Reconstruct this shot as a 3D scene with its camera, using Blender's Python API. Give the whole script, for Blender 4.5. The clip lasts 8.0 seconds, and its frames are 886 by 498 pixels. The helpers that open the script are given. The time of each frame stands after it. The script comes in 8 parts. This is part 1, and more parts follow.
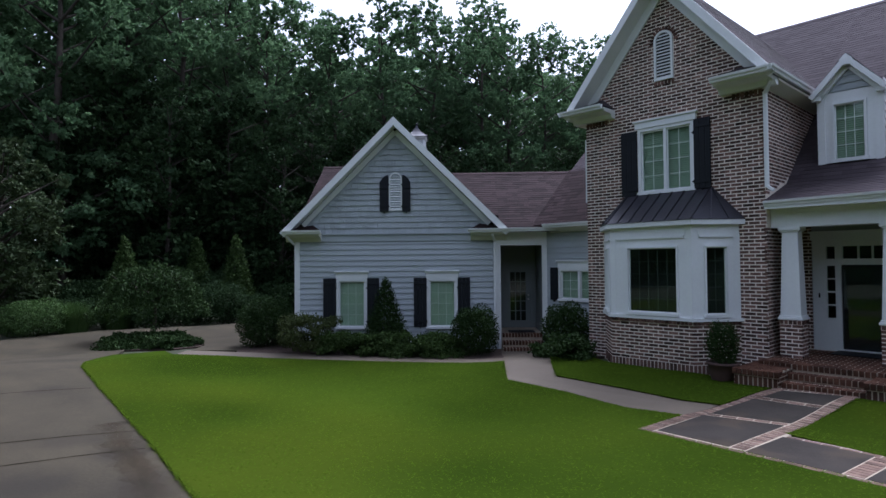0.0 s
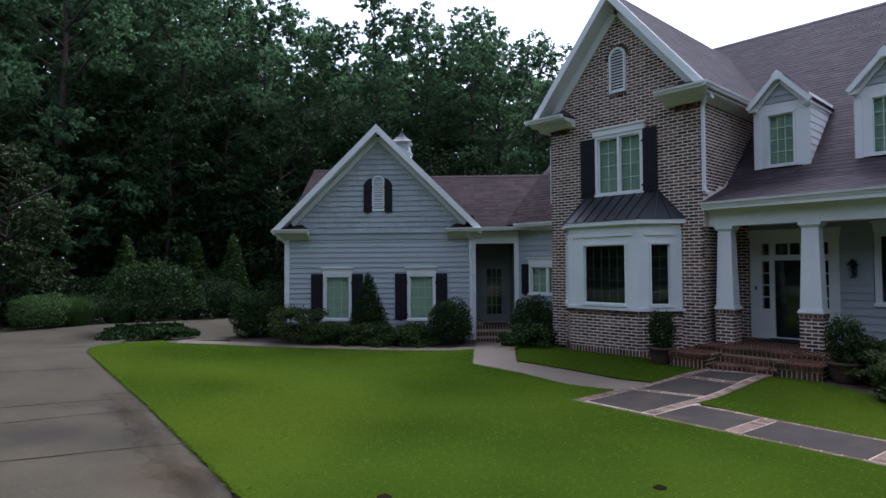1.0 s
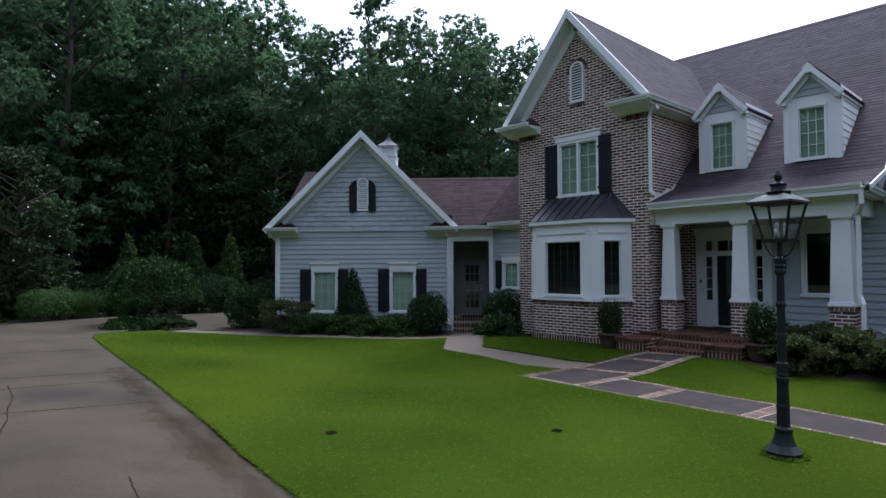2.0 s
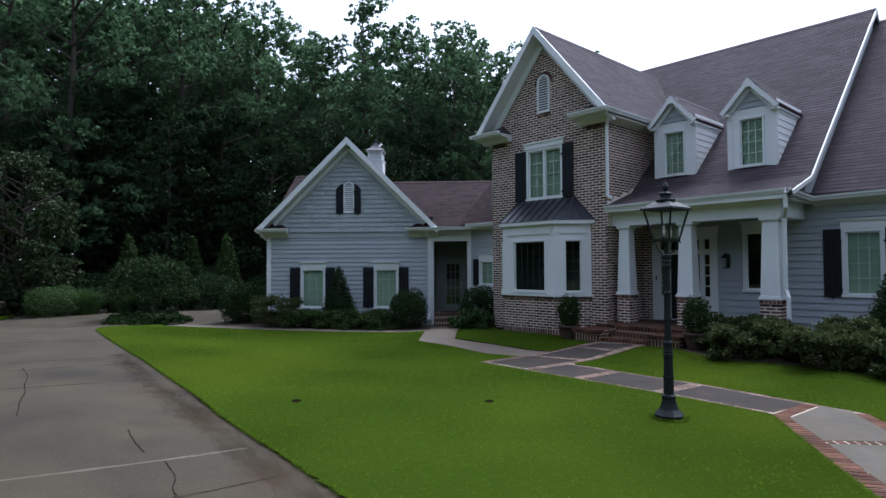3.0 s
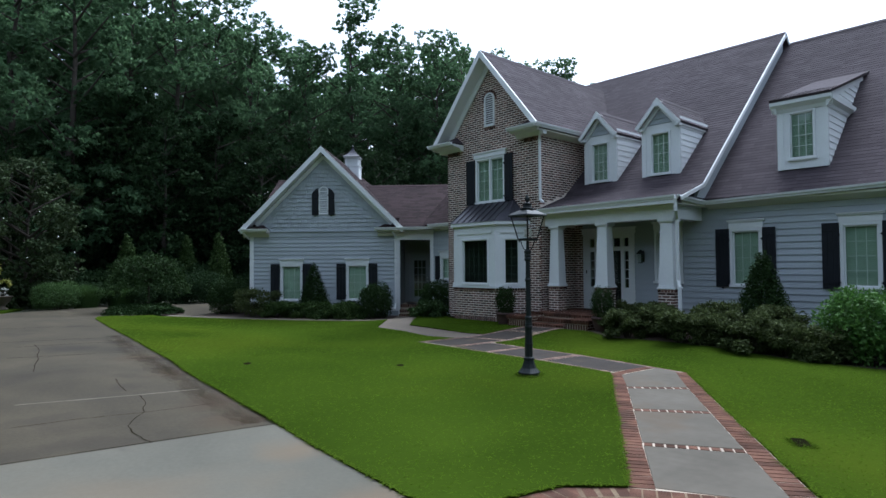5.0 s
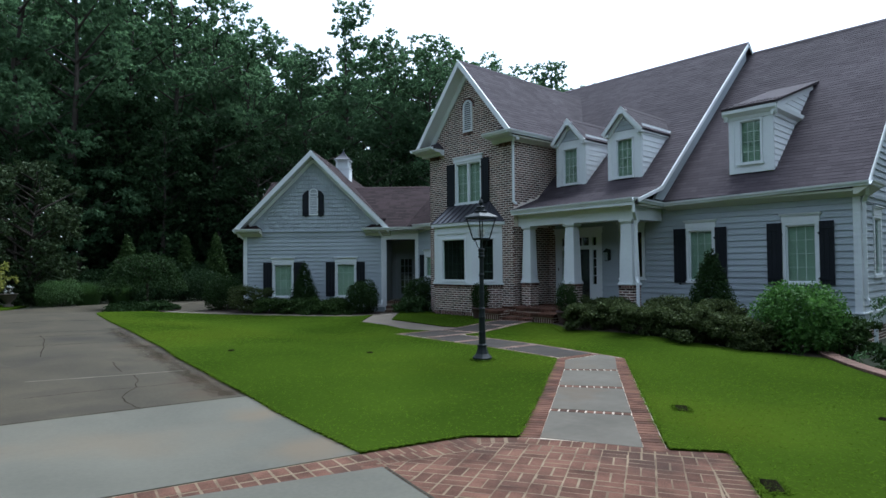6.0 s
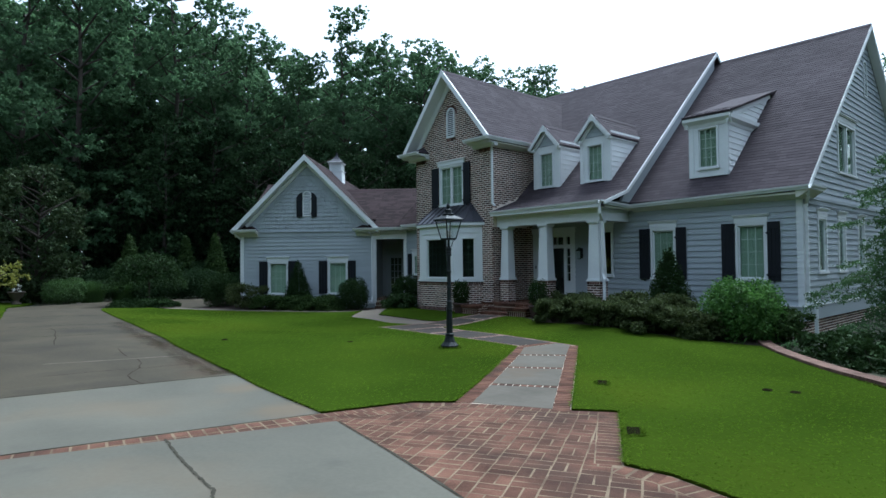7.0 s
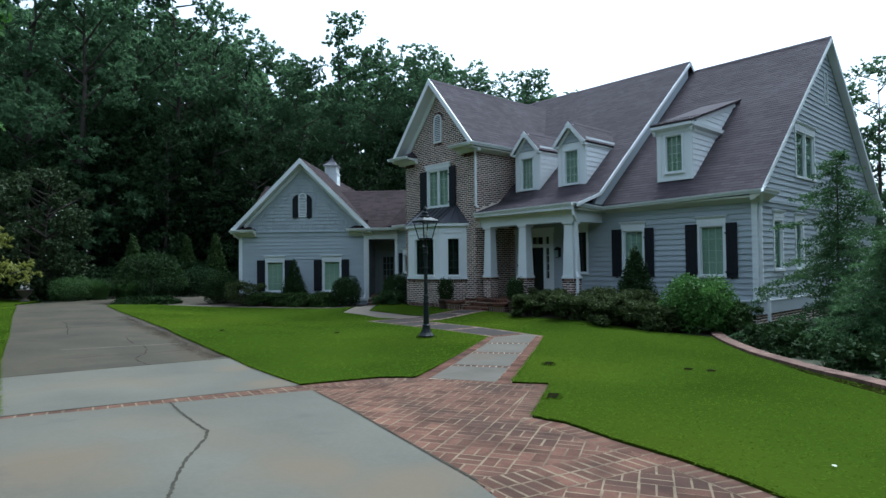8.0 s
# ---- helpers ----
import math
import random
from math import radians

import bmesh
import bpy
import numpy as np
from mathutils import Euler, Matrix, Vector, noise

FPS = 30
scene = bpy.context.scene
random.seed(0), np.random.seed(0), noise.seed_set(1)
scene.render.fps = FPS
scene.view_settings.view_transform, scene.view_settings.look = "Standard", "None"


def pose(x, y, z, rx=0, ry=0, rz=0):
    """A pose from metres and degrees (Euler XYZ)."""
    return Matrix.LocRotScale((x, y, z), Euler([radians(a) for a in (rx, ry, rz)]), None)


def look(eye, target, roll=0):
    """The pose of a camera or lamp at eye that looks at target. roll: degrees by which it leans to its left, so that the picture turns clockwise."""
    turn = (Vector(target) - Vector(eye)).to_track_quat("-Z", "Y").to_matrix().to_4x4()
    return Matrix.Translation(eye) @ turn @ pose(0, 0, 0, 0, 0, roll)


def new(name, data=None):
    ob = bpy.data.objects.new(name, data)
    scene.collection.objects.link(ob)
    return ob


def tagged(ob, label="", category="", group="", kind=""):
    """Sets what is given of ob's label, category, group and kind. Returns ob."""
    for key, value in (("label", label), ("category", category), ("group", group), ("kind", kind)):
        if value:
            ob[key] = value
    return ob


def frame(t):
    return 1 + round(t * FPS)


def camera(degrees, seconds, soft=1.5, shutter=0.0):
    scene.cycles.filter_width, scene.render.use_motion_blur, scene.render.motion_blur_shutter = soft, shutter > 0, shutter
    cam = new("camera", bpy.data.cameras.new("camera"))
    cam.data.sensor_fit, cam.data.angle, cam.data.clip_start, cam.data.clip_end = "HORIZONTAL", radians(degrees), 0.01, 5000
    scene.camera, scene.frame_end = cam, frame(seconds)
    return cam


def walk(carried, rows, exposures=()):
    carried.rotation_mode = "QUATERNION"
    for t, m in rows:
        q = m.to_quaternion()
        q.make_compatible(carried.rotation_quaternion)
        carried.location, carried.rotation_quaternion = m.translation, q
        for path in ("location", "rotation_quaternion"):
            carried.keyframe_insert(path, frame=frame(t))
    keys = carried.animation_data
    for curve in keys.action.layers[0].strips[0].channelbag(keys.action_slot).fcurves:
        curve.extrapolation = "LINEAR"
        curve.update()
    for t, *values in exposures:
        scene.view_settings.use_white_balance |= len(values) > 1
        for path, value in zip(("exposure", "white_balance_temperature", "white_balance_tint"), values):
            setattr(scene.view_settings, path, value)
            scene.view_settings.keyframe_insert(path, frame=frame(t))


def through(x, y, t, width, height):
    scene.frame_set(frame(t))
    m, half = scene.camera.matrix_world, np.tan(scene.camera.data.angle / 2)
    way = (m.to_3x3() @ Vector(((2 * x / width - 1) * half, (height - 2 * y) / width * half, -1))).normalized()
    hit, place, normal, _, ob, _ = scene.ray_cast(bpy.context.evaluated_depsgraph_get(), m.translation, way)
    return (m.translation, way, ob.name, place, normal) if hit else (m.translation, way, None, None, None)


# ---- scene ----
cam = camera(73.7, 8.0)
PATH = [
    (0, (1.146, -0.154, 2.417), (-0.325, 1.2, 2.467), -0.5),
    (0.5, (1.873, -0.36, 2.336), (0.4, 0.992, 2.389), -0.4),
    (1, (2.629, -0.553, 2.26), (1.156, 0.798, 2.315), -0.4),
    (1.5, (3.417, -0.76, 2.148), (1.942, 0.589, 2.207), -0.3),
    (3, (5.668, -1.317, 2.009), (4.19, 0.029, 2.069), -0.3),
    (3.5, (6.382, -1.456, 1.973), (4.902, -0.113, 2.032), -0.3),
    (4, (7.07, -1.588, 1.95), (5.59, -0.245, 2.008), -0.3),
    (4.5, (7.754, -1.711, 1.938), (6.273, -0.367, 1.993), -0.4),
    (6, (9.835, -2.063, 1.858), (8.349, -0.725, 1.91), -0.5),
    (6.5, (10.52, -2.244, 1.837), (9.033, -0.908, 1.888), -0.6),
    (7, (11.219, -2.448, 1.811), (9.731, -1.114, 1.861), -0.6),
    (7.5, (11.877, -2.661, 1.778), (10.387, -1.328, 1.828), -0.6),
    (8, (12.527, -2.875, 1.747), (11.036, -1.543, 1.797), -0.6),
]
walk(cam, [(t, look(eye, target, roll)) for t, eye, target, roll in PATH], [(0.0, 1.1, 5400, 17.0), (4.5, 1.15, 5350, 9.0), (8.0, 1.22, 5150, 0.0)])
import itertools

# ---------------------------------------------------------------- light
world = bpy.data.worlds.new("overcast_sky")
scene.world = world
world.use_nodes = True
wn = world.node_tree
wn.nodes.clear()
sky = wn.nodes.new("ShaderNodeTexSky")
sky.sky_type = "NISHITA"
sky.sun_disc = False
sky.sun_elevation = radians(62)
sky.sun_rotation = radians(-12)
sky.air_density, sky.dust_density, sky.ozone_density = 1.0, 6.0, 1.0
haze = wn.nodes.new("ShaderNodeHueSaturation")
haze.inputs["Saturation"].default_value = 0.35
back = wn.nodes.new("ShaderNodeBackground")
back.inputs["Strength"].default_value = 0.15
wout = wn.nodes.new("ShaderNodeOutputWorld")
wn.links.new(sky.outputs[0], haze.inputs["Color"])
wn.links.new(haze.outputs[0], back.inputs[0])
wn.links.new(back.outputs[0], wout.inputs[0])

sun = new("sun", bpy.data.lights.new("sun", "SUN"))
sun.data.energy, sun.data.angle, sun.data.color = 0.8, radians(30), (1.0, 0.97, 0.92)
sun.matrix_world = look((-6, 45, 62), (1, 12, 0))

# ---------------------------------------------------------------- materials


def material(name, base, rough=0.6, metal=0.0, spread=0.25, size=1.0, fine=40.0, bump=0.2, second=None, per_object=0.0, spec=0.5, blend=0.35, stretch=None):
    """A procedural surface: base colour with stains at two scales, grain bump, and an optional change from piece to piece."""
    m = bpy.data.materials.new(name)
    m.use_nodes = True
    nt = m.node_tree
    bsdf = nt.nodes["Principled BSDF"]
    bsdf.inputs["Roughness"].default_value = rough
    bsdf.inputs["Metallic"].default_value = metal
    bsdf.inputs["Specular IOR Level"].default_value = spec
    co = nt.nodes.new("ShaderNodeNewGeometry")
    big = nt.nodes.new("ShaderNodeTexNoise")
    big.inputs["Scale"].default_value = size
    big.inputs["Detail"].default_value = 6
    small = nt.nodes.new("ShaderNodeTexNoise")
    small.inputs["Scale"].default_value = fine
    small.inputs["Detail"].default_value = 4
    if stretch:
        pull = nt.nodes.new("ShaderNodeMapping")
        pull.inputs["Rotation"].default_value = (0, 0, 0.12)
        pull.inputs["Scale"].default_value = stretch
        nt.links.new(co.outputs["Position"], pull.inputs["Vector"])
        nt.links.new(pull.outputs[0], big.inputs["Vector"])
    else:
        nt.links.new(co.outputs["Position"], big.inputs["Vector"])
    nt.links.new(co.outputs["Position"], small.inputs["Vector"])
    ramp = nt.nodes.new("ShaderNodeValToRGB")
    dark = tuple(c * (1 - spread) for c in base)
    light = tuple(min(1, c * (1 + spread)) for c in (second or base))
    ramp.color_ramp.elements[0].position, ramp.color_ramp.elements[1].position = 0.3, 0.72
    ramp.color_ramp.elements[0].color = (*dark, 1)
    ramp.color_ramp.elements[1].color = (*light, 1)
    mixf = nt.nodes.new("ShaderNodeMath")
    mixf.operation = "MULTIPLY_ADD"
    mixf.inputs[1].default_value, mixf.inputs[2].default_value = blend, 0.0
    nt.links.new(small.outputs["Fac"], mixf.inputs[0])
    add = nt.nodes.new("ShaderNodeMath")
    add.operation = "MULTIPLY_ADD"
    add.inputs[1].default_value = 1 - blend
    nt.links.new(big.outputs["Fac"], add.inputs[0])
    nt.links.new(mixf.outputs[0], add.inputs[2])
    nt.links.new(add.outputs[0], ramp.inputs[0])
    colour = ramp.outputs["Color"]
    if per_object:
        info = nt.nodes.new("ShaderNodeObjectInfo")
        geo = nt.nodes.new("ShaderNodeNewGeometry")
        both = nt.nodes.new("ShaderNodeMath")
        both.operation = "ADD"
        nt.links.new(info.outputs["Random"], both.inputs[0])
        nt.links.new(geo.outputs["Random Per Island"], both.inputs[1])
        wrap = nt.nodes.new("ShaderNodeMath")
        wrap.operation = "FRACT"
        nt.links.new(both.outputs[0], wrap.inputs[0])
        span = nt.nodes.new("ShaderNodeMapRange")
        span.inputs["To Min"].default_value, span.inputs["To Max"].default_value = 1 - per_object, 1 + per_object
        nt.links.new(wrap.outputs[0], span.inputs["Value"])
        hsv = nt.nodes.new("ShaderNodeHueSaturation")
        nt.links.new(span.outputs[0], hsv.inputs["Value"])
        nt.links.new(colour, hsv.inputs["Color"])
        colour = hsv.outputs["Color"]
    nt.links.new(colour, bsdf.inputs["Base Color"])
    if bump:
        bp = nt.nodes.new("ShaderNodeBump")
        bp.inputs["Strength"].default_value = bump
        bp.inputs["Distance"].default_value = 0.01
        nt.links.new(small.outputs["Fac"], bp.inputs["Height"])
        nt.links.new(bp.outputs[0], bsdf.inputs["Normal"])
    return m


def leaf_material(name, base, second, rough=0.55, through=0.3, spec=0.18):
    """Foliage: each leaf has its own shade, and some light comes through it."""
    m = bpy.data.materials.new(name)
    m.use_nodes = True
    nt = m.node_tree
    bsdf = nt.nodes["Principled BSDF"]
    bsdf.inputs["Roughness"].default_value = rough
    bsdf.inputs["Specular IOR Level"].default_value = spec
    geo = nt.nodes.new("ShaderNodeNewGeometry")
    co = nt.nodes.new("ShaderNodeTexCoord")
    big = nt.nodes.new("ShaderNodeTexNoise")
    big.inputs["Scale"].default_value = 0.9
    nt.links.new(co.outputs["Object"], big.inputs["Vector"])
    add = nt.nodes.new("ShaderNodeMath")
    add.operation = "MULTIPLY_ADD"
    add.inputs[1].default_value = 0.6
    nt.links.new(geo.outputs["Random Per Island"], add.inputs[0])
    sub = nt.nodes.new("ShaderNodeMath")
    sub.operation = "MULTIPLY_ADD"
    sub.inputs[1].default_value, sub.inputs[2].default_value = 0.8, -0.2
    nt.links.new(big.outputs["Fac"], sub.inputs[0])
    nt.links.new(sub.outputs[0], add.inputs[2])
    ramp = nt.nodes.new("ShaderNodeValToRGB")
    ramp.color_ramp.elements[0].color = (*base, 1)
    ramp.color_ramp.elements[1].color = (*second, 1)
    nt.links.new(add.outputs[0], ramp.inputs[0])
    nt.links.new(ramp.outputs[0], bsdf.inputs["Base Color"])
    trans = nt.nodes.new("ShaderNodeBsdfTranslucent")
    nt.links.new(ramp.outputs[0], trans.inputs["Color"])
    mix = nt.nodes.new("ShaderNodeMixShader")
    mix.inputs[0].default_value = through
    nt.links.new(bsdf.outputs[0], mix.inputs[1])
    nt.links.new(trans.outputs[0], mix.inputs[2])
    nt.links.new(mix.outputs[0], nt.nodes["Material Output"].inputs[0])
    return m


def glass_material(name, tint=(0.9, 0.95, 0.93)):
    """Clear window glass: transparent, with a mirror gloss by Fresnel."""
    m = bpy.data.materials.new(name)
    m.use_nodes = True
    nt = m.node_tree
    nt.nodes.remove(nt.nodes["Principled BSDF"])
    clear = nt.nodes.new("ShaderNodeBsdfTransparent")
    clear.inputs[0].default_value = (*tint, 1)
    gloss = nt.nodes.new("ShaderNodeBsdfGlossy")
    gloss.inputs["Roughness"].default_value = 0.02
    face = nt.nodes.new("ShaderNodeLayerWeight")
    face.inputs["Blend"].default_value = 0.5
    fifth = nt.nodes.new("ShaderNodeMath")
    fifth.operation = "POWER"
    fifth.inputs[1].default_value = 5.0
    nt.links.new(face.outputs["Facing"], fifth.inputs[0])
    fres = nt.nodes.new("ShaderNodeMath")
    fres.operation = "MULTIPLY_ADD"
    fres.inputs[1].default_value, fres.inputs[2].default_value = 0.6, 0.045
    nt.links.new(fifth.outputs[0], fres.inputs[0])
    mix = nt.nodes.new("ShaderNodeMixShader")
    nt.links.new(fres.outputs[0], mix.inputs[0])
    nt.links.new(clear.outputs[0], mix.inputs[1])
    nt.links.new(gloss.outputs[0], mix.inputs[2])
    nt.links.new(mix.outputs[0], nt.nodes["Material Output"].inputs[0])
    return m


WHITE = material("white_paint", (0.74, 0.76, 0.76), rough=0.45, spread=0.07, size=0.8, fine=18, bump=0.06)
SIDING = material("grey_siding_paint", (0.37, 0.405, 0.43), rough=0.55, spread=0.10, size=0.7, fine=25, bump=0.12, per_object=0.05)
SHAKE = material("grey_shake_paint", (0.36, 0.395, 0.415), rough=0.6, spread=0.12, size=2.0, fine=30, bump=0.3, per_object=0.06)
SOFFIT = material("cream_soffit_paint", (0.62, 0.62, 0.52), rough=0.6, spread=0.06, size=1.0, bump=0.05)
BLACK = material("black_shutter_paint", (0.009, 0.011, 0.015), rough=0.6, spec=0.25, spread=0.25, size=3, fine=40, bump=0.1)
IRON = material("dark_green_iron", (0.012, 0.016, 0.017), rough=0.55, spec=0.25, spread=0.4, size=6, fine=70, bump=0.25)
STEEL = material("dark_standing_seam_metal", (0.045, 0.045, 0.055), rough=0.38, metal=0.6, spread=0.2, size=2, fine=12, bump=0.05)
ROOF = material("brown_asphalt_shingle", (0.049, 0.039, 0.044), rough=0.95, spread=0.14, size=0.5, fine=60, bump=0.5, spec=0.2, second=(0.058, 0.047, 0.053), per_object=0.18)
BRICK = material("brown_red_brick", (0.056, 0.034, 0.029), rough=0.9, spread=0.4, size=6, fine=90, bump=0.4, spec=0.15, second=(0.150, 0.088, 0.072), per_object=0.6)
PAVER = material("red_paving_brick", (0.062, 0.0300, 0.0200), rough=0.95, spread=0.42, size=3, fine=80, bump=0.4, second=(0.108, 0.055, 0.037), per_object=0.27, spec=0.1)
EDGE_BRICK = material("lime_hazed_walk_brick", (0.100, 0.062, 0.048), rough=0.95, spread=0.35, size=4, fine=80, bump=0.4, second=(0.175, 0.118, 0.094), per_object=0.35, spec=0.2)
MORTAR = material("pale_mortar", (0.82, 0.73, 0.64), rough=0.95, spread=0.15, size=3, fine=60, bump=0.5)
JOINT = material("paving_mortar", (0.38, 0.315, 0.245), rough=0.95, spread=0.25, size=4, fine=60, bump=0.5)
APRON_JOINT = material("sandy_brown_joint", (0.165, 0.125, 0.082), rough=0.95, spread=0.4, size=3, fine=60, bump=0.5, spec=0.1)
OLD_CONCRETE = material("old_brown_concrete", (0.033, 0.0265, 0.0150), rough=0.85, spread=0.30, size=0.8, fine=30, bump=0.25, spec=0.25, second=(0.048, 0.039, 0.023), blend=0.3, stretch=(0.6, 1.1, 1.0))
NEW_CONCRETE = material("pale_new_concrete", (0.075, 0.071, 0.054), rough=0.85, spread=0.16, size=0.6, spec=0.25, second=(0.093, 0.086, 0.066), fine=24, bump=0.1, blend=0.22, stretch=(0.7, 1.0, 1.0))
WALK_CONCRETE = material("walk_concrete", (0.105, 0.083, 0.060), rough=0.85, spread=0.2, size=0.7, fine=50, bump=0.3)
WALK_SLAB = material("grey_walk_slab", (0.077, 0.067, 0.051), rough=0.9, spec=0.2, spread=0.16, size=0.9, fine=9, bump=0.06, second=(0.091, 0.080, 0.063), blend=0.3)
SLATE = material("dark_slate_slab", (0.038, 0.033, 0.029), rough=0.9, spec=0.1, spread=0.3, size=1.5, fine=35, bump=0.25)
SOIL = material("dark_mulch", (0.045, 0.028, 0.02), rough=1.0, spread=0.5, size=6, fine=50, bump=1.0)
TURF = material("lawn_turf", (0.0212, 0.0396, 0.0037), rough=1.0, spread=0.26, size=0.30, fine=14, bump=0.15, second=(0.0306, 0.0505, 0.0045), spec=0.0, blend=0.15)
WOODLAND = material("woodland_floor", (0.03, 0.035, 0.015), rough=1.0, spread=0.5, size=0.4, fine=15, bump=0.8)
BAR_GREY = material("dim_grey_glazing_bar", (0.045, 0.048, 0.05), rough=0.6, spread=0.1, bump=0)
GLASS = glass_material("window_glass", (0.88, 0.95, 0.90))
LAMP_GLASS = glass_material("lantern_glass", (0.93, 0.95, 0.95))
# Blind colour with a green cast painted in for reflected lawn and trees.
BLIND = material("green_tinted_blind_slats", (0.52, 0.57, 0.49), rough=0.6, spread=0.05, size=3, bump=0.0)
# Near-black colour that stands in for unlit rooms and hollows.
UNLIT_BLACK = material("unlit_interior_black", (0.03, 0.03, 0.03), rough=0.9, spread=0.2, size=2, bump=0.0)
CLAY = material("dark_clay_pot", (0.06, 0.032, 0.026), rough=0.8, spread=0.4, size=5, fine=40, bump=0.3)
BARK = material("tree_bark", (0.05, 0.04, 0.03), rough=0.95, spread=0.4, size=3, fine=25, bump=0.9)
# Ceiling colour darkened to carry the shade under the porch and entry roofs.
CEILING_SHADE = material("ceiling_darkened_for_shade", (0.10, 0.115, 0.11), rough=0.7, spread=0.1, size=1.0, bump=0.05)
CAP_BRICK = material("weathered_cap_brick", (0.095, 0.056, 0.042), rough=0.95, spread=0.3, size=4, fine=60, bump=0.3, second=(0.15, 0.092, 0.070), per_object=0.25, spec=0.2)
LEAF_WOOD = leaf_material("woodland_leaf", (0.043, 0.088, 0.042), (0.136, 0.222, 0.105), through=0.56, spec=0.08)
LEAF_MAGNOLIA = leaf_material("magnolia_leaf", (0.024, 0.042, 0.016), (0.070, 0.096, 0.040), rough=0.55, through=0.2, spec=0.12)
LEAF_MOUND = leaf_material("light_mound_leaf", (0.034, 0.072, 0.018), (0.075, 0.130, 0.036), through=0.3)
GARAGE_ROOF = material("red_brown_asphalt_shingle", (0.0285, 0.0188, 0.0195), rough=0.95, spread=0.16, size=0.5, fine=60, bump=0.5, spec=0.12, second=(0.036, 0.0240, 0.0250), per_object=0.3)
# Entry paint with the recess's shade put into its colour.
RECESS_SHADE_GREY = material("paint_greyed_for_recess_shade", (0.20, 0.22, 0.22), rough=0.5, spread=0.08, size=1.0, bump=0.04)
# Woodland leaf darkened in colour for the deep shade of the lower wood.
LEAF_SHADE = leaf_material("shade_darkened_leaf", (0.0105, 0.0225, 0.009), (0.034, 0.059, 0.0235), through=0.3, spec=0.03)
LEAF_BUSH = leaf_material("shrub_leaf", (0.022, 0.044, 0.012), (0.066, 0.106, 0.030), through=0.25, spec=0.07)
LEAF_BRIGHT = leaf_material("bright_shrub_leaf", (0.045, 0.11, 0.02), (0.12, 0.23, 0.05), through=0.35)
LEAF_CONE = leaf_material("dark_conifer_leaf", (0.014, 0.030, 0.009), (0.038, 0.066, 0.020), through=0.15, spec=0.05)
LEAF_HEMLOCK = leaf_material("hemlock_needle", (0.034, 0.076, 0.030), (0.105, 0.178, 0.070), through=0.4, spec=0.08)
LEAF_NANDINA = leaf_material("nandina_leaf", (0.032, 0.044, 0.015), (0.088, 0.112, 0.040), through=0.3, spec=0.06)
LEAF_YELLOW = leaf_material("yellow_maple_leaf", (0.10, 0.12, 0.02), (0.24, 0.24, 0.05), through=0.4)
GRASS = leaf_material("grass_blade", (0.060, 0.104, 0.009), (0.085, 0.128, 0.0115), rough=0.9, through=0.45, spec=0.0)


def stain(mat, colour, size, lo, hi, most):
    """Blotches of another colour laid over a surface, with soft edges."""
    nt = mat.node_tree
    bsdf = nt.nodes["Principled BSDF"]
    under = bsdf.inputs["Base Color"].links[0].from_socket
    co = nt.nodes.new("ShaderNodeNewGeometry")
    spots = nt.nodes.new("ShaderNodeTexNoise")
    spots.inputs["Scale"].default_value, spots.inputs["Detail"].default_value = size, 5
    nt.links.new(co.outputs["Position"], spots.inputs["Vector"])
    cover = nt.nodes.new("ShaderNodeMapRange")
    cover.interpolation_type = "SMOOTHSTEP"
    cover.inputs["From Min"].default_value, cover.inputs["From Max"].default_value = lo, hi
    cover.inputs["To Max"].default_value = most
    nt.links.new(spots.outputs["Fac"], cover.inputs["Value"])
    mix = nt.nodes.new("ShaderNodeMixRGB")
    mix.inputs["Color2"].default_value = (*colour, 1)
    nt.links.new(cover.outputs[0], mix.inputs["Fac"])
    nt.links.new(under, mix.inputs["Color1"])
    nt.links.new(mix.outputs[0], bsdf.inputs["Base Color"])


stain(TURF, (0.046, 0.062, 0.005), 0.16, 0.46, 0.72, 0.7)


def wash(mat, colour, at, reach, most, size=1.5):
    """A ragged patch of another colour round a point, fading out over its reach."""
    nt = mat.node_tree
    bsdf = nt.nodes["Principled BSDF"]
    under = bsdf.inputs["Base Color"].links[0].from_socket
    co = nt.nodes.new("ShaderNodeNewGeometry")
    far = nt.nodes.new("ShaderNodeVectorMath")
    far.operation = "DISTANCE"
    far.inputs[1].default_value = (*at, 0.15)
    nt.links.new(co.outputs["Position"], far.inputs[0])
    rough = nt.nodes.new("ShaderNodeTexNoise")
    rough.inputs["Scale"].default_value, rough.inputs["Detail"].default_value = size, 5
    nt.links.new(co.outputs["Position"], rough.inputs["Vector"])
    push = nt.nodes.new("ShaderNodeMath")
    push.operation = "MULTIPLY_ADD"
    push.inputs[1].default_value = 1.4 * reach
    nt.links.new(rough.outputs["Fac"], push.inputs[0])
    nt.links.new(far.outputs["Value"], push.inputs[2])
    cover = nt.nodes.new("ShaderNodeMapRange")
    cover.interpolation_type = "SMOOTHSTEP"
    cover.inputs["From Min"].default_value, cover.inputs["From Max"].default_value = reach * 0.7, reach * 1.7
    cover.inputs["To Min"].default_value, cover.inputs["To Max"].default_value = most, 0.0
    nt.links.new(push.outputs[0], cover.inputs["Value"])
    mix = nt.nodes.new("ShaderNodeMixRGB")
    mix.inputs["Color2"].default_value = (*colour, 1)
    nt.links.new(cover.outputs[0], mix.inputs["Fac"])
    nt.links.new(under, mix.inputs["Color1"])
    nt.links.new(mix.outputs[0], bsdf.inputs["Base Color"])


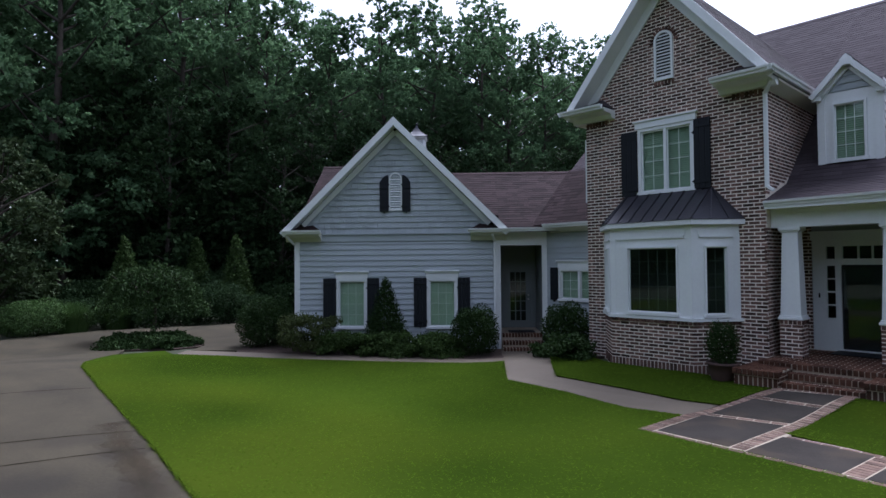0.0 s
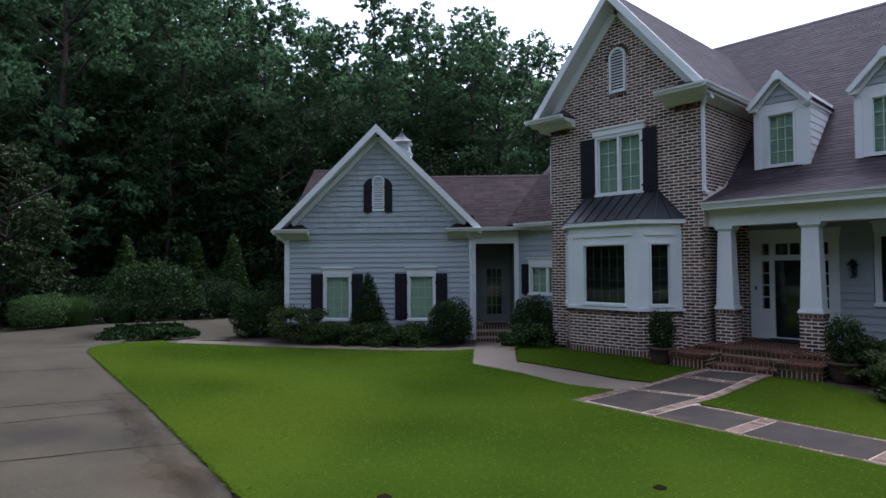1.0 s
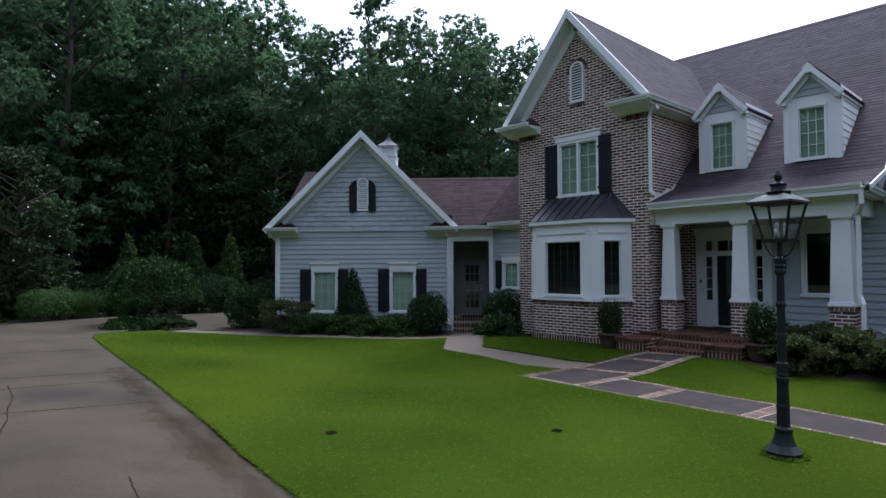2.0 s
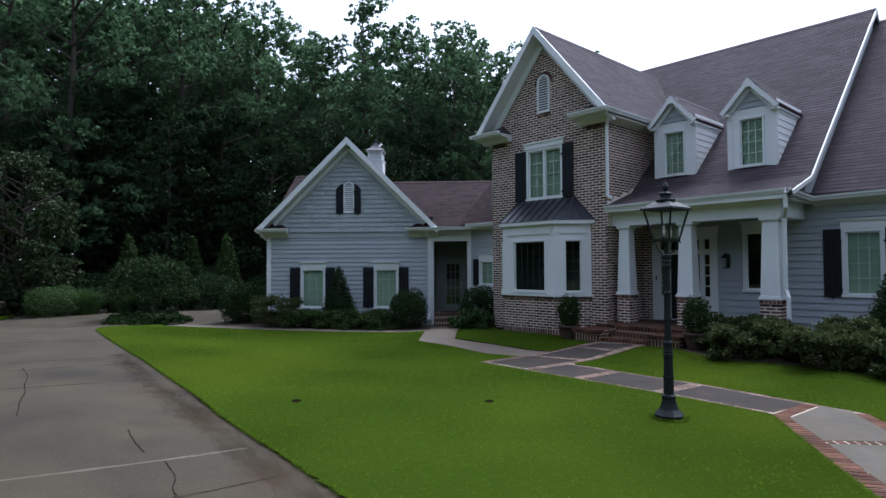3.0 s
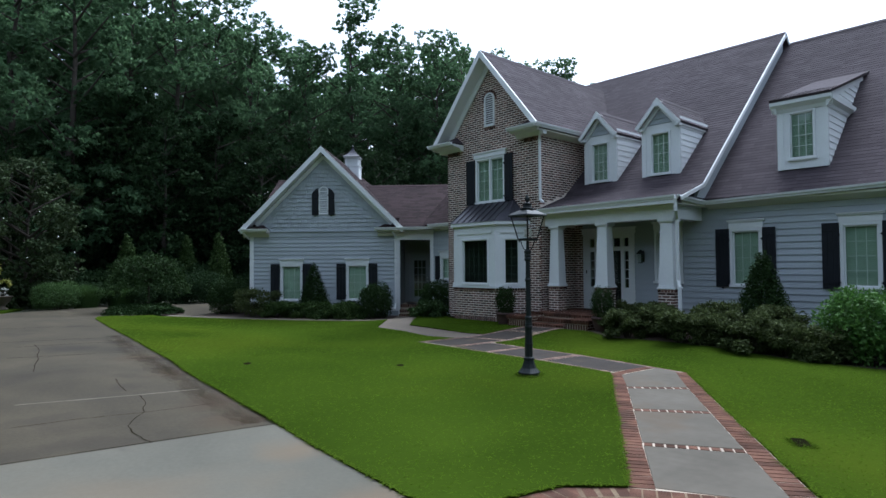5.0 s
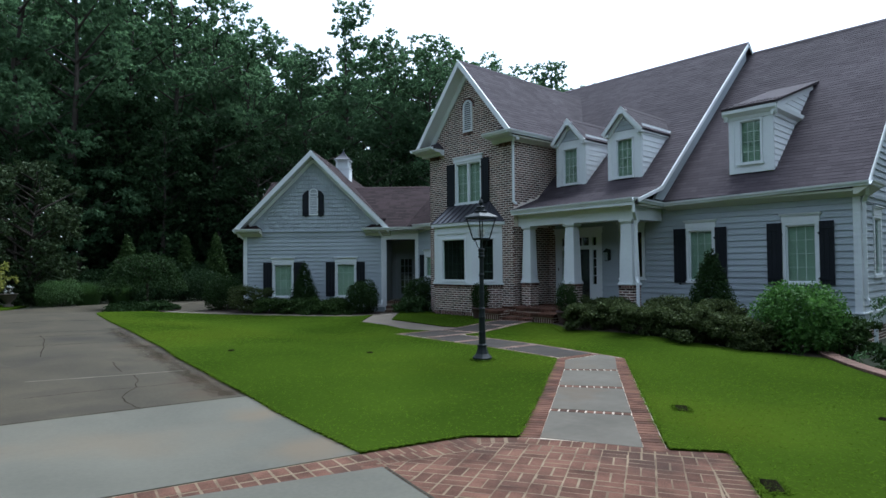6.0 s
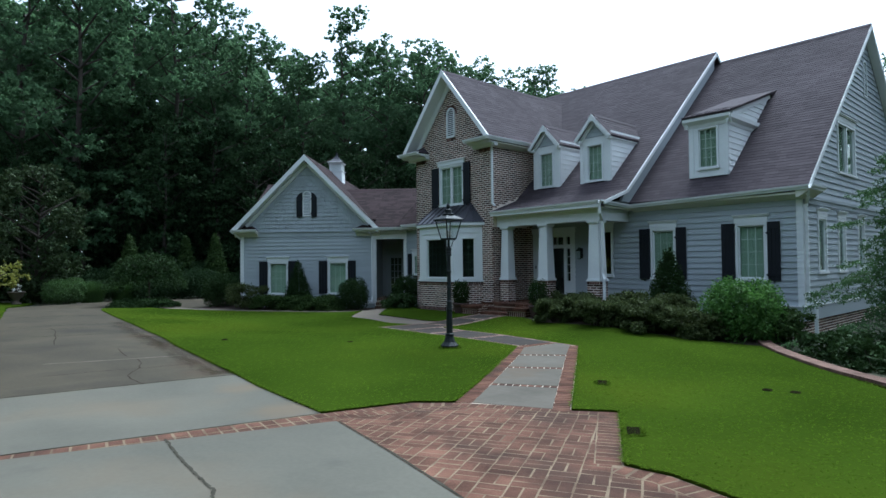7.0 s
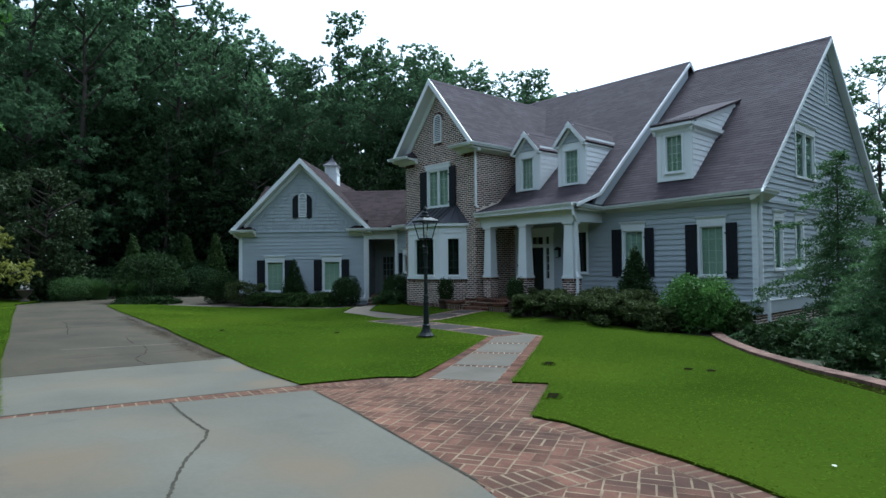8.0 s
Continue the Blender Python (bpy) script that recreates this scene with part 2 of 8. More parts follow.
# clay washed over the concrete, and damp patches beside the turf
for x, y, k in ((9.3, -0.45, 0.8), (8.5, -0.75, 0.7), (4.7, 0.75, 0.6), (3.0, 1.1, 0.5), (7.2, -2.2, 1.1)):
    wash(NEW_CONCRETE, (0.112, 0.083, 0.052), (x, y), k, 0.8)
for x, y, k in ((0.6, 1.2, 0.6), (1.5, 1.0, 0.5), (-1.6, 1.3, 0.5), (-3.6, 1.4, 0.6)):
    wash(OLD_CONCRETE, (0.042, 0.026, 0.012), (x, y), k, 0.8)
for x, y, k in ((-2.9, 1.6, 0.4), (-5.4, 1.7, 0.7), (-6.7, 1.9, 0.5), (-6.2, 0.6, 0.9)):
    wash(OLD_CONCRETE, (0.016, 0.0125, 0.0085), (x, y), k, 0.75)
wash(PAVER, (0.030, 0.019, 0.014), (8.1, 2.3), 0.7, 0.6)
wash(PAVER, (0.030, 0.019, 0.014), (8.3, 1.2), 0.5, 0.5)
stain(NEW_CONCRETE, (0.112, 0.083, 0.052), 0.45, 0.52, 0.75, 0.5)
stain(NEW_CONCRETE, (0.06, 0.055, 0.045), 1.7, 0.6, 0.75, 0.5)
stain(OLD_CONCRETE, (0.022, 0.017, 0.011), 0.9, 0.52, 0.7, 0.55)
stain(WALK_SLAB, (0.085, 0.062, 0.040), 1.1, 0.5, 0.7, 0.6)
stain(SLATE, (0.075, 0.055, 0.038), 1.4, 0.52, 0.7, 0.5)
stain(APRON_JOINT, (0.068, 0.044, 0.030), 2.6, 0.48, 0.62, 0.65)
stain(PAVER, (0.034, 0.023, 0.018), 1.2, 0.48, 0.7, 0.6)
PETAL = material("white_petal", (0.62, 0.62, 0.55), rough=0.6, bump=0)
BRASS = material("pale_candle_tube", (0.6, 0.58, 0.52), rough=0.4, bump=0)

# ---------------------------------------------------------------- mesh helpers


def box(bm, x0, x1, y0, y1, z0, z1, m=None):
    vs = [bm.verts.new((x, y, z)) for z in (z0, z1) for y in (y0, y1) for x in (x0, x1)]
    for f in ((0, 2, 3, 1), (4, 5, 7, 6), (0, 1, 5, 4), (2, 6, 7, 3), (0, 4, 6, 2), (1, 3, 7, 5)):
        bm.faces.new([vs[i] for i in f])
    if m is not None:
        bmesh.ops.transform(bm, matrix=m, verts=vs)
    return vs


def ring(bm, x0, x1, z0, z1, y0, y1, hole):
    """A flat frame from y0 to y1 round one hole (x0, x1, z0, z1), in one piece."""
    a, b, c, d = hole
    outer, inner = ((x0, z0), (x1, z0), (x1, z1), (x0, z1)), ((a, c), (b, c), (b, d), (a, d))
    lo, li, ho, hi = [[bm.verts.new((p, y, q)) for p, q in loop] for y in (y0, y1) for loop in (outer, inner)]
    for i in range(4):
        j = (i + 1) % 4
        for f in ((lo[i], lo[j], li[j], li[i]), (ho[j], ho[i], hi[i], hi[j]), (lo[j], lo[i], ho[i], ho[j]), (li[i], li[j], hi[j], hi[i])):
            bm.faces.new(f)


def prism(bm, poly, axis, a, b):
    """A polygon drawn in the plane across `axis`, run out from a to b along it."""
    def place(p, q, s):
        return {"x": (s, p, q), "y": (p, s, q), "z": (p, q, s)}[axis]
    lo = [bm.verts.new(place(p, q, a)) for p, q in poly]
    hi = [bm.verts.new(place(p, q, b)) for p, q in poly]
    n = len(poly)
    bm.faces.new(lo)
    bm.faces.new(hi[::-1])
    for i in range(n):
        bm.faces.new((lo[i], hi[i], hi[(i + 1) % n], lo[(i + 1) % n]))
    return lo + hi


def finish(bm, name, mat, smooth=False):
    bmesh.ops.recalc_face_normals(bm, faces=bm.faces[:])
    me = bpy.data.meshes.new(name)
    bm.to_mesh(me)
    bm.free()
    me.materials.append(mat)
    if smooth:
        me.shade_smooth()
    return me


def part(name, bm, mat, parent, label="", m=None, smooth=False):
    """One mesh object under a thing or under a part; m moves the mesh within its parent's space."""
    if m is not None:
        bmesh.ops.transform(bm, matrix=m, verts=bm.verts[:])
    ob = new(name, finish(bm, name, mat, smooth))
    ob.parent = parent
    return tagged(ob, label)


def thing(name, label, category, at=None, group="", kind=""):
    ob = new(name)
    if at is not None:
        ob.matrix_basis = at
    return tagged(ob, label, category, group, kind)


def solid(name, bm, mat, label, category, at=None, group="", kind="", smooth=False):
    ob = new(name, finish(bm, name, mat, smooth))
    if at is not None:
        ob.matrix_basis = at
    return tagged(ob, label, category, group, kind)


def from_arrays(name, verts, faces, mat):
    me = bpy.data.meshes.new(name)
    k = faces.shape[1]
    me.vertices.add(len(verts))
    me.vertices.foreach_set("co", np.asarray(verts, dtype=np.float32).ravel())
    me.loops.add(faces.size)
    me.loops.foreach_set("vertex_index", faces.astype(np.int32).ravel())
    me.polygons.add(len(faces))
    me.polygons.foreach_set("loop_start", np.arange(0, faces.size, k, dtype=np.int32))
    me.update(calc_edges=True)
    me.shade_flat()
    me.materials.append(mat)
    return me


# ---------------------------------------------------------------- the ground's shape


def ease(a, b, v):
    k = min(1.0, max(0.0, (v - a) / (b - a)))
    return k * k * (3 - 2 * k)


def ground_z(x, y):
    s = min(1.0, max(0.0, (x - 1) / 6))
    z = max(-0.14, 0.02 * (x - 2)) + 0.09 * ease(10, 16, -x) if x < 2 else 0.012 * min(x - 2, 14)
    z -= 0.03 * (min(max(y, -2), 12) - 5) * s
    z += 0.2 * ease(9.5, 11.9, y) * ease(-10, -7.5, x) * (1 - ease(2, 5, x))
    z += min(0.34, max(0.0, 0.09 + 0.055 * (2 - x))) * (1 - ease(1.0, 7.5, y)) * (1 - ease(1.5, 4.5, x)) * (1 - ease(14.5, 19, -x))
    return z
from mathutils.geometry import tessellate_polygon


def sheet(name, poly, dz, mat, label, category, skirt=0.12, step=1.0, kind="structure", parent=None):
    """A flat area on the ground's shape, dz above it, with a skirt that goes down into the ground."""
    bm = bmesh.new()
    vs = [bm.verts.new((x, y, 0)) for x, y in poly]
    for tri in tessellate_polygon([[Vector((x, y, 0)) for x, y in poly]]):
        bm.faces.new([vs[i] for i in tri])
    xs, ys = [p[0] for p in poly], [p[1] for p in poly]
    for axis, lo, hi in ((0, min(xs), max(xs)), (1, min(ys), max(ys))):
        s = math.ceil(lo / step) * step
        while s < hi:
            co, no = [0, 0, 0], [0, 0, 0]
            co[axis], no[axis] = s + 0.0137, 1
            bmesh.ops.bisect_plane(bm, geom=bm.verts[:] + bm.edges[:] + bm.faces[:], plane_co=co, plane_no=no)
            s += step
    for v in bm.verts:
        v.co.z = ground_z(v.co.x, v.co.y) + dz
    edges = [e for e in bm.edges if len(e.link_faces) == 1]
    out = bmesh.ops.extrude_edge_only(bm, edges=edges)
    for v in out["geom"]:
        if isinstance(v, bmesh.types.BMVert):
            v.co.z -= skirt
    if parent is not None:
        return part(name, bm, mat, parent, label)
    return solid(name, bm, mat, label, category, kind=kind)


# ---------------------------------------------------------------- ground, drive, lawns, walks
def far_steps():
    near = [i * 1.0 for i in range(-34, 23)]
    out = [22 + 3.0 * 1.28 ** k for k in range(1, 18)]
    return sorted([-34 - (o - 22) for o in out] + near + out)


bm = bmesh.new()
gx = far_steps()
gy = [v + 8 for v in far_steps()]
rows = [[bm.verts.new((x, y, ground_z(x, y) - 0.06 - 0.9 * ease(6.3, 7.6, x) * ease(11.2, 12.4, y) * (1 - ease(14, 22, x)))) for x in gx] for y in gy]
for j in range(len(gy) - 1):
    for i in range(len(gx) - 1):
        bm.faces.new((rows[j][i], rows[j][i + 1], rows[j + 1][i + 1], rows[j + 1][i]))
solid("ground", bm, WOODLAND, "dark leaf-littered woodland floor and garden soil", "ground", kind="structure", smooth=True)

# outline points of the paved and grassed areas
DRIVE_RIGHT = [(-16.2, 4.0), (-14.6, 3.05), (-13.9, 2.84), (-10.0, 2.5), (-7.0, 2.22), (-5.0, 1.99), (-3.2, 1.76), (-1.5, 1.54), (0.1, 1.47), (2.08, 1.35), (3.5, 1.24), (5.25, 1.03)]
DRIVE_LEFT = [(4.7, -2.2), (-0.05, -1.77), (-3.17, -1.37), (-11, -0.52), (-14.5, -0.05), (-20.7, 0.6)]
WALK_LOW = [(5.87, 2.51), (2.72, 7.30), (-2.1, 7.93), (-3.48, 8.03)]
WALK_HIGH = [(-1.75, 9.09), (-0.6, 8.9), (3.59, 8.30), (7.16, 3.1)]
APRON = [(5.25, 1.03), (5.5, 2.13), (5.87, 2.51), (7.12, 3.18), (7.53, 3.5), (8.61, 1.82), (9.0, 1.86), (9.73, 1.66), (10.28, 1.56), (10.76, 1.42), (11.4, 1.15), (13.4, -0.05), (14.6, -1.45), (9.58, 0.03), (5.72, 0.94)]
SIDE_LOW = [(-3.40, 9.28), (-4.3, 9.15), (-5.86, 9.52), (-7.46, 9.62), (-8.85, 11.08)]
GARAGE_WALK = [(-8.89, 11.1), (-14.6, 6.33), (-15.5, 5.3), (-16.5, 6.0), (-15.3, 6.95), (-9.3, 11.75)]

drive = thing("driveway", "long weathered concrete driveway with stains and cracks", "driveway", kind="structure")
sheet("old_slab", DRIVE_RIGHT[:10] + [(1.60, -1.93)] + DRIVE_LEFT[1:] + [(-23.0, 0.87), (-24.0, 2.6), (-24.7, 5.4), (-24.1, 7.9), (-23.4, 9.4), (-23.6, 11.0), (-22, 10.6), (-17.8, 9.2), (-15.6, 7.1), (-16.5, 6.1), (-17.5, 6.9), (-18.8, 6.8), (-20.4, 5.7)], 0.0, OLD_CONCRETE, "old brown stained concrete", "", parent=drive)
sheet("new_slab", [(2.09, 1.34), (3.5, 1.23), (5.24, 1.02), (4.62, -2.19), (1.62, -1.93)], 0.006, NEW_CONCRETE, "pale new concrete panel", "", parent=drive)
sheet("new_slab", [(5.72, 0.93), (9.58, 0.02), (15, -1.92), (17, -8), (5.45, -8.9), (4.78, -2.24)], 0.006, NEW_CONCRETE, "pale new concrete panel with a long crack", "", parent=drive)
sheet("band_bed", [(5.25, 1.03), (5.71, 0.93), (5.07, -2.24), (4.64, -2.19)], 0.0012, APRON_JOINT, "mortar bed of the brick band", "", parent=drive)

sheet("lawn", DRIVE_RIGHT + [(5.5, 2.13)] + WALK_LOW + SIDE_LOW + GARAGE_WALK[:3] + [(-16.6, 5.4)], 0.026, TURF, "mown green lawn beside the driveway", "lawn", step=0.4)
sheet("lawn", [(-3.13, 10.25), (-3.84, 10.2), (-5.09, 10.38), (-6.75, 10.46), (-7.55, 11.35), (-8.25, 12.2), (-7.6, 12.7), (-6.5, 12.1), (-4.4, 12.1), (-3.3, 11.8), (-2.75, 11.6)], 0.026, TURF, "small mown lawn below the bay window", "lawn", step=0.4)
sheet("lawn", [(-1.80, 9.2)] + WALK_HIGH[1:3] + [(7.12, 3.18), (7.53, 3.5), (8.61, 1.82), (9.0, 1.86), (9.73, 1.66), (10.28, 1.56), (10.76, 1.42), (11.4, 1.15), (13.4, -0.05), (14.6, -1.45), (15, -1.9), (22, -3), (20, 4.5), (11.4, 5.2), (10.08, 6.5), (9.5, 7.08), (8.88, 7.84), (8.05, 8.85), (6.85, 10.5), (6.1, 11.6), (5.1, 11.55), (3.5, 11.18), (0.55, 10.85), (-0.6, 11.45), (-1.46, 11.5)], 0.026, TURF, "mown green lawn in front of the porch hedge", "lawn", step=0.4)
sheet("lawn", [(4.7, -2.21), (-0.05, -1.775), (-3.17, -1.375), (-11, -0.525), (-14.5, -0.055), (-20.7, 0.59), (-23.1, 0.75), (-25.7, 2.2), (-29, 1.0), (-28, -6), (0, -12), (5.5, -9)], 0.026, TURF, "mown grass verge on the far side of the driveway", "lawn", step=1.5)

walk_bed = sheet("front_walk", [(5.87, 2.51), (2.72, 7.33), (-2.1, 7.93), (-3.48, 8.03), (-3.38, 9.24), (-2.71, 11.61), (-1.44, 11.65), (-1.75, 9.09), (-0.6, 8.95), (3.59, 8.33), (7.16, 3.1)], 0.0, JOINT, "brick-edged front walk with grey stone slabs", "walkway", step=0.25)
sheet("side_walk", [(-3.42, 9.2), (-4.3, 9.08), (-5.86, 9.45), (-7.5, 9.55), (-8.95, 11.15), (-10.9, 13.3), (-10.3, 14.1), (-9.4, 13.45), (-7.5, 11.4), (-6.7, 10.52), (-5.09, 10.45), (-3.84, 10.28), (-3.17, 10.32), (-3.38, 9.4)], 0.001, WALK_CONCRETE, "plain concrete walk to the side door", "walkway")
sheet("garage_walk", GARAGE_WALK, 0.004, WALK_CONCRETE, "narrow concrete walk along the garage bed", "walkway")
apron_bed = sheet("brick_apron", APRON, 0.0, APRON_JOINT, "red brick paved apron between driveway and walk", "paving", step=0.25)

# ---------------------------------------------------------------- building helpers
def wall_slab(bm, x0, x1, z0, z1, y0, y1, holes=()):
    """A wall from y0 (face) to y1 with rectangular holes (x0, x1, z0, z1) right through it."""
    xs = sorted({x0, x1, *[h[0] for h in holes], *[h[1] for h in holes]})
    for a, b in zip(xs, xs[1:]):
        if b <= x0 or a >= x1:
            continue
        cuts = sorted((h[2], h[3]) for h in holes if h[0] < (a + b) / 2 < h[1])
        z = z0
        for c, d in cuts:
            if c > z:
                box(bm, a, b, y0, y1, z, c)
            z = max(z, d)
        if z < z1:
            box(bm, a, b, y0, y1, z, z1)


def front(y):
    """Wall space of a wall that faces the lawn: x along it, -y out of it."""
    return Matrix.Translation((0, y, 0))


def facing_right(x):
    """Wall space of a wall that faces +x: its x is the world's y."""
    return Matrix(((0, -1, 0, x), (1, 0, 0, 0), (0, 0, 1, 0), (0, 0, 0, 1)))


def between(p, q):
    """Wall space of an upright face from plan point p to plan point q (seen from outside, p on the left)."""
    a = Vector((q[0] - p[0], q[1] - p[1], 0)).normalized()
    return Matrix(((a.x, -a.y, 0, p[0]), (a.y, a.x, 0, p[1]), (0, 0, 1, 0), (0, 0, 0, 1)))


bm = bmesh.new()
prism(bm, [(0.0, 0.05), (-0.020, 0.05), (-0.024, 0.0), (-0.036, 0.0), (-0.035, 0.06), (-0.006, 1.0), (0.0, 1.0)], "x", 0, 1)
BOARD = finish(bm, "siding_board", SIDING)
BOARD_SHAKE = BOARD.copy()
BOARD_SHAKE.materials[0] = SHAKE


def lay_shakes(wall, m, span, z0, z1, pitch=0.172, seed=7):
    """Courses of split shakes of uneven width, joined, on a gable wall."""
    rng = np.random.default_rng(seed)
    v, f = [], []
    z = z0
    while z < z1 - 0.02:
        a, b = span(z + pitch * 0.9)
        x = a
        while x < b - 0.03:
            w = min(rng.choice((0.09, 0.12, 0.15, 0.18, 0.22)), b - x)
            drop = rng.uniform(0, 0.006)
            n = len(v)
            y0 = -0.038 + rng.uniform(-0.008, 0.006)
            p, q = x + 0.004, x + w - 0.004
            v += [(p, -0.002, z - drop), (q, -0.002, z - drop), (q, y0, z - drop), (p, y0, z - drop), (p, -0.006, z + pitch), (q, -0.006, z + pitch), (p, 0, z + pitch), (q, 0, z + pitch)]
            f += [(n, n + 1, n + 2, n + 3), (n + 3, n + 2, n + 5, n + 4), (n, n + 3, n + 4, n + 6), (n + 1, n + 7, n + 5, n + 2)]
            x += w
        z += pitch
    me = from_arrays("shake_facing", np.array(v), np.array(f), SHAKE)
    me.transform(m)
    ob = new("shake_facing", me)
    ob.parent = wall
    tagged(ob, "grey painted split shakes in courses", kind="stuff")


def lay_boards(wall, m, span, z0, z1, pitch=0.167, holes=(), mesh=BOARD, name="siding_board"):
    """Lap boards as single pieces on a wall; span(z) gives the ends, holes keep the boards out of the openings."""
    z = z0
    while z < z1 - 0.02:
        h = min(pitch, z1 - z)
        a, b = span(z + h * 0.9)
        cuts = sorted((c[0], c[1]) for c in holes if c[2] < z + h * 0.6 and c[3] > z + h * 0.4)
        x = a
        for c, d in cuts + [(b, b)]:
            c = min(c, b)
            if c - x > 0.03:
                ob = new(name, mesh)
                ob.parent = wall
                ob.matrix_basis = m @ Matrix.Translation((x, 0, z)) @ Matrix.Diagonal((c - x, 1, h + 0.012, 1))
            x = max(x, d)
        z += pitch


def window(parent, m, x0, x1, z0, z1, cols=2, rows=4, blind=True, head=True, two=False, label="white window with closed blinds", bars=0.010, bar_mat=WHITE, casing=0.075, s=0.035):
    """A cased window in a wall's opening: casing, sash, bars, glass and a blind."""
    bm = bmesh.new()
    c = casing
    ring(bm, x0, x1, z0, z1, -0.045, 0.05, (x0 + c, x1 - c, z0 + 0.018, z1 - c))
    win = part("window", bm, WHITE, parent, label, m)
    bm = bmesh.new()
    box(bm, x0 - 0.03, x1 + 0.03, -0.075, 0.048, z0 - 0.045, z0 + 0.022)
    part("sill", bm, WHITE, win, "", m)
    if head:
        bm = bmesh.new()
        box(bm, x0 - 0.02, x1 + 0.02, -0.05, 0.0, z1 + 0.002, z1 + 0.17)
        part("header", bm, WHITE, win, "", m)
        bm = bmesh.new()
        for k in ((x0 - 0.06, x1 + 0.06),):
            prism(bm, [(0.0, z1 + 0.172), (-0.085, z1 + 0.172), (-0.085, z1 + 0.205), (-0.11, z1 + 0.208), (-0.11, z1 + 0.228), (0.0, z1 + 0.24)], "x", *k)
        part("drip_cap", bm, WHITE, win, "", m)
    a, b, lo, hi = x0 + c, x1 - c, z0 + 0.02, z1 - c
    halves = [(a, (a + b) / 2 - 0.02), ((a + b) / 2 + 0.02, b)] if two else [(a, b)]
    if two:
        bm = bmesh.new()
        box(bm, (a + b) / 2 - 0.035, (a + b) / 2 + 0.035, -0.04, 0.05, lo, hi)
        part("mullion", bm, WHITE, win, "", m)
    for p, q in halves:
        bm = bmesh.new()
        ring(bm, p, q, lo, hi, 0.002, 0.052, (p + s, q - s, lo + s, hi - s))
        part("sash", bm, WHITE, win, "", m)
        bm = bmesh.new()
        box(bm, p + s, q - s, 0.026, 0.030, lo + s, hi - s)
        pane = part("pane", bm, GLASS, win, "reflecting window glass", m)
        pane.visible_shadow = False
        y0 = 0.015 if bar_mat is WHITE else 0.032
        if cols * rows > 1:
            for i in range(1, cols):
                bm = bmesh.new()
                x = p + s + (q - p - 2 * s) * i / cols
                box(bm, x - bars / 2, x + bars / 2, y0, y0 + 0.01, lo + s, hi - s)
                part("glazing_bar", bm, bar_mat, win, "", m)
            for j in range(1, rows):
                bm = bmesh.new()
                z = lo + s + (hi - lo - 2 * s) * j / rows
                box(bm, p + s, q - s, y0 + 0.001, y0 + 0.0095, z - bars / 2, z + bars / 2)
                part("glazing_bar", bm, bar_mat, win, "", m)
        if blind:
            bm = bmesh.new()
            z = lo + 0.03
            while z < hi - 0.02:
                vs = box(bm, p + 0.01, q - 0.01, -0.002, 0.002, -0.027, 0.027)
                bmesh.ops.transform(bm, matrix=Matrix.Translation((0, 0.085, z)) @ Matrix.Rotation(radians(-38), 4, "X"), verts=vs)
                z += 0.047
            part("blind", bm, BLIND, win, "closed white slatted blind, tinted for green reflections", m)
    return win


def shutter(parent, m, x0, x1, z0, z1, hinge_right=True, arched=False):
    """A black board-and-batten shutter with two strap hinges and a holdback."""
    bm = bmesh.new()
    w = (x1 - x0) / 3
    if arched:
        ks = [i / 8 for i in range(9)]
        prism(bm, [(x0, z0), (x1, z0)] + [(x1 - (x1 - x0) * k, z1 - 0.22 * (k if hinge_right else 1 - k) ** 2) for k in ks], "y", -0.075, -0.045)
    else:
        for i in range(3):
            box(bm, x0 + i * w + 0.002, x0 + (i + 1) * w - 0.002, -0.075, -0.045, z0, z1)
    for z in (z0 + 0.12, z1 - (0.42 if arched else 0.2)):
        box(bm, x0 + 0.01, x1 - 0.01, -0.088, -0.075, z, z + 0.08)
    bmesh.ops.bevel(bm, geom=bm.edges[:], offset=0.003, segments=1, affect="EDGES")
    sh = part("shutter", bm, BLACK, parent, "black board-and-batten shutter", m)
    xh = x1 if hinge_right else x0
    for z in (z0 + 0.16, z1 - 0.3):
        bm = bmesh.new()
        box(bm, xh - 0.035, xh + 0.035, -0.097, -0.088, z - 0.012, z + 0.012)
        bmesh.ops.create_cone(bm, cap_ends=True, segments=8, radius1=0.014, radius2=0.014, depth=0.07, matrix=Matrix.Translation((xh, -0.08, z)))
        part("hinge", bm, BLACK, sh, "", m)
    bm = bmesh.new()
    box(bm, (x0 + x1) / 2 - 0.012, (x0 + x1) / 2 + 0.012, -0.1, -0.03, z0 - 0.05, z0 - 0.01)
    part("holdback", bm, BLACK, sh, "", m)
    return sh


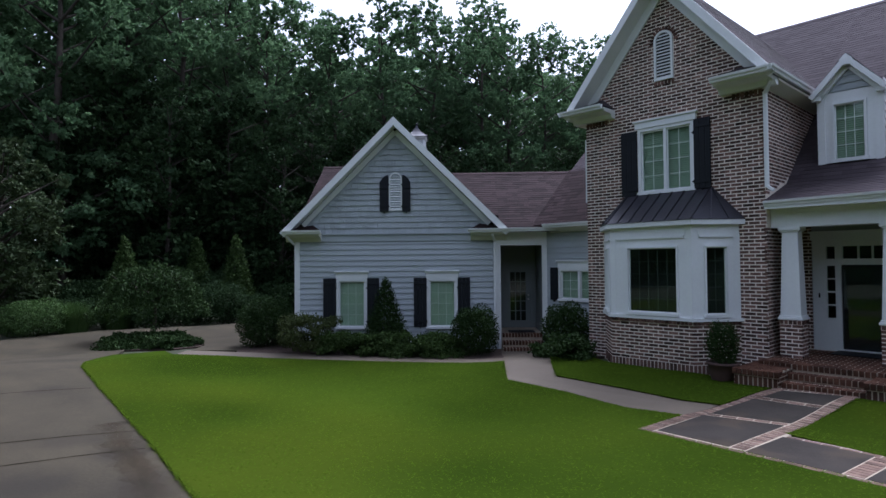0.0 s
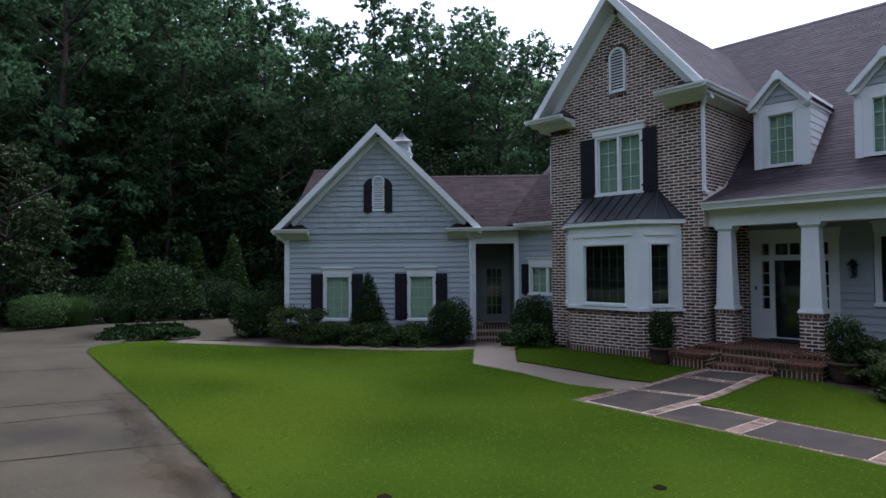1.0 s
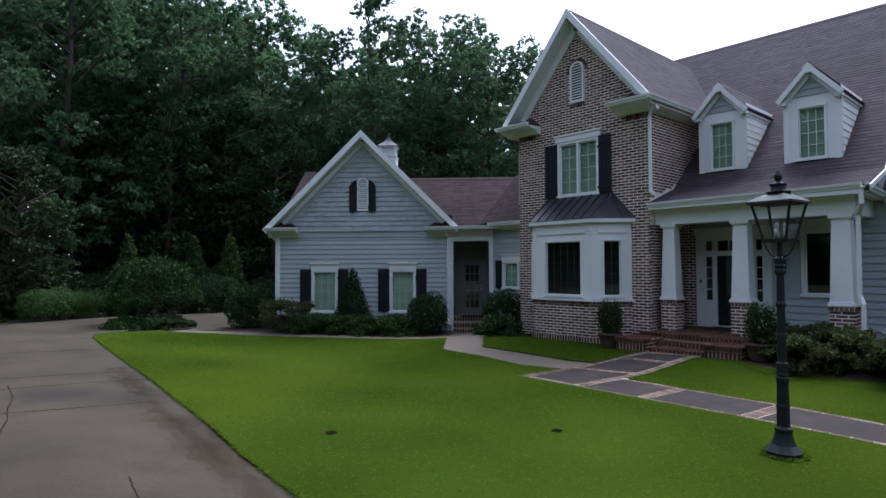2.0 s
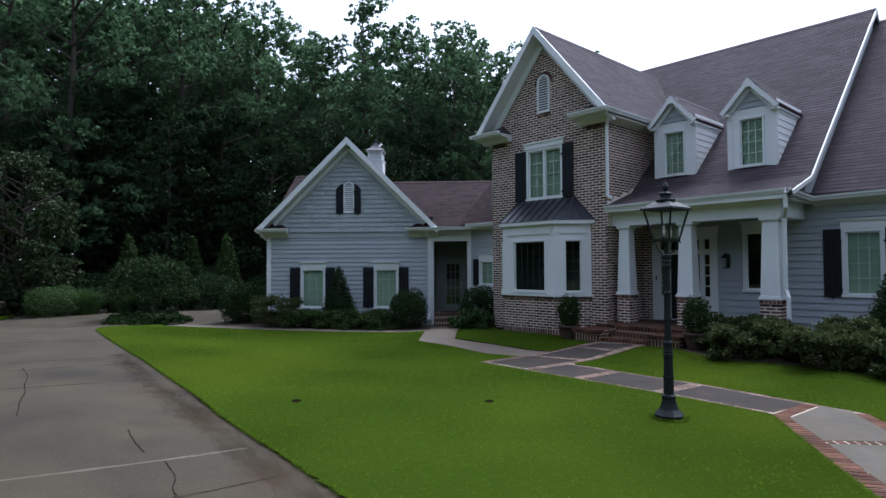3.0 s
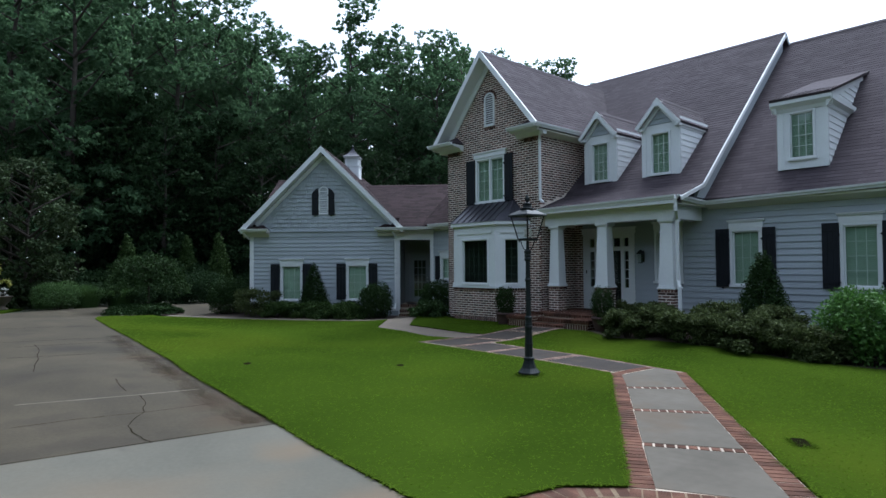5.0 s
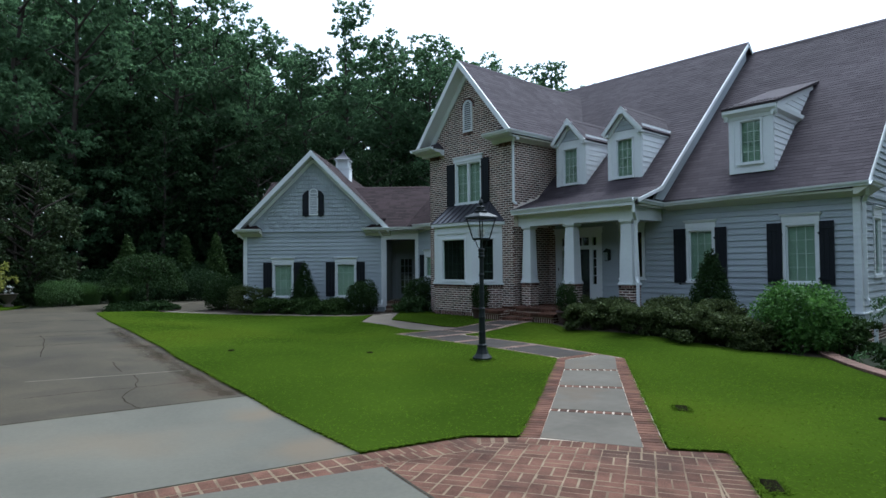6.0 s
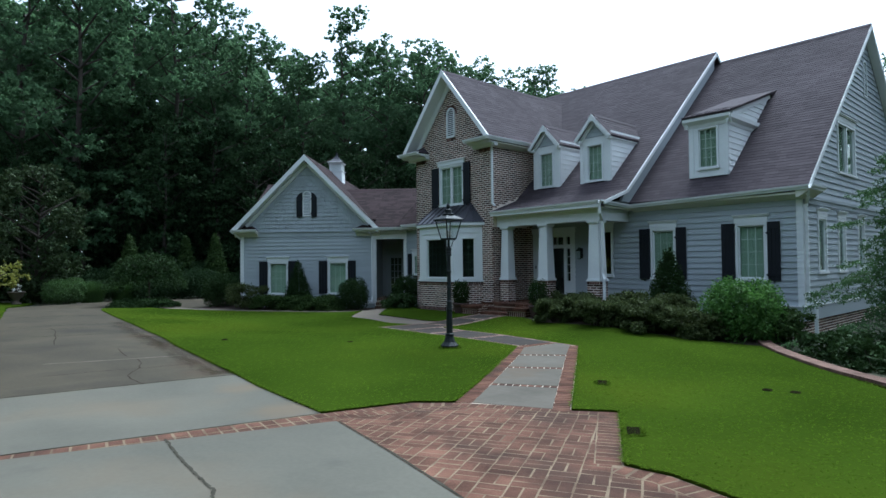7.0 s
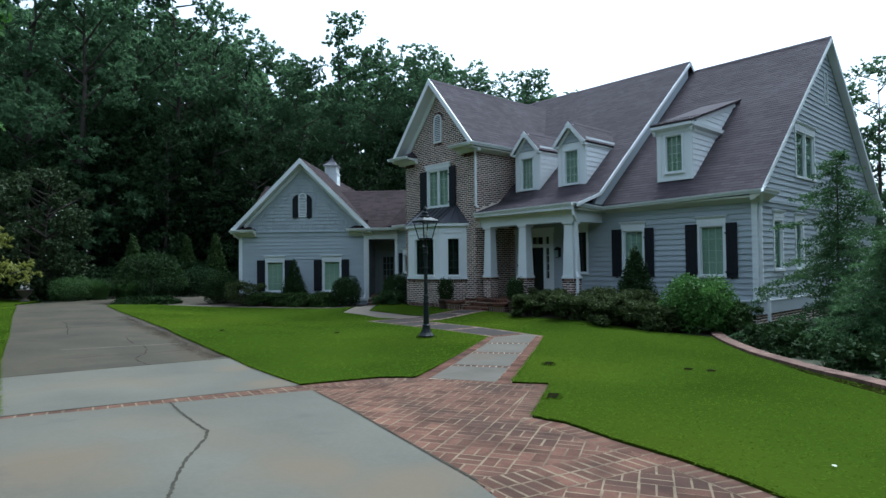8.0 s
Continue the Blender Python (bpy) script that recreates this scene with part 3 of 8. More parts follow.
def louvre(parent, m, xc, w, z0, z1, arch=True):
    """A white louvred gable vent, round-headed, with a dark sheet as the shade behind."""
    r = w / 2

    def outline(k, lo):
        pts = [(xc - r * k, lo), (xc + r * k, lo)]
        if arch:
            pts += [(xc + r * k * math.cos(a), z1 - r + r * k * math.sin(a)) for a in [math.pi * i / 12 for i in range(13)]]
        else:
            pts += [(xc + r * k, z1 - r * (1 - k)), (xc - r * k, z1 - r * (1 - k))]
        return pts
    bm = bmesh.new()
    outer, inner = outline(1.0, z0), outline(0.78, z0 + r * 0.22)
    for y in (-0.05,):
        lo = [bm.verts.new((p, y, q)) for p, q in outer]
        li = [bm.verts.new((p, y, q)) for p, q in inner]
        bo = [bm.verts.new((p, 0.0, q)) for p, q in outer]
        bi = [bm.verts.new((p, 0.0, q)) for p, q in inner]
        n = len(outer)
        for i in range(n):
            j = (i + 1) % n
            bm.faces.new((lo[i], lo[j], li[j], li[i]))
            bm.faces.new((lo[i], bo[i], bo[j], lo[j]))
            bm.faces.new((li[i], li[j], bi[j], bi[i]))
    vent = part("gable_vent", bm, WHITE, parent, "white round-headed louvred gable vent", m)
    # flat black face painted as the shade behind the slats
    bm = bmesh.new()
    bm.faces.new([bm.verts.new((p, -0.004, q)) for p, q in outline(0.85, z0 + r * 0.15)])
    part("hollow", bm, UNLIT_BLACK, vent, "near-black sheet for the shade behind the louvres", m)
    z = z0 + r * 0.3
    bm = bmesh.new()
    while z < z1 - r * 0.4:
        half = r * 0.8
        if arch and z > z1 - r:
            half = 0.8 * math.sqrt(max(0.01, r * r - (z - z1 + r) ** 2))
        vs = box(bm, xc - half, xc + half, -0.004, 0.004, -0.023, 0.023)
        bmesh.ops.transform(bm, matrix=Matrix.Translation((0, -0.026, z)) @ Matrix.Rotation(radians(-38), 4, "X"), verts=vs)
        z += 0.075
    part("louvre", bm, WHITE, vent, "", m)
    return vent


# one brick, shared by all single bricks
BL, BH, JT = 0.2110, 0.0550, 0.0208
bm = bmesh.new()
vs = box(bm, 0, 1, -0.5, 0.5, 0, 1)
ONE_BRICK = finish(bm, "brick", BRICK)
ONE_PAVER = ONE_BRICK.copy()
ONE_EDGE = ONE_PAVER.copy()
ONE_EDGE.materials[0] = EDGE_BRICK
ONE_PAVER.materials[0] = PAVER
ONE_CAP = ONE_BRICK.copy()
ONE_CAP.materials[0] = CAP_BRICK


def courses(w, z0, z1, blocked=None, pitch=BH + JT, length=BL + JT, keep=None, shift=0):
    """Running bond over a face w wide: bricks as (x0, x1, z0, z1), cut where blocked(z) names stretches to leave free."""
    out = []
    k = 0
    while z0 + (k + 0.7) * pitch < z1:
        z = z0 + k * pitch
        x = -length / 2 if (k + shift) % 2 else 0.0
        while x < w - 0.02:
            a, b = max(x, 0.0), min(x + length - JT, w)
            for p, q in (blocked(z + BH / 2) if blocked else ()):
                if p < b and q > a:
                    if p - a > b - q:
                        b = p
                    else:
                        a = q
            if b - a > 0.025 and (keep is None or keep((a + b) / 2, z + BH / 2, a, b)):
                out.append((a, b, z, z + BH))
            x += length
        k += 1
    return out


def upright(w, z, h, wide=0.066, keep=None):
    """A row of bricks on end."""
    n = max(1, round(w / (wide + JT)))
    s = w / n
    return [(i * s + JT / 2, (i + 1) * s - JT / 2, z, z + h) for i in range(n)]


def lay_bricks(wall, m, cells, rng, single=True, proud=0.0025, name="brick", mesh=None, mat=None, label=""):
    """Bricks on a face: pieces of their own, or all in one mesh where there are too many."""
    if single:
        for a, b, c, d in cells:
            ob = new(name, mesh or ONE_BRICK)
            ob.parent = wall
            ob.matrix_basis = m @ Matrix.Translation((a, -proud + 0.03 + rng.uniform(-1, 1) * 0.0018, c)) @ Matrix.Diagonal((b - a, 0.06, d - c, 1))
        return
    v, f = [], []
    quad = np.array([(0, 2, 3, 1), (4, 5, 7, 6), (0, 1, 5, 4), (2, 6, 7, 3), (0, 4, 6, 2), (1, 3, 7, 5)])
    for a, b, c, d in cells:
        y0 = -proud + rng.uniform(-1, 1) * 0.0018
        base = len(v)
        j = rng.normal(size=4) * 0.0012
        v += [(x, y, z) for z in (c + j[0], d + j[1]) for y in (y0, y0 + 0.05) for x in (a + j[2], b + j[3])]
        f.append(quad[:, ::-1] + base)
    if not v:
        return
    me = from_arrays("bricks", np.array(v), np.concatenate(f), mat or BRICK)
    me.transform(m)
    ob = new("bricks", me)
    ob.parent = wall
    tagged(ob, label or "weathered brown brick in running bond", kind="stuff")


def shingles(bm_v, bm_f, o, along, up, rng, pitch=0.145, lift=0.008):
    """Shingle courses on a roof plane with corner o, width vector along and slope vector up, as lists of vertices and faces."""
    o, along, up = Vector(o), Vector(along), Vector(up)
    length, rise = along.length, up.length
    a, u = along.normalized(), up.normalized()
    n = a.cross(u).normalized()
    if n.z < 0:
        n = -n
    k = 0
    while k * pitch < rise - 0.01:
        s0, s1 = k * pitch, min(rise, (k + 1) * pitch + 0.01)
        x = -rng.uniform(0, 0.4)
        while x < length:
            w = rng.choice((0.16, 0.25, 0.33, 0.33, 0.5))
            p, q = max(0.0, x), min(length, x + w)
            if q - p > 0.01:
                h = lift * rng.uniform(0.7, 1.2)
                b = len(bm_v)
                low0, low1 = o + a * p + u * s0, o + a * q + u * s0
                top0, top1 = o + a * p + u * s1, o + a * q + u * s1
                bm_v += [low0 - n * 0.002, low1 - n * 0.002, low1 + n * h, low0 + n * h, top1 + n * 0.002, top0 + n * 0.002]
                bm_f += [(b, b + 1, b + 2, b + 3), (b + 3, b + 2, b + 4, b + 5)]
            x += w
        k += 1


def shingle_part(planes, parent, seed, mat=ROOF):
    v, f = [], []
    rng = np.random.default_rng(seed)
    for o, along, up in planes:
        shingles(v, f, o, along, up, rng)
    ob = new("shingles", from_arrays("shingles", np.array([tuple(p) for p in v]), np.array(f), mat))
    ob.parent = parent
    return tagged(ob, "brown asphalt shingles in courses", kind="stuff")


def bar(bm, p, q, half_w, half_h, up=(0, 0, 1)):
    """A straight squared length of timber from p to q."""
    p, q = Vector(p), Vector(q)
    d = (q - p).normalized()
    side = d.cross(Vector(up)).normalized()
    over = side.cross(d).normalized()
    vs = [bm.verts.new(c + side * a * half_w + over * b * half_h) for c in (p, q) for a, b in ((-1, -1), (1, -1), (1, 1), (-1, 1))]
    bm.faces.new(vs[:4][::-1]), bm.faces.new(vs[4:])
    for i in range(4):
        bm.faces.new((vs[i], vs[(i + 1) % 4], vs[4 + (i + 1) % 4], vs[4 + i]))


def ridge(bm, p, q, wide, pitch, thick=0.014):
    """A folded ridge cap from p to q that lies on both slopes."""
    p, q = Vector(p), Vector(q)
    side = (q - p).cross(Vector((0, 0, 1))).normalized()
    sec = [(-wide, -wide * pitch), (0, 0), (wide, -wide * pitch), (wide, -wide * pitch - thick), (0, -thick * 1.6), (-wide, -wide * pitch - thick)]
    vs = [[bm.verts.new(c + side * a + Vector((0, 0, b))) for a, b in sec] for c in (p, q)]
    bm.faces.new(vs[0]), bm.faces.new(vs[1][::-1])
    for k in range(6):
        bm.faces.new((vs[0][k], vs[1][k], vs[1][(k + 1) % 6], vs[0][(k + 1) % 6]))


def gutter(parent, p, q, out, name="gutter"):
    """An ogee gutter along an eave from p to q; out is the way off the roof."""
    p, q, out = Vector(p), Vector(q), Vector(out).normalized()
    prof = [(0, 0), (0, -0.11), (0.06, -0.11), (0.075, -0.07), (0.105, -0.045), (0.115, 0.0), (0.10, 0.0), (0.085, -0.04), (0.05, -0.095), (0.015, -0.095), (0.015, 0)]
    bm = bmesh.new()
    ends = [[bm.verts.new(c + out * a + Vector((0, 0, b))) for a, b in prof] for c in (p, q)]
    n = len(prof)
    for i in range(n):
        bm.faces.new((ends[0][i], ends[0][(i + 1) % n], ends[1][(i + 1) % n], ends[1][i]))
    bm.faces.new(ends[0][::-1]), bm.faces.new(ends[1])
    return part(name, bm, WHITE, parent, "white painted gutter")


def downspout(parent, points, r=0.04, name="downspout"):
    """A white downpipe that runs through the points, with elbows."""
    bm = bmesh.new()
    pts = [Vector(p) for p in points]
    for a, b in zip(pts, pts[1:]):
        d = (b - a).normalized()
        bar(bm, a - d * 0.02, b + d * 0.02, r, r * 0.8, up=(0, 1, 0) if abs(d.z) > 0.9 else (0, 0, 1))
    bmesh.ops.bevel(bm, geom=bm.edges[:], offset=0.008, segments=1, affect="EDGES")
    return part(name, bm, WHITE, parent, "white downspout")


RNG = np.random.default_rng(5)

# ---------------------------------------------------------------- house
house = thing("house", "two-storey house with brick gable, grey siding and white trim", "house")


def main_roof(y):
    return 9.97 - 0.875 * (20.9 - y)


def wing_roof(y):
    return 9.67 - 0.875 * (21.3 - y)


# brick gable
BX0, BX1, BXC, BY = -7.55, -3.27, -5.41, 12.947
GS = 1.2
W2 = (-6.09, -4.73, 4.06, 5.60)
bm = bmesh.new()
wall_slab(bm, BX0, BX1, -0.3, 6.1, BY, BY + 0.25, [W2, (-6.1, -4.7, 1.25, 3.1)])
prism(bm, [(BX0, 6.1), (BX1, 6.1), (BX1, 6.2), (BXC, 8.8), (BX0, 6.2)], "y", BY, BY + 0.25)
box(bm, BX0, BX0 + 0.25, BY + 0.25, 20, -0.3, 6.1)
box(bm, BX1 - 0.25, BX1, BY + 0.25, 18.0, -0.3, 6.1)
brick_wall = part("brick_wall", bm, MORTAR, house, "pale mortar of the brick gable")


def gable_blocks(z):
    """Stretches of the gable that bricks leave free at a height."""
    out = []
    mid = BXC - BX0
    if z > 6.05:
        half = max(0.0, (8.74 - z) / GS)
        out += [(-1.0, mid - half), (mid + half, 9.0)]
    if z < 3.2:
        out.append((0.60, 3.60))
    if W2[2] - 0.1 < z < W2[3] + 0.02:
        out.append((W2[0] - BX0 - 0.01, W2[1] - BX0 + 0.01))
    if 6.58 < z < 7.58:
        out.append((mid - 0.245, mid + 0.245))
    elif 7.58 <= z < 7.92:
        half = math.sqrt(0.345 ** 2 - (z - 7.58) ** 2)
        out.append((mid - half, mid + half))
    return out


cells = courses(BX1 - BX0, 0.0, 9.1, blocked=gable_blocks)
near = [c for c in cells if c[0] > 3.62 and c[2] < 3.6]
rest = [c for c in cells if not (c[0] > 3.62 and c[2] < 3.6)]
face = Matrix.Translation((BX0, BY, 0))
lay_bricks(brick_wall, face, rest, RNG, single=False)
lay_bricks(brick_wall, face, near[:290], RNG)
lay_bricks(brick_wall, face, near[290:], RNG, single=False)
# sill row under the window, ring round the vent, end rows below the eaves
trim = [(x0 + W2[0] - BX0, x1 + W2[0] - BX0, z0, z1) for x0, x1, z0, z1 in upright(W2[1] - W2[0], W2[2] - 0.11, 0.09)]
trim += [(x0 + 0.02, x1 + 0.02, z0, z1) for x0, x1, z0, z1 in upright(0.62, 5.87, 0.2)] + [(x0 + 3.64, x1 + 3.64, z0, z1) for x0, x1, z0, z1 in upright(0.62, 5.87, 0.2)]
lay_bricks(brick_wall, face, trim, RNG, single=False, proud=0.018, label="bricks set on end")
for i in range(13):
    a = math.pi * i / 12
    ob = new("arch_brick", ONE_BRICK)
    ob.parent = brick_wall
    ob.matrix_basis = Matrix.Translation((BXC + 0.0, BY + 0.015, 7.58)) @ Matrix.Rotation(-a + math.pi / 2, 4, "Y") @ Matrix.Translation((-0.033, 0, 0.245)) @ Matrix.Diagonal((0.066, 0.06, 0.1, 1))
lay_bricks(brick_wall, Matrix.Translation((BXC - 0.25, BY, 0)), upright(0.50, 6.56, 0.09), RNG, proud=0.016)
# right flank, above the porch roof and inside the porch
flank = facing_right(BX1)
cells = courses(5.0, 0.47, 6.08, keep=lambda x, z, a, b: z < 3.1 and x < 1.9 or z > min(3.75 + 0.32 * (x + 0.1), 9) and z > main_roof(x + BY) - 0.1)
lay_bricks(brick_wall, flank @ Matrix.Translation((BY, 0, 0)), cells, RNG, single=False)

win = window(house, front(BY), *W2, cols=2, rows=4, two=True, head=False, label="white double casement with closed blinds over the bay")
bm = bmesh.new()
box(bm, W2[0] - 0.06, W2[1] + 0.06, -0.07, 0.0, W2[3] + 0.004, W2[3] + 0.16)
box(bm, W2[0] - 0.1, W2[1] + 0.1, -0.1, 0.0, W2[3] + 0.16, W2[3] + 0.19)
part("header", bm, WHITE, win, "white wooden window header", front(BY))
shutter(house, front(BY), W2[0] - 0.43, W2[0] - 0.01, 4.0, 5.57, True)
shutter(house, front(BY), W2[1] + 0.01, W2[1] + 0.38, 4.04, 5.6, False)
louvre(house, front(BY), BXC, 0.46, 6.66, 7.82)

# gable roof, rakes and cornice returns
PK, XE = 9.17, 2.44
bm = bmesh.new()
for s in (-1, 1):
    prism(bm, [(BXC, PK), (BXC + s * XE, PK - GS * XE), (BXC + s * XE, PK - GS * XE - 0.12), (BXC, PK - 0.12)], "y", 12.5, 20.6)
gable_roof = part("gable_roof", bm, ROOF, house, "steep brown shingle roof of the brick gable")
shingle_part([((BXC + s * (XE + 0.04), 12.46, PK - GS * (XE + 0.04)), (0, 8.2, 0), (-s * (XE + 0.04), 0, GS * (XE + 0.04) + 0.01)) for s in (-1, 1)], gable_roof, 31)
for s in (-1, 1):
    bm = bmesh.new()
    bar(bm, (BXC, 12.48, PK - 0.10), (BXC + s * (XE + 0.02), 12.48, PK - 0.10 - GS * (XE + 0.02)), 0.03, 0.082, up=(s * GS, 0, 1))
    part("rake_board", bm, WHITE, house, "white gable rake board")
    bm = bmesh.new()
    bar(bm, (BXC, 12.72, PK - 0.2), (BXC + s * (XE - 0.02), 12.72, PK - 0.2 - GS * (XE - 0.02)), 0.22, 0.012, up=(s * GS, 0, 1))
    part("rake_soffit", bm, WHITE, house, "white gable soffit")
    bm = bmesh.new()
    bar(bm, (BXC, 12.92, PK - 0.36), (BXC + s * 2.15, 12.92, PK - 0.36 - GS * 2.15), 0.025, 0.11, up=(s * GS, 0, 1))
    part("frieze_board", bm, WHITE, house, "white gable frieze board")
    # boxed return at the foot
    x0, x1 = sorted((BXC + s * 1.30, BXC + s * (XE - 0.02)))
    bm = bmesh.new()
    prism(bm, [(12.42, 6.2), (12.95, 6.2), (12.95, 5.99), (12.80, 5.99), (12.74, 6.09), (12.46, 6.12)], "x", x0, x1)
    part("cornice_return", bm, WHITE, house, "white boxed cornice return")
    bm = bmesh.new()
    lo = [bm.verts.new(p) for p in ((x0, 12.38, 6.24), (x1, 12.38, 6.24), (x1, 12.95, 6.24), (x0, 12.95, 6.24))]
    inner = x0 if s > 0 else x1
    outer = x1 if s > 0 else x0
    hi = [bm.verts.new(p) for p in ((inner + s * 0.35, 12.95, 6.54), (outer - s * 0.36, 12.95, 6.50))]
    a, b, c, d = (lo[0], lo[1], lo[2], lo[3]) if s > 0 else (lo[1], lo[0], lo[3], lo[2])
    for f in ((a, b, hi[1], hi[0]), (a, hi[0], d), (b, c, hi[1]), (d, hi[0], hi[1], c), (a, d, c, b)):
        bm.faces.new(f)
    part("return_roof", bm, ROOF, house, "small shingled roof on the cornice return")
    gutter(house, (x0 - 0.1 * (s < 0), 12.38, 6.26), (x1 + 0.1 * (s > 0), 12.38, 6.26), (0, -1, 0))
    xe = BXC + s * XE
    gutter(house, (xe, 12.27, 6.26), (xe, 19.5, 6.26), (s, 0, 0))
    bm = bmesh.new()
    xs = sorted((BXC + s * 2.14, xe))
    prism(bm, [(xs[0], 6.16), (xs[1], 6.16), (xs[1], 6.08), (xs[0], 6.0)], "y", 12.9, 17.5)
    part("side_soffit", bm, SOFFIT, house, "cream side soffit")
downspout(house, [(BX1 + 0.2, 12.72, 6.15), (BX1 + 0.2, 12.72, 6.05), (BX1 + 0.05, 12.88, 5.85), (BX1 + 0.05, 12.88, 3.95), (BX1 + 0.16, 12.88, 3.86)])
bm = bmesh.new()
ridge(bm, (BXC, 12.47, PK + 0.032), (BXC, 20.2, PK + 0.032), 0.12, GS)
part("ridge_cap", bm, ROOF, gable_roof, "")
bm = bmesh.new()
prism(bm, [(BXC, PK + 0.03), (BXC + 0.1, PK - 0.09), (BXC + 0.08, PK - 0.24), (BXC - 0.08, PK - 0.24), (BXC - 0.1, PK - 0.09)], "y", 12.446, 12.9)
part("rake_peak", bm, WHITE, house, "white mitred peak of the gable rakes")

# siding walls
MAIN_HOLES = [(1.75, 2.58, 1.30, 2.84), (4.32, 5.16, 1.30, 2.86), (-0.45, 0.42, 1.36, 2.92), (-2.95, -1.12, 0.47, 2.86)]
bm = bmesh.new()
wall_slab(bm, -3.27, 6.0, 0.42, 3.85, 14.83, 15.03, MAIN_HOLES)
front_wall = part("front_wall", bm, SIDING, house, "grey painted lap siding")
WIDE = [(a - 0.02, b + 0.02, c - 0.05, d + (0.22 if a > -2 else 0.05)) for a, b, c, d in MAIN_HOLES]
lay_boards(front_wall, front(14.83), lambda z: (-3.25, 5.88), 0.6, 3.62, holes=WIDE)
SIDE_HOLES = [(16.0, 16.8, 1.47, 3.02), (17.85, 18.65, 1.47, 3.02), (20.0, 20.8, 1.47, 3.02), (18.05, 19.95, 4.43, 5.98)]
bm = bmesh.new()
wall_slab(bm, 14.85, 27.75, 0.42, 3.8, 0.02, 0.22, SIDE_HOLES[:3])
wall_slab(bm, 17.3, 25.3, 3.8, 6.0, 0.02, 0.22, SIDE_HOLES[3:])
prism(bm, [(14.9, 3.8), (17.3, 3.8), (17.3, wing_roof(17.3) - 0.15), (14.9, wing_roof(14.9) - 0.15)], "y", 0.02, 0.22)
prism(bm, [(25.3, 3.8), (27.7, 3.8), (27.7, wing_roof(14.9) - 0.15), (25.3, wing_roof(17.3) - 0.15)], "y", 0.02, 0.22)
prism(bm, [(17.3, 6.0), (25.3, 6.0), (21.3, 9.45)], "y", 0.02, 0.22)
side_wall = part("side_wall", bm, SIDING, house, "grey painted lap siding of the gable end", facing_right(6.02))


def gable_span(z):
    if z < 3.75:
        return (14.94, 27.7)
    d = (9.5 - z) / 0.875
    return (21.3 - d, 21.3 + d)


lay_boards(side_wall, facing_right(6.0), gable_span, 0.6, 3.3, holes=[(a - 0.02, b + 0.02, c - 0.05, d + 0.22) for a, b, c, d in SIDE_HOLES])
lay_boards(side_wall, facing_right(6.0), gable_span, 3.52, 9.3, holes=[(a - 0.02, b + 0.02, c - 0.05, d + 0.22) for a, b, c, d in SIDE_HOLES], pitch=0.175)
bm = bmesh.new()
box(bm, 14.85, 27.7, -0.05, 0.02, 3.31, 3.44)
box(bm, 14.85, 27.7, -0.085, 0.02, 3.44, 3.52)
part("belt_board", bm, SIDING, house, "grey belt board below the gable", facing_right(6.0))
bm = bmesh.new()
box(bm, 5.88, 6.035, 14.79, 14.83, 0.58, 3.55)
box(bm, 6.0, 6.035, 14.83, 14.94, 0.58, 3.55)
part("corner_board", bm, WHITE, house, "white corner board")
bm = bmesh.new()
box(bm, 1.1, 6.05, 14.76, 14.83, 0.22, 0.58)
box(bm, 6.0, 6.06, 14.83, 27.7, 0.22, 0.58)
part("skirt_board", bm, SIDING, house, "grey skirt board above the foundation")
bm = bmesh.new()
box(bm, 1.1, 6.07, 14.73, 14.83, 0.58, 0.61)
box(bm, 6.0, 6.08, 14.83, 27.7, 0.58, 0.61)
part("water_table", bm, WHITE, house, "white water-table ledge above the skirt board")
bm = bmesh.new()
box(bm, -3.3, 5.98, 14.85, 15.0, -1.4, 0.42)
box(bm, 5.8, 5.98, 15.0, 27.7, -1.6, 0.42)
foundation = part("foundation", bm, MORTAR, house, "mortar of the brick foundation")
lay_bricks(foundation, Matrix.Translation((1.2, 14.85, 0)), courses(4.78, -1.0, 0.36) + upright(4.78, 0.365, 0.05), RNG, single=False)
lay_bricks(foundation, facing_right(5.98) @ Matrix.Translation((14.86, 0, 0)), courses(7.0, -1.3, 0.36) + upright(7.0, 0.365, 0.05), RNG, single=False)

for a, b, c, d in MAIN_HOLES[:2]:
    window(house, front(14.83), a, b, c, d, cols=3, rows=4, bars=0.006, label="tall white window with closed blinds and black shutters")
    shutter(house, front(14.83), a - 0.37, a - 0.01, c - 0.04, d - 0.0, True)
    shutter(house, front(14.83), b + 0.01, b + 0.33, c - 0.04, d - 0.0, False)
window(house, front(14.83), *MAIN_HOLES[2], cols=1, rows=1, blind=False, head=True, label="dark porch window in a white casing")
for a, b, c, d in SIDE_HOLES[:3]:
    window(house, facing_right(6.0), a, b, c, d, cols=1, rows=1, label="narrow white side window with a drawn blind")
window(house, facing_right(6.0), *SIDE_HOLES[3], cols=1, rows=1, two=True, label="white double casement in the gable end")
louvre(house, facing_right(6.0), 21.35, 0.42, 7.25, 8.5)

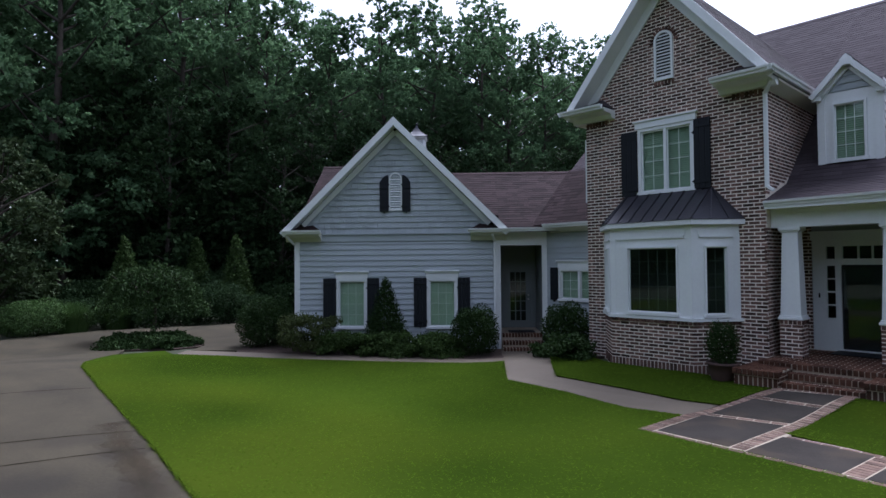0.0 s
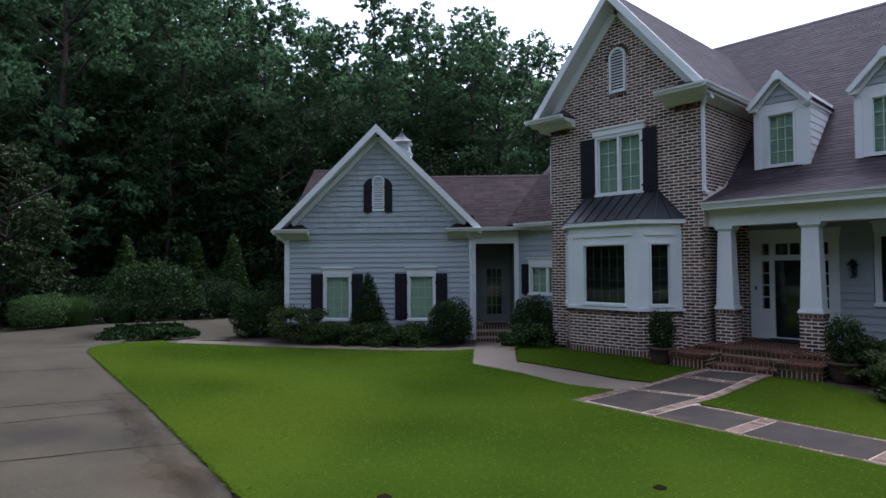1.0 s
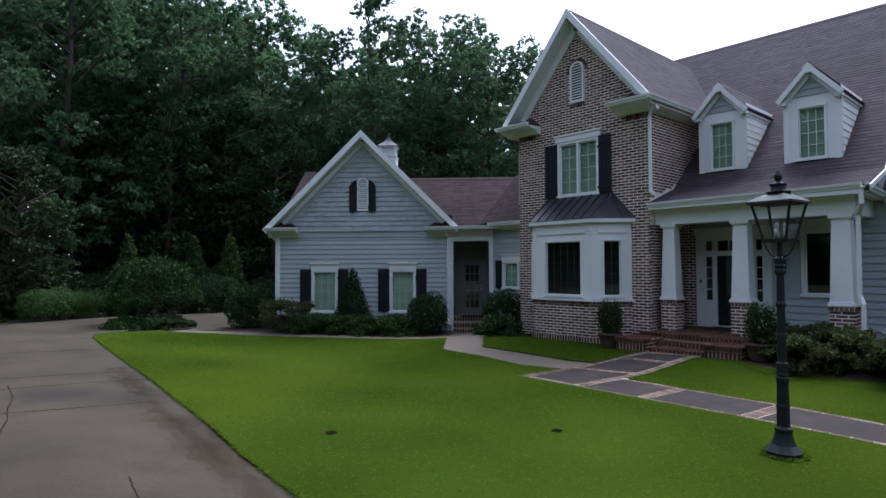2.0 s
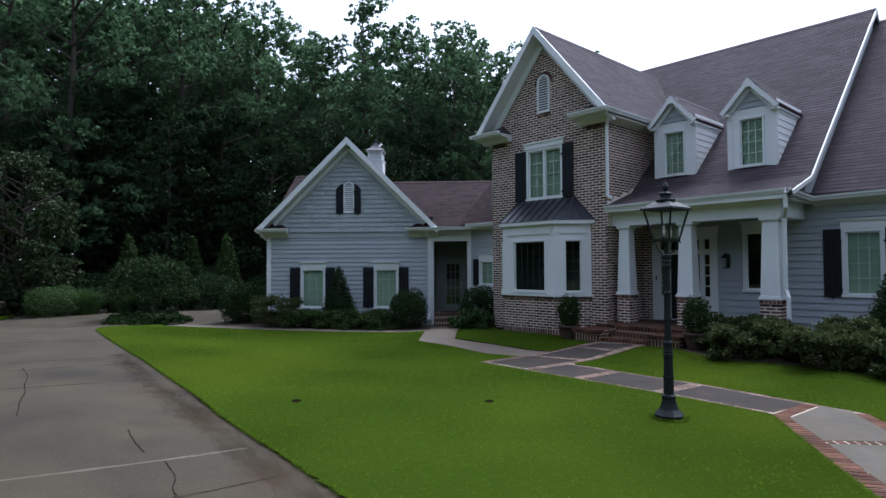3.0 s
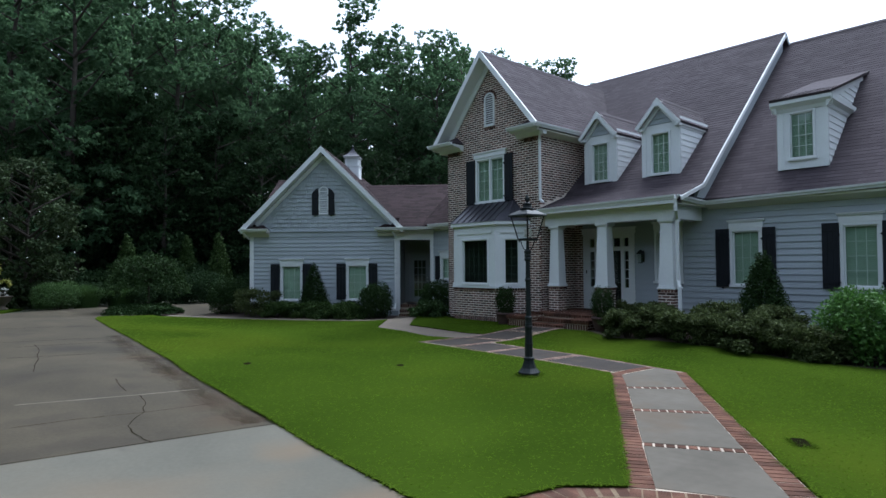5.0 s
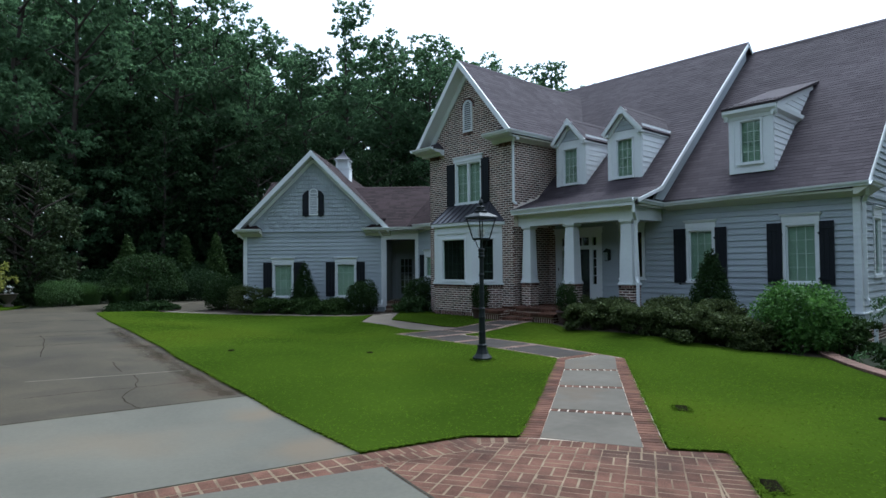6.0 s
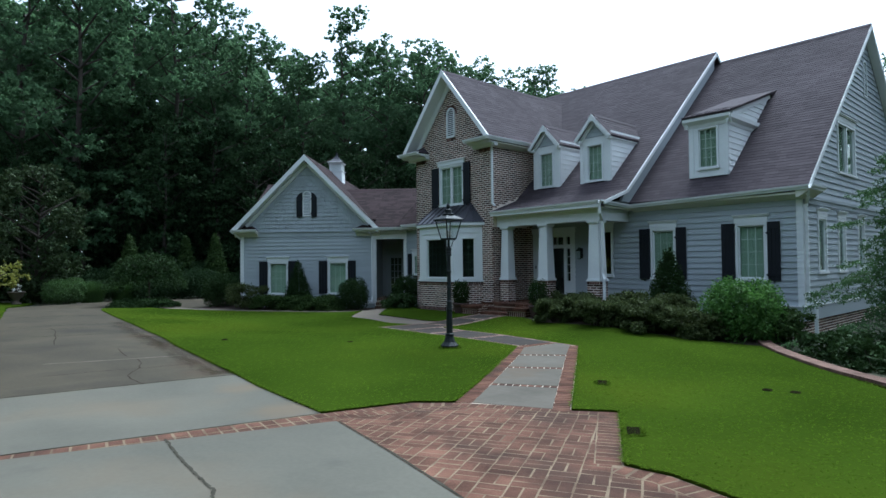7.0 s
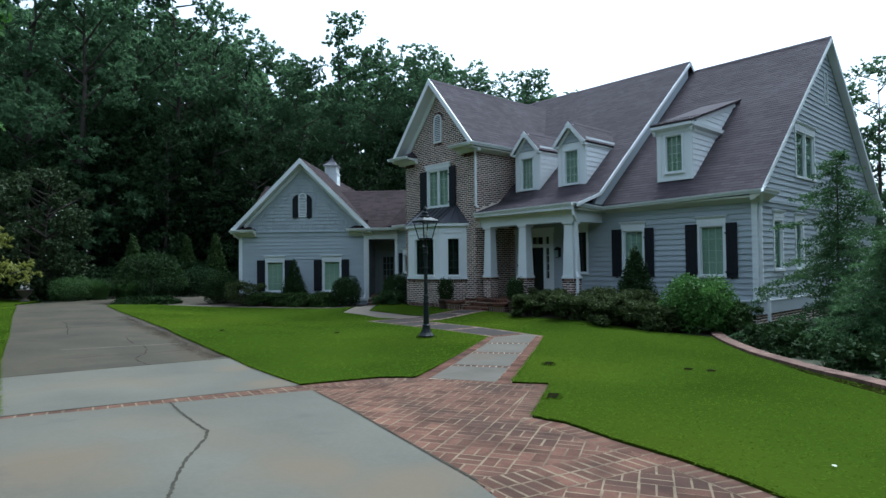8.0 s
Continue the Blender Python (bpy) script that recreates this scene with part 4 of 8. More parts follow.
# main roof and wing roof
bm = bmesh.new()
roofs = [([(12.86, 3.64), (14.2, main_roof(14.2)), (20.9, 9.97)], BX1 - 0.02, 1.33), ([(15.6, main_roof(15.6)), (20.9, 9.97)], -9.9, BX1 - 0.02), ([(20.9, 9.97), (28.5, 3.32)], -9.9, 1.33)]
for prof, x0, x1 in roofs:
    prism(bm, prof + [(y, z - 0.12) for y, z in reversed(prof)], "x", x0, x1)
main_roof_ob = part("main_roof", bm, ROOF, house, "steep brown asphalt shingle roof flared over the porch")
b0 = main_roof(14.2)
shingle_part([((BX1, 12.83, 3.645), (4.58, 0, 0), (0, 1.37, b0 - 3.645)), ((BX1, 14.2, b0), (4.58, 0, 0), (0, 6.7, 9.975 - b0)), ((-9.92, 15.58, main_roof(15.58)), (6.67, 0, 0), (0, 5.32, 9.975 - main_roof(15.58)))], main_roof_ob, 32)
bm = bmesh.new()
ridge(bm, (-9.9, 20.9, 9.998), (1.35, 20.9, 9.998), 0.13, 0.875)
part("ridge_cap", bm, ROOF, main_roof_ob, "")
bm = bmesh.new()
wz = wing_roof(14.47)
prism(bm, [(14.47, wz), (21.3, 9.67), (21.3, 9.55), (14.47, wz - 0.12)], "x", 1.2, 6.25)
prism(bm, [(21.3, 9.67), (28.1, 3.72), (28.1, 3.60), (21.3, 9.55)], "x", 1.2, 6.25)
wing_roof_ob = part("wing_roof", bm, ROOF, house, "steep brown asphalt shingle roof of the wing")
shingle_part([((1.2, 14.44, wz - 0.02), (5.07, 0, 0), (0, 6.86, 9.67 - wz + 0.02))], wing_roof_ob, 33)
bm = bmesh.new()
ridge(bm, (1.2, 21.3, 9.698), (6.27, 21.3, 9.698), 0.13, 0.87)
part("ridge_cap", bm, ROOF, wing_roof_ob, "")
# rakes: the main roof's right edge, over the wing, and the wing's own gable
bm = bmesh.new()
bar(bm, (1.352, 14.2, b0 - 0.065), (1.352, 20.92, 9.905), 0.016, 0.058, up=(0, -0.875, 1))
bar(bm, (1.352, 12.84, 3.585), (1.352, 14.24, b0 - 0.06), 0.016, 0.05, up=(0, -0.3, 1))
bar(bm, (1.352, 20.9, 9.905), (1.352, 22.1, 8.855), 0.016, 0.058, up=(0, 0.875, 1))
part("rake_board", bm, WHITE, house, "long white rake board of the main roof")
bm = bmesh.new()
prism(bm, [(14.0, 3.7), (14.2, b0 - 0.1), (20.9, 9.83), (20.9, 9.1), (15.0, 3.7)], "x", 1.14, 1.24)
part("rake_wall", bm, SIDING, house, "grey siding strip below the main rake")
for s, y1, z1 in ((-1, 14.46, wz - 0.1), (1, 28.1, 3.62)):
    bm = bmesh.new()
    bar(bm, (6.26, 21.3, 9.57), (6.26, y1, z1), 0.025, 0.065, up=(0, s * 0.875, 1))
    part("rake_board", bm, WHITE, house, "white rake board of the wing gable")
    bm = bmesh.new()
    bar(bm, (6.13, 21.3, 9.5), (6.13, y1, z1 - 0.04), 0.11, 0.012, up=(0, s * 0.875, 1))
    part("rake_soffit", bm, WHITE, house, "white soffit of the wing gable")
# eaves
bm = bmesh.new()
box(bm, BX1, 1.2, 12.82, 12.858, 3.47, 3.558)
part("porch_fascia", bm, WHITE, house, "white fascia below the porch gutter")
bm = bmesh.new()
prism(bm, [(12.86, 3.62), (12.86, 3.50), (13.15, 3.47), (13.15, 3.58)], "x", BX1, 1.2)
part("porch_soffit", bm, SOFFIT, house, "cream porch eave soffit")
bm = bmesh.new()
prism(bm, [(12.95, 3.62), (14.83, 3.62), (14.83, 3.47), (12.95, 3.47)], "x", 1.02, 1.2)
part("porch_end_soffit", bm, SOFFIT, house, "cream soffit at the porch end")
bm = bmesh.new()
prism(bm, [(14.47, 3.60), (14.47, 3.52), (14.80, 3.40), (14.83, 3.40), (14.83, 3.72)], "x", 1.2, 6.2)
part("wing_soffit", bm, SOFFIT, house, "cream eave soffit of the wing")
bm = bmesh.new()
box(bm, 1.1, 5.855, 14.793, 14.83, 3.26, 3.42)
part("frieze_board", bm, SIDING, house, "grey frieze board under the eave")
gutter(house, (BX1, 12.86, 3.635), (1.22, 12.86, 3.68), (0, -1, 0))
gutter(house, (1.2, 12.76, 3.68), (1.2, 14.47, 3.62), (1, 0, 0))
gutter(house, (1.2, 14.47, 3.615), (6.3, 14.47, 3.73), (0, -1, 0))
gutter(house, (6.3, 14.36, 3.73), (6.3, 15.5, 3.73), (1, 0, 0))
bm = bmesh.new()
prism(bm, [(5.98, 3.70), (6.3, 3.70), (6.3, 3.61), (6.06, 3.44), (5.98, 3.44)], "y", 14.452, 15.5)
part("eave_return", bm, SOFFIT, house, "cream boxed eave return at the house corner")
downspout(house, [(1.2, 12.84, 3.6), (1.2, 12.86, 3.28), (1.06, 13.2, 3.08), (1.06, 13.2, 1.45), (1.13, 13.14, 1.28), (1.13, 13.14, 0.3)])
downspout(house, [(6.22, 14.62, 3.55), (6.2, 14.68, 3.45), (6.09, 14.90, 3.3), (6.09, 14.90, 0.98), (6.26, 14.90, 0.68), (6.26, 14.90, -0.8)])

# bay window
BAY = [(-7.07, 12.95), (-6.4, 12.147), (-4.48, 12.147), (-3.81, 12.95)]
bm = bmesh.new()
prism(bm, BAY, "z", -0.3, 1.15)
bay_base = part("bay_base", bm, MORTAR, house, "mortar of the bay's brick base")
for p, q in zip(BAY, BAY[1:]):
    w = math.dist(p, q)
    m = between(p, q)
    lay_bricks(bay_base, m, upright(w, 0.03, 0.2), RNG, proud=0.012)
    lay_bricks(bay_base, m, courses(w, 0.245, 1.07), RNG)
    lay_bricks(bay_base, m, upright(w, 1.075, 0.085), RNG, proud=0.035)
for p, q in zip(BAY, BAY[1:]):
    m = between(p, q)
    w = math.dist(p, q)
    hole = (0.42, w - 0.29, 1.28, 2.76) if w > 1.5 else (0.27, w - 0.26, 1.28, 2.76)
    bm = bmesh.new()
    ring(bm, 0.0, w, 1.17, 3.25, 0.0, 0.09, hole)
    panel = part("bay_panel", bm, WHITE, house, "white panelled frame of the bay window", m)
    for nm, dims in (("pilaster", (0.0, 0.13, -0.008, 0.0, 1.22, 3.0)), ("pilaster", (w - 0.13, w, -0.008, 0.0, 1.22, 3.0)), ("sill", (-0.03, w + 0.03, -0.06, 0.0, 1.15, 1.22)), ("moulding", (0.16, w - 0.16, -0.035, 0.0, 2.93, 2.98)), ("frieze", (0.13, w - 0.13, -0.012, 0.0, 2.98, 3.10))):
        bm = bmesh.new()
        box(bm, *dims)
        part(nm, bm, WHITE, panel, "", m)
for p, q in zip(BAY, BAY[1:]):
    w = math.dist(p, q)
    hole = (0.42, w - 0.29, 1.28, 2.76) if w > 1.5 else (0.27, w - 0.26, 1.28, 2.76)
    window(house, between(p, q), *hole, cols=5 if w > 1.5 else 2, rows=5, blind=False, head=False, label="dark bay window with thin glazing bars", bars=0.014, bar_mat=BAR_GREY, casing=0.035, s=0.022)
# black panel and slab added close behind the glass as the bay's unlit room
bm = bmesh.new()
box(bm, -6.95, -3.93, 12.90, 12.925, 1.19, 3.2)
part("bay_dark_panel", bm, UNLIT_BLACK, house, "near-black panel standing for the unlit room behind the bay")
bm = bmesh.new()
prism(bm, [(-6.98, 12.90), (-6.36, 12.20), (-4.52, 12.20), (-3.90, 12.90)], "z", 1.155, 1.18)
part("bay_dark_floor", bm, UNLIT_BLACK, house, "near-black slab added over the bay base as unlit floor")
OUT = [(-7.2, 12.95), (-6.45, 12.03), (-4.42, 12.03), (-3.68, 12.95)]
bm = bmesh.new()
prism(bm, OUT, "z", 3.2, 3.30)
part("bay_fascia", bm, WHITE, house, "white fascia of the bay roof")
bm = bmesh.new()
lo = [bm.verts.new((x, y, 3.31)) for x, y in ((-7.22, 12.96), (-6.46, 12.01), (-4.41, 12.01), (-3.66, 12.96))]
hi = [bm.verts.new((x, 12.96, 4.07)) for x in (-6.38, -4.36)]
for f in ((lo[0], lo[1], hi[0]), (lo[1], lo[2], hi[1], hi[0]), (lo[2], lo[3], hi[1]), (lo[0], lo[3], lo[2], lo[1]), (lo[0], hi[0], hi[1], lo[3])):
    bm.faces.new(f)
bay_roof = part("bay_roof", bm, STEEL, house, "dark standing-seam metal roof over the bay")
bm = bmesh.new()
for i in range(8):
    k = i / 7
    bar(bm, (-6.44 + 2.01 * k, 12.02, 3.325), (-6.36 + 1.98 * k, 12.94, 4.065), 0.009, 0.017, up=(0, -0.75, 1))
for k in (0.35, 0.68):
    bar(bm, (-6.46 - 0.76 * k, 12.01 + 0.95 * k, 3.325), (-6.38, 12.92, 4.05), 0.009, 0.014)
    bar(bm, (-4.41 + 0.75 * k, 12.01 + 0.95 * k, 3.325), (-4.36, 12.92, 4.05), 0.009, 0.014)
part("seam", bm, STEEL, bay_roof, "raised metal seams")

# rear and inner walls that close the house; inner ones coloured black as unlit
bm = bmesh.new()
box(bm, -9.75, 6.0, 27.55, 27.75, -1.2, 3.6)
part("rear_wall", bm, SIDING, house, "grey siding of the rear wall")
bm = bmesh.new()
prism(bm, [(15.0, -0.4), (27.5, -0.4), (27.5, 4.2), (20.9, 9.7), (15.0, 4.6)], "x", -9.75, -9.55)
part("left_wall", bm, SIDING, house, "grey siding of the far end wall")
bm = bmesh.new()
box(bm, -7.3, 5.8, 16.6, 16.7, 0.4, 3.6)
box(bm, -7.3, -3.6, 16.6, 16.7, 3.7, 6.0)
part("inner_wall", bm, UNLIT_BLACK, house, "near-black inner wall for the unlit rooms behind the windows")
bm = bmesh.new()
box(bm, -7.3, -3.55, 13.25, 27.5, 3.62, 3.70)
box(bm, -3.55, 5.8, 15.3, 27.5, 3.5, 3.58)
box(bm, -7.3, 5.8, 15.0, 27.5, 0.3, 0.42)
part("inner_floor", bm, UNLIT_BLACK, house, "near-black floors for the unlit rooms")

# ---------------------------------------------------------------- porch
FLAT = Matrix(((1, 0, 0, 0), (0, 0, 1, 0), (0, -1, 0, 0), (0, 0, 0, 1)))


def on_top(x, y, z):
    """Face space of a level surface with its corner at x, y, z."""
    return Matrix.Translation((x, y, z)) @ FLAT


porch = thing("porch", "raised brick porch with red brick steps and cheek walls", "porch")
bm = bmesh.new()
box(bm, -3.25, 1.05, 12.3, 14.82, -0.3, 0.455)
floor_bed = part("porch_floor", bm, JOINT, porch, "mortar bed of the brick porch floor")
lay_bricks(floor_bed, on_top(-3.25, 12.52, 0.455), courses(4.3, 0.0, 2.28, pitch=0.108, length=0.214) and [(a, b, c, c + 0.098) for a, b, c, d in courses(4.3, 0.0, 2.2, pitch=0.108, length=0.214)], RNG, single=False, mat=PAVER, label="red brick porch paving")
lay_bricks(floor_bed, on_top(-2.66, 12.27, 0.455), upright(1.32, 0.0, 0.24, wide=0.07), RNG, proud=0.012, mesh=ONE_PAVER)
for x, w in ((-3.25, 0.58), (-1.33, 2.36)):
    lay_bricks(floor_bed, on_top(x, 12.27, 0.455), upright(w, 0.0, 0.24, wide=0.07), RNG, proud=0.012, mesh=ONE_PAVER)
lay_bricks(floor_bed, Matrix.Translation((-2.66, 12.3, 0)), upright(1.32, 0.365, 0.095, wide=0.07), RNG, proud=0.02, mesh=ONE_PAVER)
lay_bricks(floor_bed, Matrix.Translation((-0.62, 12.3, 0)), courses(1.6, 0.0, 0.44), RNG)
for y0, z1 in ((11.97, 0.34), (11.62, 0.215)):
    bm = bmesh.new()
    box(bm, -2.64, -1.36, y0, 12.3, -0.3, z1 - 0.012)
    step = part("step", bm, JOINT, porch, "brick step")
    lay_bricks(step, on_top(-2.64, y0 - 0.02, z1 - 0.012), upright(1.28, 0.0, 0.26, wide=0.07), RNG, proud=0.012, mesh=ONE_PAVER)
    lay_bricks(step, Matrix.Translation((-2.64, y0, 0)), upright(1.28, z1 - 0.105, 0.095, wide=0.07) + courses(1.28, z1 - 0.105 - 0.076, z1 - 0.1), RNG, proud=0.02, mesh=ONE_PAVER)
for x0, x1 in ((-3.42, -2.66), (-1.34, -0.6)):
    bm = bmesh.new()
    box(bm, x0, x1, 11.52, 12.9, -0.3, 0.39)
    cheek = part("cheek_wall", bm, JOINT, porch, "low brick cheek wall beside the steps")
    w = x1 - x0
    lay_bricks(cheek, Matrix.Translation((x0, 11.52, 0)), upright(w, 0.08, 0.2), RNG, mesh=ONE_PAVER)
    lay_bricks(cheek, Matrix.Translation((x0, 11.52, 0)), courses(w, 0.0, 0.08), RNG, mesh=ONE_PAVER)
    lay_bricks(cheek, Matrix.Translation((x0 - 0.03, 11.49, 0)), upright(w + 0.06, 0.30, 0.10, wide=0.07), RNG, mesh=ONE_PAVER)
    lay_bricks(cheek, on_top(x0 - 0.03, 11.48, 0.39), upright(w + 0.06, 0.0, 0.215, wide=0.07), RNG, proud=0.012, mesh=ONE_PAVER)
    lay_bricks(cheek, on_top(x0, 11.70, 0.39), [(a, b, c, c + 0.095) for a, b, c, d in courses(w, 0.0, 1.2, pitch=0.108, length=0.214)], RNG, proud=0.01, mesh=ONE_PAVER)
    for m in (facing_right(x1) @ Matrix.Translation((11.52, 0, 0)), Matrix(((0, 1, 0, x0), (-1, 0, 0, 12.3), (0, 0, 1, 0), (0, 0, 0, 1)))):
        lay_bricks(cheek, m, courses(0.78, 0.0, 0.39), RNG, mesh=ONE_PAVER)

for x0, w in ((-3.12, 0.40), (-1.42, 0.42), (0.54, 0.44)):
    col = thing("porch_column", "white tapered square column on a brick base", "column", group="porch columns")
    c, cy = x0 + w / 2, 13.12 + w / 2
    bm = bmesh.new()
    box(bm, x0, x0 + w, 13.12, 13.12 + w, 0.44, 1.22)
    base = part("base", bm, MORTAR, col, "mortar core of the brick base")
    faces = [(Matrix.Translation((x0, 13.12, 0)), 0), (facing_right(x0 + w) @ Matrix.Translation((13.12, 0, 0)), 1), (Matrix(((0, 1, 0, x0), (-1, 0, 0, 13.12 + w), (0, 0, 1, 0), (0, 0, 0, 1))), 1)]
    for m, sh in faces:
        lay_bricks(base, m, courses(w, 0.46, 1.13, shift=sh), RNG)
        lay_bricks(base, m, upright(w + 0.0, 1.135, 0.075), RNG, proud=0.02)
    bm = bmesh.new()
    for k, z0, z1 in ((w / 2 + 0.03, 1.22, 1.27), (w / 2 + 0.01, 1.27, 1.31), (w / 2 - 0.025, 3.0, 3.03), (w / 2 + 0.0, 3.03, 3.10)):
        box(bm, c - k, c + k, cy - k, cy + k, z0, z1)
    b, t = w / 2 - 0.01, w / 2 - 0.055
    vs = [bm.verts.new((c + sx * k, cy + sy * k, z)) for k, z in ((b, 1.31), (t, 3.0)) for sx, sy in ((-1, -1), (1, -1), (1, 1), (-1, 1))]
    bm.faces.new(vs[:4][::-1]), bm.faces.new(vs[4:])
    for i in range(4):
        bm.faces.new((vs[i], vs[(i + 1) % 4], vs[4 + (i + 1) % 4], vs[4 + i]))
    bmesh.ops.bevel(bm, geom=bm.edges[:], offset=0.006, segments=1, affect="EDGES")
    part("shaft", bm, WHITE, col)
bm = bmesh.new()
box(bm, -3.25, 1.0, 13.14, 13.5, 3.10, 3.48)
box(bm, 0.66, 1.0, 13.5, 14.8, 3.10, 3.48)
box(bm, -3.25, 1.02, 13.115, 13.14, 3.38, 3.48)
part("porch_beam", bm, WHITE, house, "white porch beam")
# ceiling in the colour that has the porch's shade in it
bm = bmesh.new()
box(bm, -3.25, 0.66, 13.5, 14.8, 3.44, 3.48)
part("porch_ceiling", bm, CEILING_SHADE, house, "porch ceiling boards coloured dark for the porch shade")

bm = bmesh.new()
box(bm, -3.26, -2.98, 14.785, 14.828, 0.45, 3.45)
strip = part("brick_return", bm, MORTAR, house, "brick return beside the front door")
lay_bricks(strip, Matrix.Translation((-3.26, 14.785, 0)), courses(0.28, 0.47, 3.42), RNG)

# front door with sidelights and transom
bm = bmesh.new()
DH = [(-2.70, -2.54, 1.16, 2.30), (-2.43, -1.58, 0.50, 2.32), (-1.46, -1.31, 1.16, 2.30), (-2.70, -2.54, 2.45, 2.72), (-2.40, -2.13, 2.45, 2.72), (-2.10, -1.88, 2.45, 2.72), (-1.85, -1.60, 2.45, 2.72), (-1.46, -1.31, 2.45, 2.72)]
wall_slab(bm, -2.97, -1.10, 0.45, 2.86, -0.03, 0.05, DH)
box(bm, -3.0, -1.07, -0.055, 0.0, 2.86, 3.02)
box(bm, -3.03, -1.04, -0.09, 0.0, 3.02, 3.06)
doorcase = part("front_door", bm, WHITE, house, "front door with white sidelights and transom", front(14.83))
for i, (a, b, c, d) in enumerate(DH):
    if i == 1:
        continue
    bm = bmesh.new()
    box(bm, a, b, 0.0, 0.004, c, d)
    part("pane", bm, GLASS, doorcase, "dark glass", front(14.83)).visible_shadow = False
    if d - c > 0.6:
        bm = bmesh.new()
        for k in (1, 2, 3):
            z = c + (d - c) * k / 4
            box(bm, a, b, -0.02, 0.02, z - 0.014, z + 0.014)
        part("glazing_bar", bm, WHITE, doorcase, "", front(14.83))
bm = bmesh.new()
box(bm, -2.43, -1.58, 0.03, 0.07, 0.50, 2.32)
box(bm, -2.33, -1.68, 0.02, 0.03, 0.72, 0.74)
leaf = part("door_leaf", bm, BLACK, doorcase, "dark front door leaf", front(14.83))
bm = bmesh.new()
box(bm, -2.40, -1.61, 0.0, 0.006, 0.54, 2.28)
part("storm_glass", bm, GLASS, doorcase, "glass storm door", front(14.83)).visible_shadow = False
bm = bmesh.new()
bmesh.ops.create_uvsphere(bm, u_segments=12, v_segments=8, radius=0.035, matrix=Matrix.Translation((-2.36, -0.05, 1.35)))
box(bm, -2.375, -2.345, -0.05, 0.02, 1.335, 1.365)
part("door_knob", bm, BLACK, doorcase, "dark door knob", front(14.83))
bm = bmesh.new()
box(bm, -2.86, -2.83, -0.05, 0.0, 1.6, 1.7)
part("bell_plate", bm, BLACK, doorcase, "small dark door bell plate", front(14.83))
bm = bmesh.new()
box(bm, -2.5, -1.6, 14.1, 14.75, 0.466, 0.48)
bmesh.ops.bevel(bm, geom=bm.edges[:], offset=0.004, segments=1, affect="EDGES")
solid("door_mat", bm, BLACK, "dark door mat on the brick porch", "door mat")


def wall_lantern(at):
    lan = thing("wall_lantern", "dark carriage lantern on the porch wall", "wall lamp", at=at)
    bm = bmesh.new()
    box(bm, -0.05, 0.05, -0.03, 0.0, -0.1, 0.25)
    part("back_plate", bm, IRON, lan)
    bm = bmesh.new()
    bmesh.ops.create_cone(bm, cap_ends=True, segments=4, radius1=0.07, radius2=0.11, depth=0.26, matrix=Matrix.Translation((0, -0.15, 0.02)) @ Matrix.Rotation(radians(45), 4, "Z"))
    part("glass", bm, LAMP_GLASS, lan)
    bm = bmesh.new()
    bmesh.ops.create_cone(bm, cap_ends=True, segments=4, radius1=0.14, radius2=0.02, depth=0.13, matrix=Matrix.Translation((0, -0.15, 0.215)) @ Matrix.Rotation(radians(45), 4, "Z"))
    box(bm, -0.015, 0.015, -0.15, 0.0, 0.2, 0.23)
    box(bm, -0.05, 0.05, -0.2, -0.1, -0.13, -0.11)
    part("frame", bm, IRON, lan)
    return lan


wall_lantern(Matrix.Translation((-0.82, 14.80, 2.05)))


